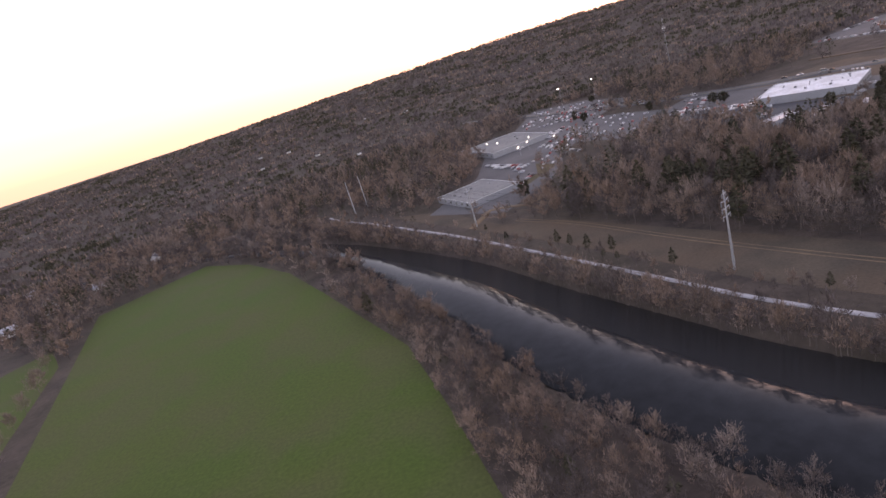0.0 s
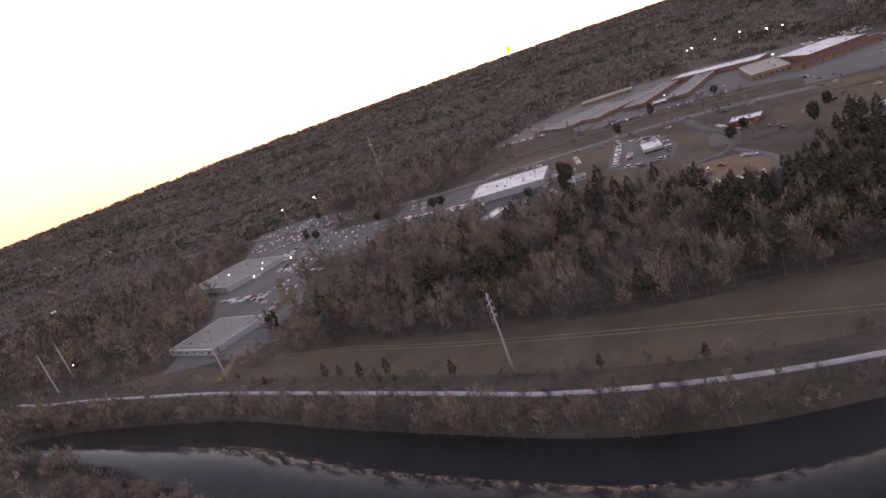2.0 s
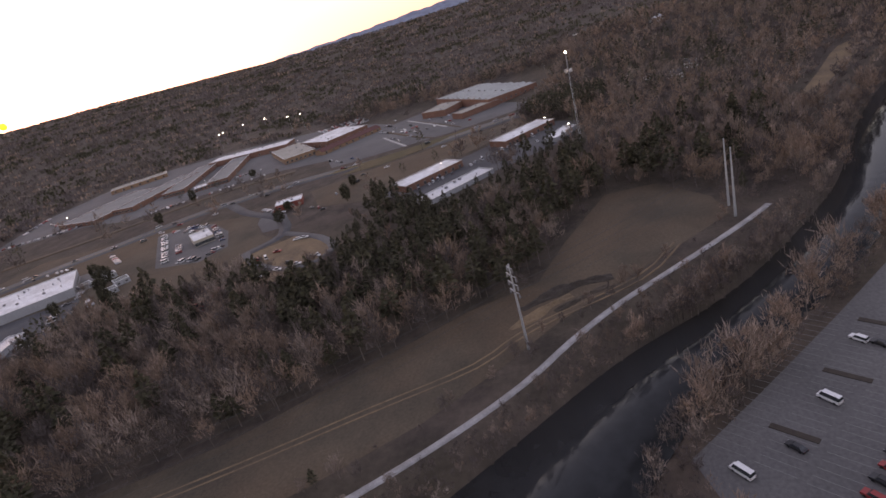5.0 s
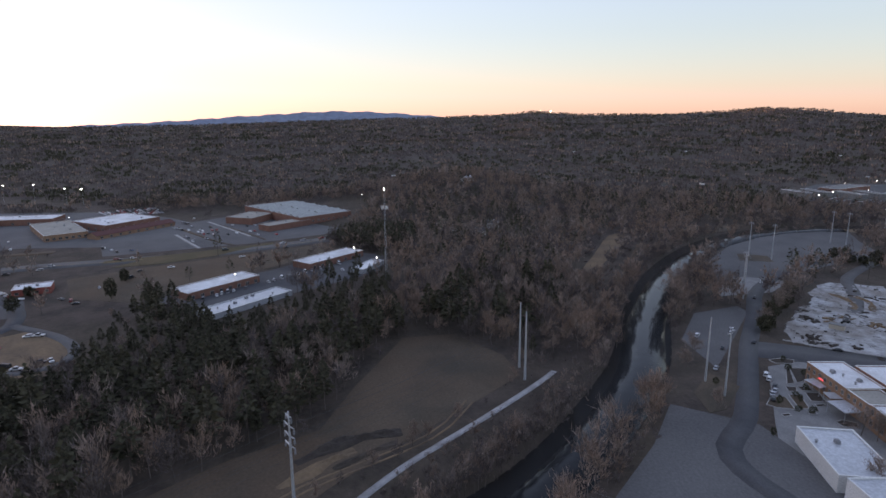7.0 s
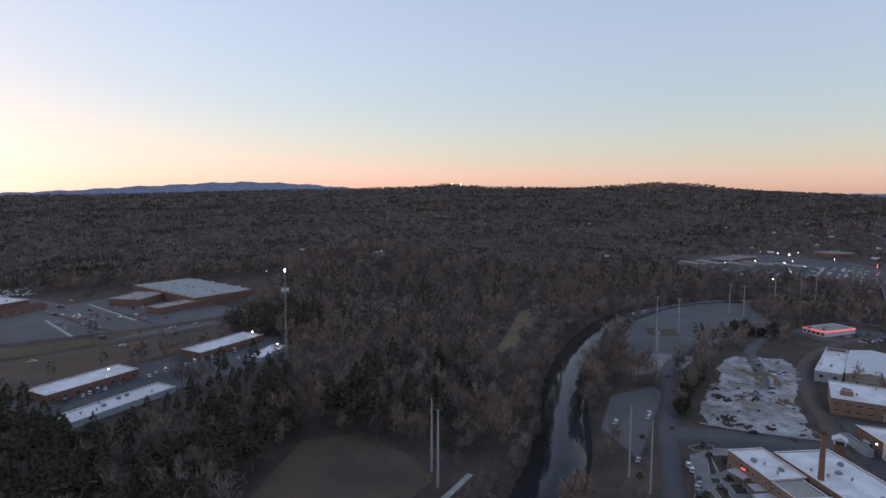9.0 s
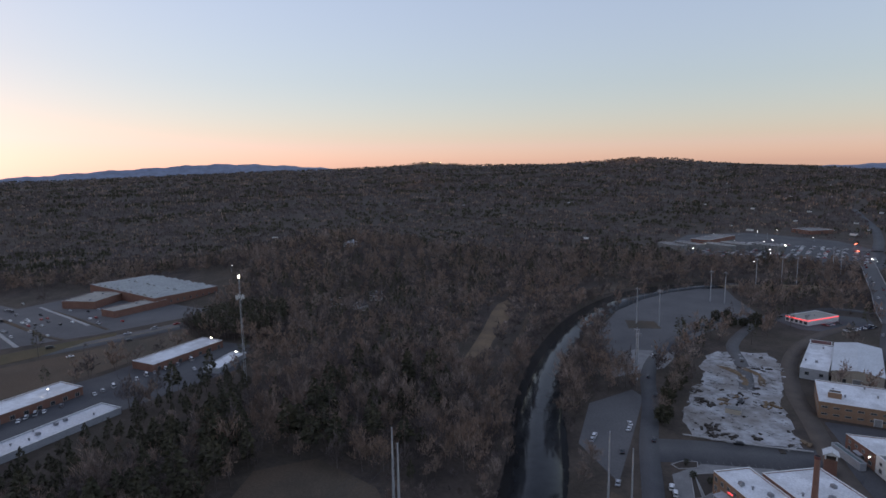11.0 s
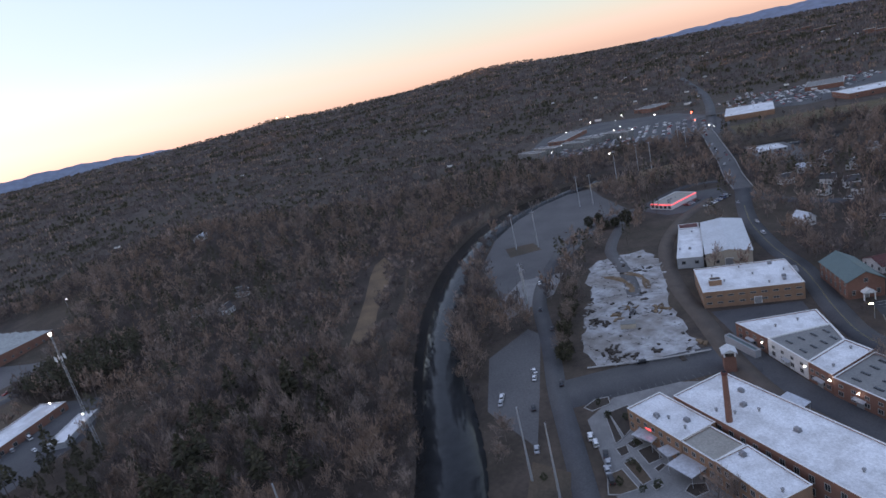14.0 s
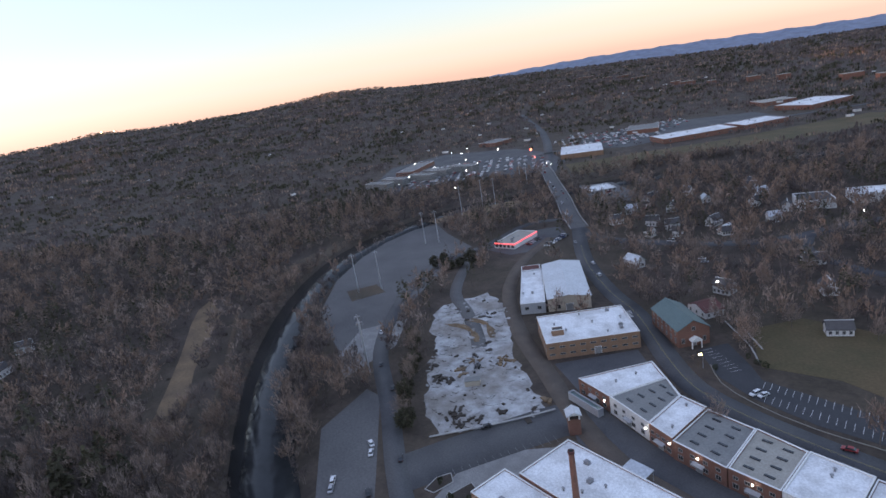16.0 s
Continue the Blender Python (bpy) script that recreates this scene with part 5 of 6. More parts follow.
for i, (x, y) in enumerate([(388, 266), (370, 235), (379, 225), (338, 219), (322, 249), (414, 251)]):
    park(x, y, 38 + 60 * (i % 2), "pickup" if i % 3 else "van", "white")
for a, b, n, d in (((545, 680), (580, 600), 26, 20), ((590, 702), (660, 728), 18, 110), ((590, 640), (620, 690), 16, 40), ((560, 515), (590, 480), 12, 35), ((655, 452), (668, 425), 9, 30), ((163, 589), (210, 632), 18, 130), ((169, 556), (205, 593), 16, 130), ((125, 560), (150, 515), 16, 20), ((130, 540), (148, 505), 12, 20)):
    far_row(a, b, n, d, .25)
for x, y, f in ((386, 271, "van"), (373, 242, "van"), (378, 229, "pickup"), (413, 256, "suv"), (366, 246, "pickup"), (396, 262, "pickup"), (360, 256, "van"), (470, 262, "sedan"), (476, 268, "suv"), (480, 276, "sedan")):
    park(x, y, pick.uniform(0, 180), f)
for a, b, n, d in (((346, 452), (330, 492), 16, 60), ((338, 447), (322, 484), 15, 60), ((372, 404), (392, 418), 7, -30), ((392, 440), (370, 480), 14, 60), ((300, 520), (330, 560), 16, -30), ((310, 512), (340, 552), 14, -30),
                   ((186, 560), (200, 500), 18, 15), ((196, 600), (226, 640), 14, -30), ((225, 690), (270, 660), 16, 60), ((230, 710), (290, 690), 20, 60), ((250, 740), (300, 730), 18, 70), ((130, 440), (150, 470), 10, 150), ((140, 500), (170, 520), 9, 120)):
    far_row(a, b, n, d, .25)
for i in range(6):
    o = i * 17
    far_row((650 + o * .75, 235 + o * .55), (690 + o * .75, 180 + o * .55), 15, 35, .86)
far_row((612, 300), (640, 330), 8, 40, .5)
for i in range(4):
    far_row((590 + i * 16, 470 - i * 24), (570 + i * 16, 500 - i * 24), 8, 30, .5)
far_row((360, 540), (330, 575), 14, 40, .3)
far_row((430, 420), (455, 450), 12, -40, .35)
far_row((480, 300), (500, 330), 9, -40, .4)
far_row((440, 470), (420, 520), 14, 60, .45)
far_row((475, 380), (490, 420), 10, -20, .4)
def far_lot(x0, x1, y0, y1, poly, deg, share):
    """Rows of far cars over a whole lot, clear of its buildings."""
    c, s = math.cos(radians(deg)), math.sin(radians(deg))
    quads = [q for q in CLEAR if len(q) == 4]
    for i in range(-40, 40):
        for j in range(-80, 80):
            if pick.random() < share and abs(i * 10.5) < 260 and abs(j * 2.9) < 260:
                u, v = i * 10.5 + pick.uniform(-1.2, 1.2) + (i * 7 % 5), j * 2.9 + pick.uniform(-.3, .3)
                x, y = (x0 + x1) / 2 + u * c - v * s, (y0 + y1) / 2 + u * s + v * c
                px, py = np.array([x]), np.array([y])
                if in_polygon(px, py, poly)[0] and not any(in_polygon(px, py, q)[0] for q in quads):
                    far_row((x, y), (x, y), 1, deg, 0)


far_lot(680, 880, -960, -760, [(690, -795), (724, -774), (820, -800), (870, -835), (872, -925), (800, -905), (790, -960), (742, -1060), (700, -1000), (690, -880)], 40, .34)
far_lot(700, 1000, -760, -480, [(720, -650), (770, -600), (835, -480), (900, -520), (930, -640), (860, -700), (800, -720)], 40, .35)
far_lot(200, 345, 450, 660, [(205, 565), (236, 505), (290, 540), (325, 455), (342, 470), (310, 560), (280, 620), (240, 660), (208, 635)], 62, .2)
far_lot(160, 330, 640, 840, [(185, 700), (260, 645), (325, 700), (298, 795), (240, 830)], 62, .2)
far_lot(120, 240, 430, 600, [(140, 505), (150, 450), (190, 512), (232, 580), (215, 600)], 62, .16)
far_row((497, -524), (476, -465), 20, 20, .1)
far_row((505, -520), (486, -462), 18, 20, .3)
# plaza beyond the river
for i in range(8):
    far_row((760 + i * 20, -560 - i * 14), (830 + i * 20, -490 - i * 14), 24, 45, .55)
for i in range(5):
    far_row((760 + i * 16, -800 - i * 26), (700 + i * 16, -860 - i * 26), 20, 45, .35)
for k_, s_ in FAR_CARS.items():
    tagged(part("far_parked_cars", s_, CAR_MATS[k_]), "distant rows of parked " + k_ + " cars", "cars", kind="stuff")
# highway traffic at rest
HW = smooth(HIGHWAY[3:-1], 6)
for i in range(26):
    k = pick.randrange(2, len(HW) - 2)
    d_ = HW[k + 1] - HW[k - 1]
    d_ /= np.linalg.norm(d_)
    e = pick.choice((-6.5, -3, 3, 6.5))
    park(HW[k][0] - d_[1] * e, HW[k][1] + d_[0] * e, math.degrees(math.atan2(d_[1], d_[0])), z=.11)


# ---- poles, lamps, wires ----
def monopole(x, y, h, arms, deg, label="tall grey steel transmission pole with insulator arms", r=0.55):
    p = thing("transmission_pole", x, y, ground_z(x, y), radians(deg), label, "pole", "power line poles")
    part("shaft", Shape().tube((0, 0, -.5), (0, 0, h), r, r * .45, 10), M_STEEL, p)
    for z, w in arms:
        for e in (-1, 1):
            a = part("crossarm", Shape().tube((0, 0, z), (0, e * w, z + .5), .26, .15, 5), M_STEEL, p)
            part("insulator", Shape().tube((0, e * w, z + .5), (0, e * w, z - 1.4), .2, .15, 6).tube((0, e * w, z - .2), (0, e * w, z - .5), .34, .34, 6).tube((0, e * w, z - .8), (0, e * w, z - 1.1), .34, .34, 6), M_VENT, a)
    return p


LINE_A = [(-60, 640), (60, 412), (168.3, 209.5), (259, 90), (348, 7), (420, -70)]
ARMS = ((31.4, 1.6), (28.6, 2.9), (25.6, 2.9), (22.6, 2.9))
for x, y in LINE_A[2:4]:
    monopole(x, y, 33, ARMS, math.degrees(math.atan2(-1, .75)))
monopole(88, 373, 26, ((24, 2),), -55)
for x, y in ((-3, 524), (8, 536), (344, 7), (357, 7)):
    monopole(x, y, 31, (), 0, "plain grey steel pole of a paired transmission structure", .6)
POLES = [(337, -70), (323, -71), (449, -151), (457, -155), (560, -219), (548, -231), (606, -322), (596, -329), (652, -411), (654, -444), (642, -451), (690, -547), (676, -543)]
for x, y in POLES:
    monopole(x, y, 29, ((27.5, 1.6),) if x > 340 else (), -50, "slender steel power pole standing by the lot", .45)


def wire(a, b, sag=4.0):
    cu = bpy.data.curves.new("cable", "CURVE")
    cu.dimensions, cu.bevel_depth = "3D", 0.035
    sp = cu.splines.new("POLY")
    sp.points.add(16)
    for i, p in enumerate(sp.points):
        t = i / 16
        q = Vector(a).lerp(Vector(b), t)
        p.co = (q.x, q.y, q.z - sag * 4 * t * (1 - t), 1)
    cu.materials.append(M_CABLE)
    return tagged(new("cable", cu), "thin dark power line cable slung between poles", "cable", "power line cables")


for (x0, y0), (x1, y1) in zip(LINE_A[1:-2], LINE_A[2:-1]):
    d_ = Vector((x1 - x0, y1 - y0)).normalized()
    for z, w in ARMS:
        for e in (-1, 1):
            wire((x0 - d_.y * e * w, y0 + d_.x * e * w, z - 1.4), (x1 - d_.y * e * w, y1 + d_.x * e * w, z - 1.4))
for i in range(2, len(POLES) - 2, 2):
    for k in (0, 1):
        (x0, y0), (x1, y1) = POLES[i + k], POLES[min(i + k + 2, len(POLES) - 1)]
        wire((x0, y0, 26), (x1, y1, 26), 2)


def lattice(x, y, h, w, label, lit=True):
    p = thing("radio_mast", x, y, ground_z(x, y), 0.4, label, "mast")
    for k in range(3):
        a = k * math.tau / 3
        part("leg", Shape().tube((w * math.cos(a), w * math.sin(a), 0), (w * .4 * math.cos(a), w * .4 * math.sin(a), h), .09, .06, 4), M_STEEL, p)
    s = Shape()
    n = int(h / 2.5)
    for i in range(n):
        for k in range(3):
            a, b = k * math.tau / 3, (k + 1) * math.tau / 3
            r0, r1 = w * (1 - .6 * i / n), w * (1 - .6 * (i + 1) / n)
            s.tube((r0 * math.cos(a), r0 * math.sin(a), h * i / n), (r1 * math.cos(b), r1 * math.sin(b), h * (i + 1) / n), .035, .035, 3)
    part("bracing", s, M_STEEL, p)
    for k in range(6):
        a = k * math.tau / 6
        s = Shape().box(2.2 * math.cos(a), 2.2 * math.sin(a), h * .8, .4, .4, 2.4, a)
        part("aerial", s.tube((0, 0, h * .8 + 1), (2.2 * math.cos(a), 2.2 * math.sin(a), h * .8 + 1), .06, .06, 4), M_TRIM, p)
    part("beacon", Shape().tube((0, 0, h), (0, 0, h + 1.2), .5, .5, 8), M_LAMP if lit else M_TRIM, p)
    return p


lattice(505, 72, 64, 0.9, "slim lattice radio mast with a white beacon")
lattice(461, 880, 66, 2.0, "lattice radio mast with dish aerials", False)


def lamp_post(x, y, h, kind=M_LAMP, size=.5, label="tall street lamp with a lit white head"):
    p = thing("street_lamp", x, y, ground_z(x, y), pick.uniform(0, 6), label, "street lamp", "street lamps")
    part("post", Shape().tube((0, 0, 0), (0, 0, h), .12, .07, 6), M_STEEL, p)
    part("arm", Shape().tube((0, 0, h), (1.2, 0, h + .2), .05, .05, 5), M_STEEL, p)
    part("lamp_head", Shape().box(1.4, 0, h, size * 2, size, .3), kind, p)
    return p


for x, y in ((278, 821), (322, 812), (902, 627), (918, 627), (962, 618), (966, 579), (918, 509), (911, 484)):
    CLEAR.append([(x - 70, y - 56), (x - 50, y - 66), (x + 12, y - 8), (x + 8, y + 12), (x - 12, y + 8)])
    lamp_post(x, y, 22, size=1.2, label="floodlight mast with a bright white head")
for x, y in ((9, 551), (180, 600), (172, 575), (196, 565), (160, 560), (140, 640), (150, 620), (505, 175), (583, 100), (545, 82), (850, 115), (640, 480), (760, 420), (600, 640)):
    lamp_post(x, y, 8, size=.5)
for i in range(14):
    lamp_post(800 + 15 * i + pick.uniform(-70, 70), -480 - 20 * i + pick.uniform(-20, 20), 9, size=.7)
lamp_post(317, -235.5, 7, M_WARMLAMP, .7, "street lamp with a warm yellow head")
for x, y in ((331.6, -184), (309.6, -176.8), (298.6, -173.2), (288, -171), (270, -168.5), (253, -166.4), (336, -190)):
    p = thing("wall_lamp", x, y, 6.2, 0, "lit white wall lamp on a brick front", "wall lamp", "wall lamps")
    part("bracket", Shape().box(0, 0, 0, .15, .9, .1), M_STEEL, p)
    part("lamp_head", Shape().box(0, .5, -.15, .5, .4, .3), M_LAMP, p)
for x, y in ((317, -470), (345, -315), (905, -740), (700, -620), (712, -630)):
    lamp_post(x, y, 7, size=.55)

# red tail lights of far cars, carried by added lamp posts
for x, y in ((824, -727), (770, -673), (834, -741)):
    lamp_post(x, y, 6.5, M_TAIL, .9, "red tail lights of far cars, set on an added post")
# ---- stall lines ----
def stalls(name, a, b, n, length, lean, paint=M_LINE):
    """Painted stall lines along a row."""
    s, d_ = Shape(), Vector((b[0] - a[0], b[1] - a[1]))
    for i in range(n + 1):
        x, y = a[0] + d_.x * i / n, a[1] + d_.y * i / n
        s.box(x, y, 0.071, .14, length, .012, math.atan2(d_.y, d_.x) + lean)
    return tagged(part(name, s, paint), "white painted parking stall lines", "road marking", kind="structure")


stalls("stall_lines", (292, -234.5), (180, -227), 41, 5.2, .25)
stalls("stall_lines", (288, -225.5), (180, -215), 40, 5.0, .25)
stalls("stall_lines", (323, -252), (305, -240), 8, 5.0, 0)
for k in range(6):
    o = k * 11.5
    a, b = (262 - o * .62, -2 - o * .78), (208 - o * .62, 38 - o * .78)
    stalls("stall_lines", a, b, 24, 9.5, 0, M_FAINTLINE)
stalls("stall_lines", (356, -120), (338, -160), 14, 5, 0, M_FAINTLINE)
for k in range(3):
    for i, (x, y) in enumerate(((254, -12), (232, 4), (212, 22))):
        o = k * 23
        m = Shape().box(0, 0, 0, 1.8, 11, .2)
        ob = part("median", m, M_MULCH_SHADE)
        ob.matrix_basis = pose(x - o * .62, y - o * .78, 0.04, 0, 0, -36)
        tagged(ob, "narrow dark planted strip between parking rows", "planter", kind="structure")

# ---- mill garden beds ----
BEDS = ([(357.1, -110.5), (358.4, -117.2), (355.9, -122.1), (351.7, -119.2), (353.0, -111.2)],
        [(348.7, -113.5), (349.3, -115.4), (332.1, -106.6), (331.7, -103.0)],
        [(347.7, -114.5), (346.1, -122.9), (336.3, -119.5), (332.4, -107.9)],
        [(329.6, -101.0), (328.6, -105.1), (324.7, -102.7), (325.1, -99.4)],
        [(329.1, -105.6), (328.9, -110.5), (324.8, -109.8), (325.3, -105.3)],
        [(323.8, -105.5), (322.7, -110.7), (315.1, -108.4), (316.1, -102.9)],
        [(322.3, -97.5), (321.4, -102.0), (310.1, -98.0), (310.4, -94.2)],
        [(313.5, -102.6), (313.5, -106.2), (311.8, -106.4), (311.3, -102.0)],
        [(321.5, -89.6), (320.5, -95.1), (310.0, -92.2), (312.0, -86.1), (314.6, -83.5)],
        [(306.8, -84.7), (307.3, -87.8), (305.3, -87.7), (305.1, -84.2)],
        [(308.4, -95.9), (308.1, -98.3), (305.9, -98.3), (306.0, -95.3)],
        [(300.0, -101.1), (301.0, -104.5), (298.2, -108.2), (295.3, -106.0), (296.1, -101.3)])
for k, q in enumerate(BEDS):
    b = thing("planting_bed", 0, 0, 0, 0, "kerbed garden bed of dark mulch and shrubs", "garden bed", "garden beds")
    part("soil", Shape().prism(q, .05, .16), M_DRYGRASS if k in (6, 8) else M_MULCH_SHADE, b)
    c = Shape()
    for i in range(len(q)):
        (x0, y0), (x1, y1) = q[i], q[(i + 1) % len(q)]
        c.box((x0 + x1) / 2, (y0 + y1) / 2, .05, math.hypot(x1 - x0, y1 - y0) + .3, .3, .25, math.atan2(y1 - y0, x1 - x0))
    part("kerb", c, M_CONCRETE, b)

# ---- rubble of the demolished works ----
rr_ = random.Random(8)
SLAB = [(462, -205), (478, -230), (466, -256), (440, -246), (418, -224), (394, -199), (354, -175), (354, -163), (376, -135), (400, -146), (424, -167), (446, -194)]
shards, dark = Shape(), Shape()
for i in range(900):
    x, y = rr_.uniform(352, 480), rr_.uniform(-258, -132)
    if in_polygon(np.array([x]), np.array([y]), SLAB)[0]:
        k = rr_.random() ** 2
        (dark if rr_.random() < .16 else shards).box(x, y, .05, .5 + 3.5 * k, .4 + 2.0 * k, .1 + .5 * rr_.random(), rr_.uniform(0, 3))
tagged(part("concrete_rubble", shards, M_RUBBLE), "broken slabs of pale concrete lying about", "rubble", kind="stuff")
tagged(part("dark_debris", dark, M_MULCH_SHADE), "dark timber and metal debris lying about", "debris", kind="stuff")
SPOIL = ([(458, -211), (446, -214), (434, -211), (424, -204)], [(452, -222), (440, -224), (430, -220), (420, -212)])
for x, y, n, r_ in ((384, -147.6, 26, 6), (396.8, -196.3, 24, 5), (407.5, -176.5, 16, 4), (372.5, -152, 10, 3), (376.8, -144.7, 14, 4), (356.8, -178, 8, 3), (409.9, -165.3, 22, 6), (368, -161, 10, 4), (443.9, -233.5, 14, 5), (409.8, -188, 12, 4)):
    heap = thing("debris_heap", x, y, .05, 0, "heap of dark broken timber and soil" if n % 4 else "heap of brown broken timber and clay", "debris heap", "debris heaps")
    for i in range(n // 2):
        d_ = r_ * rr_.random() ** .7
        a_ = rr_.uniform(0, math.tau)
        part("beam", Shape().box(d_ * math.cos(a_), d_ * math.sin(a_), 0, rr_.uniform(1.5, 4.5), rr_.uniform(.4, 1.6), .3 + .9 * (1 - d_ / r_) * rr_.random() + .2, rr_.uniform(0, 3)), M_MULCH_SHADE if n % 4 else M_DIRT, heap)
low_wall = ribbon("site_wall", [(379, -131.5), (369, -145), (359, -159), (349.5, -175)], 0.8, 1.0, M_CONCRETE, "low concrete edge of the cleared slab", "wall", clear=False)
for x, y, z, w_ in ((323.2, -111.2, 5.6, 2.4),):
    sg = thing("wall_sign", x, y, z, 0.05, "small lit red sign on the mill wall", "sign")
    part("panel", Shape().box(0, .06, 0, w_ + .3, .1, .9), M_DOOR, sg)
    part("letters", Shape().box(0, .14, .2, w_, .06, .5), M_REDNEON, sg)
for x, y, d_, f_, c_ in ((340.6, -99.3, -38, "suv", "white"), (329.4, -96.2, -38, "sedan", "black"), (325.5, -93.8, -38, "sedan", "silver"), (396.2, -114.7, -20, "sedan", "white"), (372, -96.4, -30, "sedan", "black"), (424.6, -147.4, -40, "sedan", "black"), (484.7, -186.8, -50, "sedan", "black")):
    park(x, y, d_, f_, c_, z=.13)
hut = thing("site_hut", 394.4, -171.5, 0, .75, "pale flat-topped site hut among rubble", "hut")
part("wall", Shape().box(0, 0, 0, 7, 4, 2.6), M_TANWALL, hut)
part("roof", Shape().box(0, 0, 2.6, 7.3, 4.3, .2), M_GREYROOF, hut)
dig = thing("excavator", 404, -184, 0, 2.2, "dark tracked excavator on the cleared slab", "excavator")
for e in (-1, 1):
    part("track", Shape().box(0, e * 1.1, 0, 4, .6, .9), M_TYRE, dig)
part("cab", Shape().box(-.3, 0, .9, 3.2, 2.4, 1.0).box(.4, .6, 1.9, 1.5, 1.1, 1.3), CAR_MATS["grey"], dig)
part("boom", Shape().tube((1, 0, 1.7), (4.6, 0, 4.6), .3, .22, 6).tube((4.6, 0, 4.6), (7.2, 0, 2.0), .2, .16, 6), CAR_MATS["grey"], dig)
part("bucket", Shape().box(7.3, 0, 1.0, .9, 1.1, 1.0), M_TYRE, dig)


def mound(points, width, high, material, label, seed):
    """A long uneven heap of soil that follows a line."""
    line = smooth(points, 1.2)
    t = np.gradient(line, axis=0)
    t /= np.linalg.norm(t, axis=1)[:, None]
    r, vs, fs, m = np.random.RandomState(seed), [], [], 9
    for i, (p, d) in enumerate(zip(line, t)):
        end = math.sin(math.pi * (i + .02) / len(line)) ** .5
        for k in range(m):
            u = k / (m - 1) * 2 - 1
            lump = .55 + .45 * math.sin(i * .55 + seed) * math.sin(k * 1.1 + i * .21) + r.uniform(-.12, .12)
            o = u * width / 2 * (.55 + .45 * end) * (1 + .25 * math.sin(i * .37 + seed)) + r.uniform(-.15, .15)
            vs.append((p[0] - d[1] * o, p[1] + d[0] * o, max(0.0, (1 - u * u) * high * end * lump) + .03 - .2 * (abs(u) == 1)))
    n = len(line)
    fs = [(i * m + k, (i + 1) * m + k, (i + 1) * m + k + 1, i * m + k + 1) for i in range(n - 1) for k in range(m - 1)]
    return tagged(part("spoil_mound", Shape().add(vs, fs), material), label, "spoil heap", "spoil heaps")


for k, pts in enumerate(SPOIL):
    mound(pts, 4.5, 1.3, M_DIRT, "low curved bank of spoil and clay on the slab", 11 + k)
mound([(286, 95), (292, 88), (298, 80), (302, 70), (304, 60)], 7, 2.4, M_MULCH_SHADE, "long uneven dark heap of dug soil in the grass", 3)
mound([(273, 98), (280, 90), (287, 84), (293, 76)], 6, 1.3, M_DIRT, "low spread heap of orange clay in the grass", 5)
mound([(282, 82), (290, 72), (297, 62)], 4, 1.0, M_GROUND, "low heap of brush and soil in the grass", 7)
for o in (-1.1, 1.1):
    ribbon("wheel_track", [(112 + o, 362 + o), (140 + o, 318 + o), (172 + o, 250 + o), (206 + o, 186 + o), (232 + o, 142 + o), (252 + o, 108 + o), (272 + o, 90 + o), (300 + o, 50 + o), (326 + o, 33 + o)], 0.9, 0.065, M_DIRT, "worn wheel track through dry grass", "track", clear=False)
# a low wall and drive beside the hall
ribbon("garden_wall", [(330, -284), (318, -272), (308, -262), (300, -250)], 0.6, 0.9, M_CONCRETE, "low pale retaining wall", "wall", clear=False)
ribbon("garden_wall", [(325, -286), (312, -272), (303, -262)], 0.6, 0.9, M_CONCRETE, "low pale retaining wall", "wall", clear=False)

# ---- trees ----
rng = np.random.RandomState(5)


def sticks(a, b, w):
    """Slender triangles from points a to points b, w wide at a, each turned at random."""
    n = len(a)
    d = b - a
    side = np.cross(d, rng.normal(size=(n, 3)))
    side *= (w / 2 / (np.linalg.norm(side, axis=1) + 1e-9))[:, None]
    v = np.stack([a - side, a + side, b], 1).reshape(-1, 3)
    return v, np.arange(3 * n).reshape(-1, 3)


def limb(a, b, ra, rb):
    q = Vector(b - a).to_track_quat("Z", "Y")
    v = [np.array(p) + np.array(q @ Vector((r * math.cos(k * 2.0944), r * math.sin(k * 2.0944), 0))) for p, r in ((a, ra), (b, rb)) for k in range(3)]
    return np.array(v), np.array([(0, 1, 4), (0, 4, 3), (1, 2, 5), (1, 5, 4), (2, 0, 3), (2, 3, 5)])


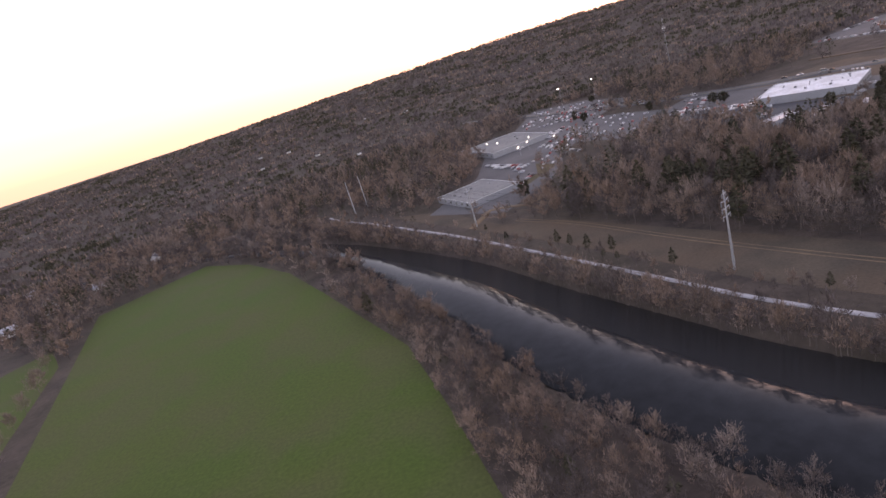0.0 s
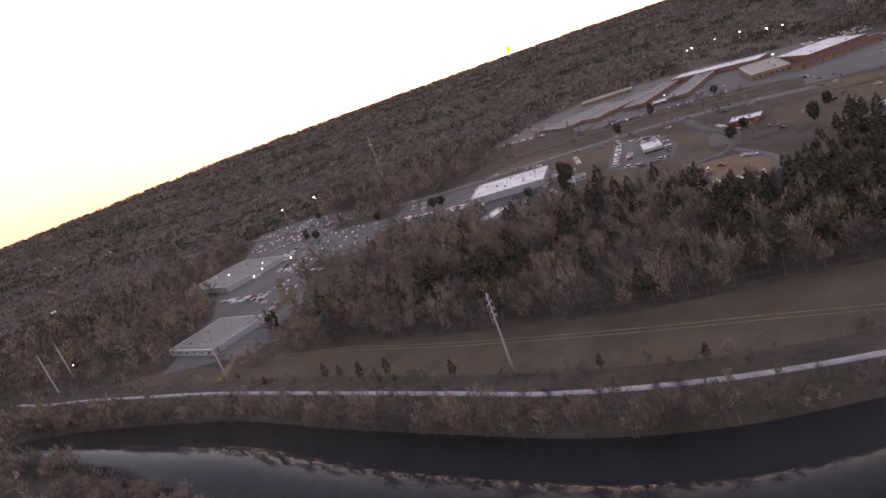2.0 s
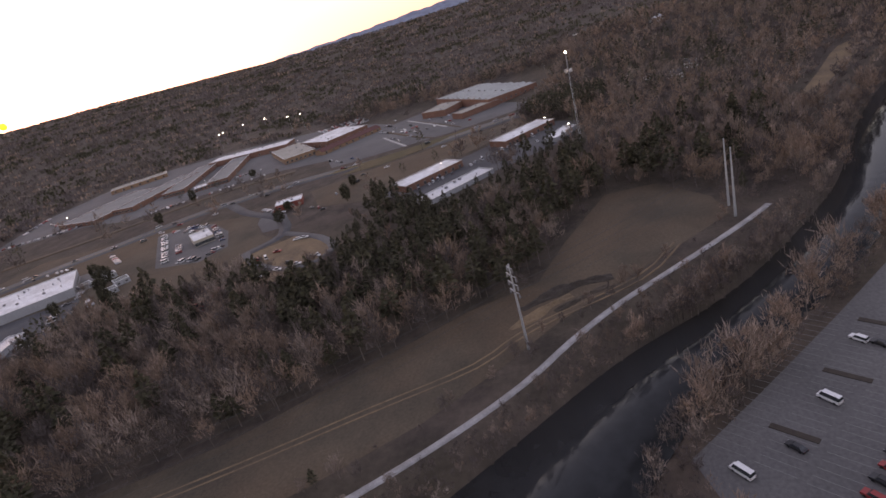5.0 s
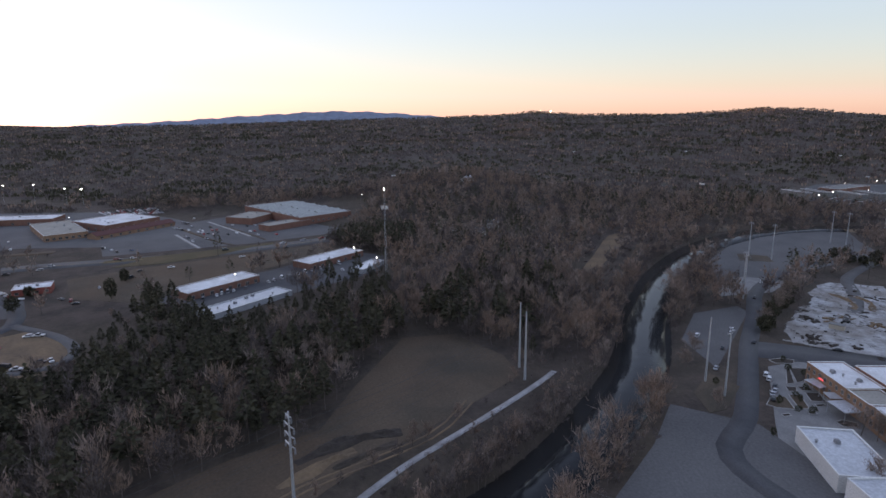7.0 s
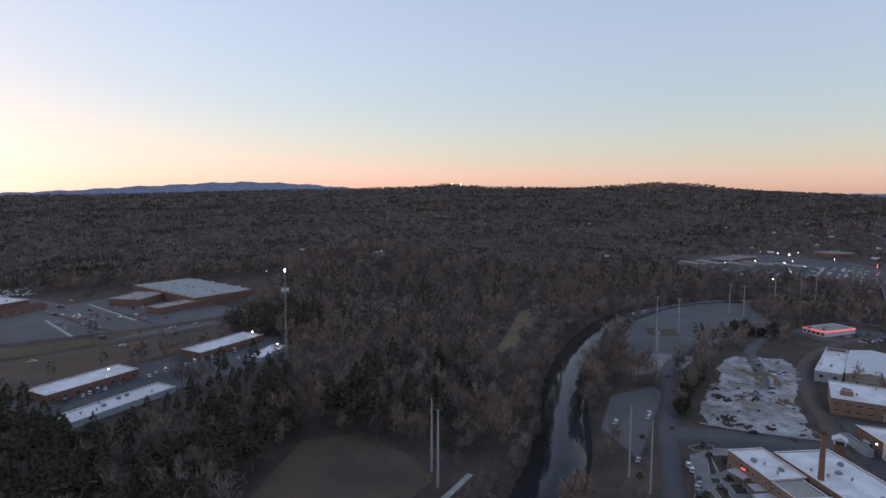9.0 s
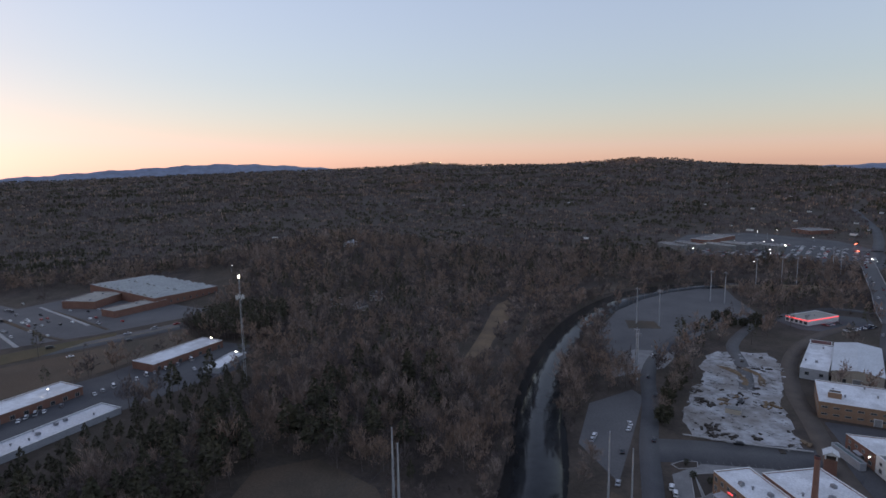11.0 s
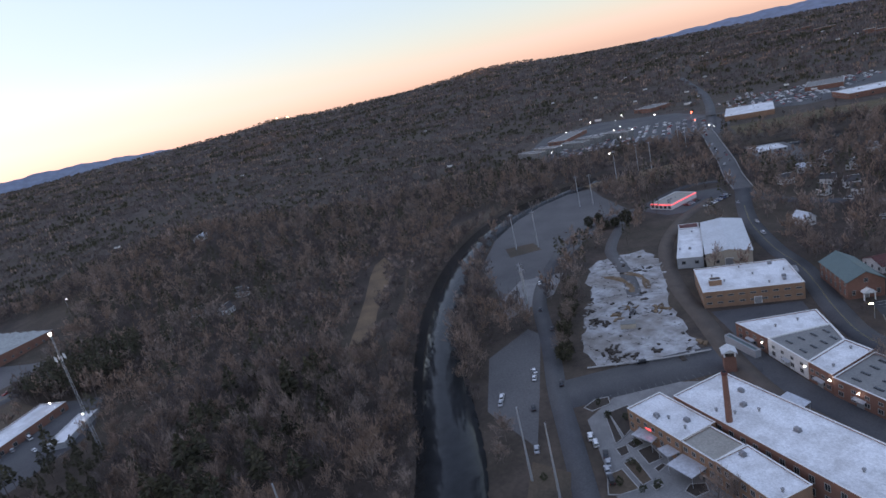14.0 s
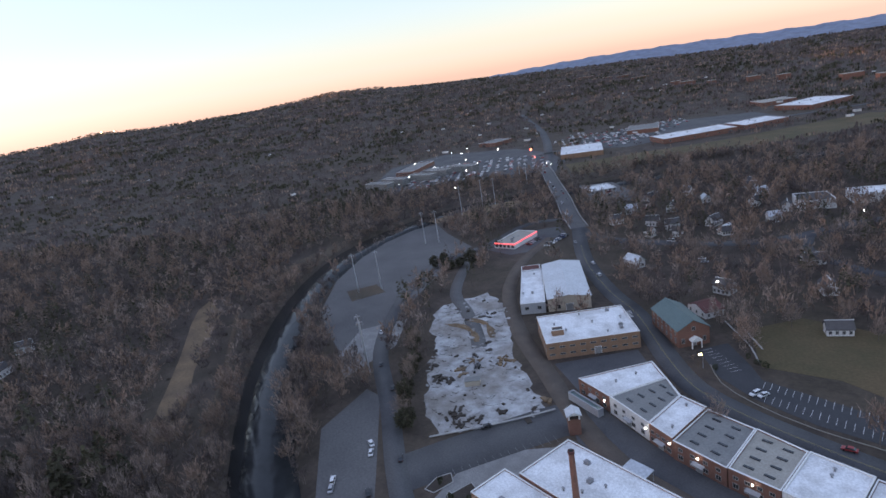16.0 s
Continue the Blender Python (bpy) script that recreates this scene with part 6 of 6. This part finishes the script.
def bare_tree(h, twigs, limbs, width):
    """A leafless tree with a rounded crown: bark triangles and twig triangles as (verts, tris) pairs."""
    bv, bt_, n = [], [], 0
    lean = rng.normal(0, 0.03, 2) * h
    top = np.array([lean[0], lean[1], h * 0.6])
    pieces = [(np.array([0, 0, -0.6]), top, h * 0.013, h * 0.006)]
    tips = []
    for k in range(limbs):
        f = rng.uniform(0.3, 1.0)
        a = np.array([lean[0] * f, lean[1] * f, h * 0.6 * f])
        az, up = k * 2.4 + rng.uniform(-.5, .5), 0.25 + 1.0 * f * rng.uniform(0.6, 1.15)
        ln = h * rng.uniform(0.26, 0.38)
        b = a + ln * np.array([math.cos(az) * math.cos(up), math.sin(az) * math.cos(up), math.sin(up)])
        pieces.append((a, b, h * 0.006, h * 0.002))
        tips.append((a, b))
    for p in pieces:
        v, t = limb(*p)
        bv.append(v), bt_.append(t + n)
        n += len(v)
    i = rng.randint(0, len(tips), twigs)
    A, B = np.array([t[0] for t in tips])[i], np.array([t[1] for t in tips])[i]
    a = A + (B - A) * rng.uniform(0.25, 1.0, (twigs, 1))
    a = a + rng.normal(0, 0.045, (twigs, 3)) * h
    d = 0.5 * (B - A) / np.linalg.norm(B - A, axis=1)[:, None] + rng.normal(0, 0.42, (twigs, 3)) + np.array([0, 0, 0.75])
    b = a + d / np.linalg.norm(d, axis=1)[:, None] * rng.uniform(0.07, 0.16, (twigs, 1)) * h
    return (np.concatenate(bv), np.concatenate(bt_)), sticks(a, b, width * rng.uniform(0.6, 1.4, twigs))


def tufts_at(a, b, half):
    """Flat leaf-like tufts from a to b."""
    n = len(a)
    d = b - a
    side = np.cross(d, np.array([0, 0, 1.0]) + rng.normal(0, .6, (n, 3)))
    side *= (half / (np.linalg.norm(side, axis=1) + 1e-9))[:, None]
    m = (a + b) / 2 + np.array([0, 0, 0.3])
    V = np.stack([a, m - side, b, m + side], 1).reshape(-1, 3)
    k = np.arange(n)[:, None] * 4
    return V, np.concatenate([k + [[0, 1, 2]], k + [[0, 2, 3]]])


def pine_tree(h, tufts, bare=0.35):
    """A pine with a ragged rounded crown on a straight trunk."""
    v, t = limb(np.array([0, 0, -0.6]), np.array([0, 0, h * 0.95]), h * 0.014, h * 0.003)
    u = rng.uniform(0, 1, tufts)
    z = bare + (1 - bare) * u
    r = h * 0.29 * (1.02 - u) ** 0.6 * np.minimum(1, .35 + u * 3) * rng.uniform(0.45, 1.2, tufts) + 0.2
    az = rng.randint(0, 9, tufts) * 0.7 + np.floor(u * 6) * 1.3 + rng.normal(0, .3, tufts)
    a = np.c_[np.zeros(tufts), np.zeros(tufts), z * h]
    b = np.c_[np.cos(az) * r, np.sin(az) * r, z * h + rng.normal(0.02, 0.035, tufts) * h]
    return (v, t), tufts_at(a + (b - a) * rng.uniform(0.2, 0.55, (tufts, 1)), b, h * 0.042)


def round_tree(h, tufts):
    """A dense rounded evergreen, leafy almost to the ground."""
    v, t = limb(np.array([0, 0, -0.6]), np.array([0, 0, h * 0.7]), h * 0.02, h * 0.006)
    d = rng.normal(0, 1, (tufts, 3))
    d /= np.linalg.norm(d, axis=1)[:, None]
    lump = 0.85 + 0.25 * np.sin(d[:, 0] * 5 + 1) * np.sin(d[:, 1] * 6) + rng.normal(0, .06, tufts)
    b = d * np.array([.36, .36, .48]) * h * lump[:, None] + np.array([0, 0, h * .52])
    a = b - d * h * 0.1 + rng.normal(0, .04, (tufts, 3)) * h
    return (v, t), tufts_at(a, b, h * 0.035)


def merged(name, templates, xy, which, scale, turn, label, category, mats):
    """Many trees as one mesh."""
    z = height(xy[:, 0], xy[:, 1])
    VV, TT, SS, n = [], [], [], 0
    c, s = np.cos(turn), np.sin(turn)
    for k, tpl in enumerate(templates):
        idx = np.where(which == k)[0]
        if not len(idx):
            continue
        for slot, (v, t) in enumerate(tpl):
            x = v[None, :, 0] * c[idx, None] - v[None, :, 1] * s[idx, None]
            y = v[None, :, 0] * s[idx, None] + v[None, :, 1] * c[idx, None]
            w = np.stack([x, y, np.repeat(v[None, :, 2], len(idx), 0)], 2) * scale[idx, None, None]
            w += np.c_[xy[idx], z[idx]][:, None, :]
            TT.append((t[None] + (np.arange(len(idx)) * len(v))[:, None, None] + n).reshape(-1, 3))
            VV.append(w.reshape(-1, 3))
            SS.append(np.full(len(idx) * len(t), mats[k][slot]))
            n += len(idx) * len(v)
    me = fill_mesh(name, np.concatenate(VV), np.concatenate(TT), [M_TRUNK, M_TWIG, M_PINE, M_FAR, M_BUSH, M_RUST, M_DIM], np.concatenate(SS))
    return tagged(new(name, me), label, category, kind="stuff")


def free(x, y, margin=0.0):
    """True where a tree may stand."""
    ok = np.ones(x.shape, bool)
    for poly in CLEAR:
        px, py = [p[0] for p in poly], [p[1] for p in poly]
        near = (x > min(px) - 1) & (x < max(px) + 1) & (y > min(py) - 1) & (y < max(py) + 1)
        if near.any():
            ok[near] &= ~in_polygon(x[near], y[near], poly)
    d, k = line_distance(x, y, RIVER_LINE)
    ok &= d > RIVER_LINE[k, 2] / 2 + 2.5
    for line, half in ROADS:
        lo, hi = line[:, :2].min(0) - half, line[:, :2].max(0) + half
        near = (x > lo[0]) & (x < hi[0]) & (y > lo[1]) & (y < hi[1]) & ok
        if near.any():
            d, _ = line_distance(x[near], y[near], line)
            ok[near] = d > half
    return ok


def scatter(x0, x1, y0, y1, step):
    gx_, gy_ = np.meshgrid(np.arange(x0, x1, step), np.arange(y0, y1, step))
    return (gx_ + rng.uniform(-.45, .45, gx_.shape) * step).ravel(), (gy_ + rng.uniform(-.45, .45, gy_.shape) * step).ravel()


BANK_T = [bare_tree(h, 190, 9, 0.24) for h in (11, 12, 13, 10)] + [pine_tree(h, 60) for h in (12, 11)] + [bare_tree(8, 120, 8, 0.2)]
NEAR_T = [bare_tree(h, 310, 13, 0.27) for h in (15, 17, 19, 14)] + [pine_tree(h, 150) for h in (18, 15)] + [bare_tree(7, 130, 7, 0.24)]
MID_T = [bare_tree(h, 112, 7, 0.62) for h in (15, 17, 19, 14)] + [pine_tree(h, 45) for h in (18, 15)] + [bare_tree(8, 54, 4, 0.5)]
SLOT = [(0, 1), (0, 6), (0, 1), (0, 5)] + [(0, 2)] * 2 + [(0, 6)]
CLEAR.append([(180, -226), (243, -231), (295, -237), (308, -250), (300, -253), (270, -255), (243, -246), (180, -239)])
CLEAR.append([(300, -226), (322, -238), (340, -252), (330, -266), (316, -262), (300, -240)])
CLEAR.append([(400, -205), (440, -235), (475, -265), (500, -320), (480, -330), (450, -290), (425, -245), (405, -225)])
CLEAR.append([(290, -40), (345, -47), (400, -87), (430, -110), (436, -140), (380, -110), (330, -95), (290, -75)])
CLEAR.append([(420, 160), (468, 118), (480, 132), (432, 172)])
PINES = [[(345, 195), (395, 235), (440, 262), (472, 258), (470, 218), (440, 182), (425, 165), (470, 122), (508, 108), (525, 68), (441, 66), (420, 92), (385, 135), (335, 145)], [(372, -128), (400, -134), (398, -146), (380, -140)]]


SHORE = [(48, 180), (60, 120), (82, 50), (100, -40), (150, 0), (205, 46), (155, 95), (105, 180), (60, 280), (20, 350), (-13, 336), (16, 274)]
LOW = [[(420, 165), (455, 130), (500, 105), (535, 70), (520, 35), (475, 65), (425, 100), (385, 140)], [(290, 540), (375, 392), (338, 370), (262, 505)], [(340, 235), (400, 218), (445, 262), (475, 255), (440, 215), (405, 180), (335, 195)],
       [(180, 480), (300, 545), (265, 500), (215, 440), (185, 440)], [(60, 440), (110, 385), (165, 435), (200, 500), (235, 470), (180, 390), (115, 355), (60, 400)]]


def town(x, y):
    """How thin the trees stand, 0 to 1, in the built-up parts."""
    t = np.ones(x.shape)
    t = np.where(in_polygon(x, y, [(150, -60), (300, -75), (440, -150), (520, -300), (500, -390), (400, -300), (330, -235), (150, -190)]), 0.10, t)
    t = np.where(in_polygon(x, y, [(180, -232), (330, -250), (400, -300), (500, -400), (500, -560), (150, -560)]), 1.0, t)
    t = np.where(in_polygon(x, y, [(400, -300), (500, -395), (470, -380), (410, -384), (365, -400), (330, -380), (300, -330), (330, -290)]), 0.6, t)
    t = np.where(in_polygon(x, y, [(300, 520), (360, 215), (480, 215), (650, 120), (850, 95), (850, 420), (780, 740), (650, 740), (560, 700), (480, 620)]), 0.05, t)
    t = np.where(in_polygon(x, y, [(640, -560), (720, -640), (1050, -500), (1060, -760), (800, -1000), (560, -1200), (500, -1000)]), 0.2, t)
    return t


def plant(name, x, y, templates, label, low=0.85, high=1.2, thin=True):
    ok = free(x, y)
    x, y = x[ok], y[ok]
    if thin:
        keep = rng.uniform(size=x.shape) < town(x, y)
        x, y = x[keep], y[keep]
    patch = wave(x, y, 160, 12)
    pin = rng.uniform(size=x.shape) < np.clip(0.15 + 0.26 * patch, 0.03, 0.6)
    for poly in PINES:
        pin |= in_polygon(x, y, poly) & (rng.uniform(size=x.shape) < 0.85)
    pin |= in_polygon(x, y, [(300, 250), (345, 195), (335, 145), (385, 135), (420, 92), (441, 66), (400, 60), (340, 85), (300, 100), (270, 170)]) & (rng.uniform(size=x.shape) < 0.5)
    rdist, _ = line_distance(x, y, RIVER_LINE)
    shrub = (rng.uniform(size=x.shape) < 0.16) | ((rdist < 36) & (rng.uniform(size=x.shape) < 0.5))
    which = np.where(pin & (rdist > 45), rng.randint(4, 6, x.shape), np.where(shrub, 6, rng.randint(0, 4, x.shape)))
    size = rng.uniform(low, high, x.shape)
    by_path, _ = line_distance(x, y, smooth(PATH_LINE, 20))
    size = np.where(by_path < 20, size * 0.42, size)
    size = np.where(in_polygon(x, y, PINES[0]), size * 0.82, size)
    size = np.where(in_polygon(x, y, SHORE), size * 0.62, size)
    for poly in LOW:
        size = np.where(in_polygon(x, y, poly), size * 0.6, size)
    return merged(name, templates, np.c_[x, y], which, size, rng.uniform(0, math.tau, x.shape), label, "trees", SLOT)


x, y = scatter(-150, 526, -292, 376, 7.4)
dist = np.hypot(x - 190, y - 40)
sel = dist < 330
plant("near_woods", x[sel], y[sel], NEAR_T, "bare winter woods of grey-brown trees with some dark pines", 0.75, 1.35)
# low brush on the shore below the field
x, y = scatter(-20, 215, -40, 360, 4.2)
sel = in_polygon(x, y, SHORE)
plant("shore_brush", x[sel], y[sel], [bare_tree(h, 110, 8, 0.22) for h in (10, 11, 9, 12)] + [pine_tree(10, 40), pine_tree(9, 40), bare_tree(7, 60, 5, 0.26)], "tangled brown brush between the field and the river", 0.8, 1.3, thin=False)
x, y = scatter(-620, 1150, -820, 950, 9.3)
dist = np.hypot(x - 190, y - 40)
bearing = np.degrees(np.arctan2(y - 40, x - 190))
sel = (dist >= 330) & (dist < 800) & (bearing > -88) & (bearing < 140)
plant("mid_woods", x[sel], y[sel], MID_T, "bare brown woodland with scattered pines", 0.72, 1.38)
# a dark stand of tall pines by the highway
x, y = scatter(590, 690, 40, 130, 5.5)
sel = in_polygon(x, y, [(612, 112), (640, 128), (660, 110), (685, 80), (660, 48), (605, 55), (592, 75)])
PINES.append([(590, 50), (680, 50), (680, 130), (590, 130)])
plant("pine_stand", x[sel], y[sel], MID_T, "dense stand of tall dark pines", 0.9, 1.15, thin=False)
# brush and small trees along both banks
k = np.repeat(np.arange(4, len(RIVER_LINE) - 4), 10)
tt = np.gradient(RIVER_LINE[:, :2], axis=0)
tt /= np.linalg.norm(tt, axis=1)[:, None]
e = rng.choice((-1, 1), len(k))
off = (RIVER_LINE[k, 2] / 2 + rng.uniform(2.6, 15, len(k))) * e
x = RIVER_LINE[k, 0] - tt[k, 1] * off + rng.uniform(-4, 4, len(k))
y = RIVER_LINE[k, 1] + tt[k, 0] * off + rng.uniform(-4, 4, len(k))
sel = np.hypot(x - 190, y - 40) < 680
x, y = x[sel], y[sel]
plant("bank_woods", x, y, BANK_T, "tangled brown brush and small trees on the river banks", 0.6, 1.2, thin=False)
# low brush between the path and the water
pl = smooth(PATH_LINE, 4)
k = np.repeat(np.arange(len(pl)), 14)
tp = np.gradient(pl[:, :2], axis=0)
tp /= np.linalg.norm(tp, axis=1)[:, None]
off = rng.uniform(4.5, 30, len(k))
x, y = pl[k, 0] + tp[k, 1] * off + rng.uniform(-2, 2, len(k)), pl[k, 1] - tp[k, 0] * off + rng.uniform(-2, 2, len(k))
plant("path_brush", x, y, [bare_tree(h, 60, 5, 0.3) for h in (11, 12, 9, 10)] + [pine_tree(11, 40), pine_tree(10, 40), bare_tree(7, 60, 5, 0.24)], "dark brown brush on the bank below the path", 0.8, 1.35, thin=False)
# far woods: broader clumps, sparser with distance
CLUMP_T = []
for k in range(8):
    n = 6
    base = np.c_[rng.normal(0, 3.6, (n, 2)), rng.uniform(0, 1.5, n)]
    tip = base + np.c_[rng.normal(0, .7, (n, 2)), rng.uniform(3.2, 6.5, n)]
    CLUMP_T.append([tufts_at(base, tip, rng.uniform(.9, 1.9, n))])
az, rr = rng.uniform(radians(-105), radians(140), 60000), 790 + 3600 * rng.uniform(0, 1, 60000) ** 1.35
x, y = 190 + rr * np.cos(az), 40 + rr * np.sin(az)
ok = free(x, y) & ((town(x, y) > 0.5) | (rng.uniform(size=x.shape) < 0.2))
x, y, rr = x[ok], y[ok], rr[ok]
pinc = rng.uniform(size=x.shape) < np.clip(0.12 + 1.1 * wave(x, y, 330, 21), 0.05, 0.75)
merged("far_woods", CLUMP_T, np.c_[x, y], np.where(pinc, rng.randint(6, 8, x.shape), rng.randint(0, 6, x.shape)), np.clip(rr / 1300, 0.9, 1.9) * rng.uniform(.8, 1.2, x.shape), rng.uniform(0, math.tau, x.shape),
       "distant bare woods over rolling hills", "woods", [(3,), (3,), (6,), (3,), (5,), (6,)] + [(2,)] * 2)

# trees that stand by themselves
def tree_model(name, tpl, label, crown):
    t_ = thing(name, 0, 0, -80, 0, label, "tree", "single trees")
    for nm, (v, f), m_ in (("trunk", tpl[0], M_TRUNK), ("crown", tpl[1], crown)):
        part(nm, fill_mesh(nm, v, f, [m_]), None, t_)
    return t_


MODELS = [[tree_model("bare_tree", bare_tree(h, 520, 14, 0.17), "leafless tree with a broad crown of grey-brown twigs", M_TWIG), h, False] for h in (14, 11, 16)]
MODELS += [[tree_model("evergreen_tree", round_tree(h, 520), "dense dark evergreen with a rounded crown", M_PINE), h, False] for h in (10, 12)]
MODELS += [[tree_model("shrub", round_tree(3.6, 160), "small rounded evergreen shrub", M_BUSH), 4.5, False]]
SINGLE = [(k, -206 + 7.2 * i + rng.uniform(-2, 2), 388 - 19 * i + rng.uniform(-4, 4)) for i, k in enumerate((0, 1, 2, 1, 0, 2, 1, 0, 1, 2))]
SINGLE += [(3, 545, -280), (4, 537, -283), (3, 530, -282), (4, 521, -296), (3, 527, -290), (0, 512, -300), (1, 505, -290)]
SINGLE += [((3, 0, 4, 1)[i % 4], 394 + 5.0 * i + rng.uniform(-2, 2), -130 - 4.8 * i + rng.uniform(-2, 2)) for i in range(13)]
SINGLE += [(2, 311, -271), (0, 301, -290), (2, 382, -361), (0, 323, -430), (1, 457, -359), (4, 392, 395), (3, 378, 388), (4, 360, 368), (3, 352, 360), (4, 404, 416), (0, 372, 395), (4, 522, 452), (3, 340, 520), (4, 335, 528), (3, 300, 585)]
SINGLE += [(5, 338, -252), (5, 342, -256), (5, 345, -258), (5, 334, -249), (5, 312, -236), (2, 372, -286), (1, 385, -300), (0, 396, -312), (2, 408, -322), (5, 300, -249), (5, 296, -247), (5, 305, -252),
           (1, 352, -68), (0, 362, -76), (2, 430, -100), (1, 312, -62), (5, 334, -73), (5, 345, -112), (5, 308, -92), (5, 292, -72), (5, 320, -99), (1, 286, -106), (2, 290, -103),
           (0, 350, -300), (2, 338, -312), (0, 322, -320), (1, 330, -335), (2, 312, -345), (0, 296, -322), (2, 282, -300), (1, 268, -292), (0, 360, -325), (2, 372, -340), (0, 345, -350), (1, 385, -345), (0, 340, -372), (2, 360, -378),
           (4, 480, 245), (3, 520, 255), (4, 455, 290), (3, 488, 300), (0, 560, 380), (4, 580, 455), (3, 640, 420), (4, 350, 400), (3, 250, 640), (4, 246, 660), (3, 300, 760), (4, 130, 410), (0, 160, 480), (1, 260, -84), (1, 236, -86)]
SHRUBS = [(sum(p[0] for p in q) / len(q) + dx, sum(p[1] for p in q) / len(q) + dy) for q in BEDS[::2] for dx, dy in ((-.9, .4),)]
SINGLE += [(5, x, y) for x, y in SHRUBS]
for k, x, y in SINGLE:
    m_ = pose(x, y, ground_z(x, y), 0, 0, rng.uniform(0, 360)) @ Matrix.Diagonal((*rng.uniform((.8, .8, .75), (1.25, 1.25, 1.15)), 1))
    if MODELS[k][2]:
        copy_thing(MODELS[k][0], m_)
    else:
        MODELS[k][0].matrix_basis, MODELS[k][2] = m_, True

# far ridges, their blue distance haze put into the colour, and the setting sun
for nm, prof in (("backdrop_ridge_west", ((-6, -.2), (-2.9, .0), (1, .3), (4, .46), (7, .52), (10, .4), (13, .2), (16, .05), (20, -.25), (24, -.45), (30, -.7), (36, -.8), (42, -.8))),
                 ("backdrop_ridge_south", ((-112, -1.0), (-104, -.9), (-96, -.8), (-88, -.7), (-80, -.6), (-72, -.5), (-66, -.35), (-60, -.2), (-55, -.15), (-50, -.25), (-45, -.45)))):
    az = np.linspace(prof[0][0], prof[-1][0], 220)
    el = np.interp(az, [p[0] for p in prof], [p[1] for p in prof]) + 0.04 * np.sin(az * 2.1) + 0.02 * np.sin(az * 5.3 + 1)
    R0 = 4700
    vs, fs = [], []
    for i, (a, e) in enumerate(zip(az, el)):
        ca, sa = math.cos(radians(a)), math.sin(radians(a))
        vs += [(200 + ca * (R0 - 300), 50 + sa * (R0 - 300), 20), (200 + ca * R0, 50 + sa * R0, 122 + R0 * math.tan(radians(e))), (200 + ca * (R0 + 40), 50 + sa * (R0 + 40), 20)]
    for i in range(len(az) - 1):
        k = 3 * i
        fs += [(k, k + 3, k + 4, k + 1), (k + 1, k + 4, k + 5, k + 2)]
    tagged(part(nm, Shape().add(vs, fs), M_RIDGE), "mountain ridge on the horizon, blue haze put into its colour", "mountains", kind="structure")
bm = bmesh.new()
bmesh.ops.create_uvsphere(bm, u_segments=32, v_segments=16, radius=23)
sun_me = bpy.data.meshes.new("sun_disc")
bm.to_mesh(sun_me), bm.free()
sun_me.materials.append(M_SUNDISC)
sd = tagged(new("backdrop_sun", sun_me), "setting sun on the wooded horizon", "sun", kind="structure")
sd.location = (200 + 4660 * math.cos(SUN_AZ), 50 + 4660 * math.sin(SUN_AZ), 122 + 4660 * math.tan(radians(0.2)))

# lit houses on the far ridge
for i in range(9):
    a = radians(-11.5 - .32 * i)
    x, y = 200 + 4150 * math.cos(a), 50 + 4150 * math.sin(a)
    ob = part("ridge_light", Shape().box(0, 0, 0, 5, 5, 3), M_WARMLAMP if i in (4, 7) else M_TRIM)
    ob.matrix_basis = pose(x, y, ground_z(x, y) + 14)
    tagged(ob, "tiny lit building on the distant ridge", "building", "ridge buildings")
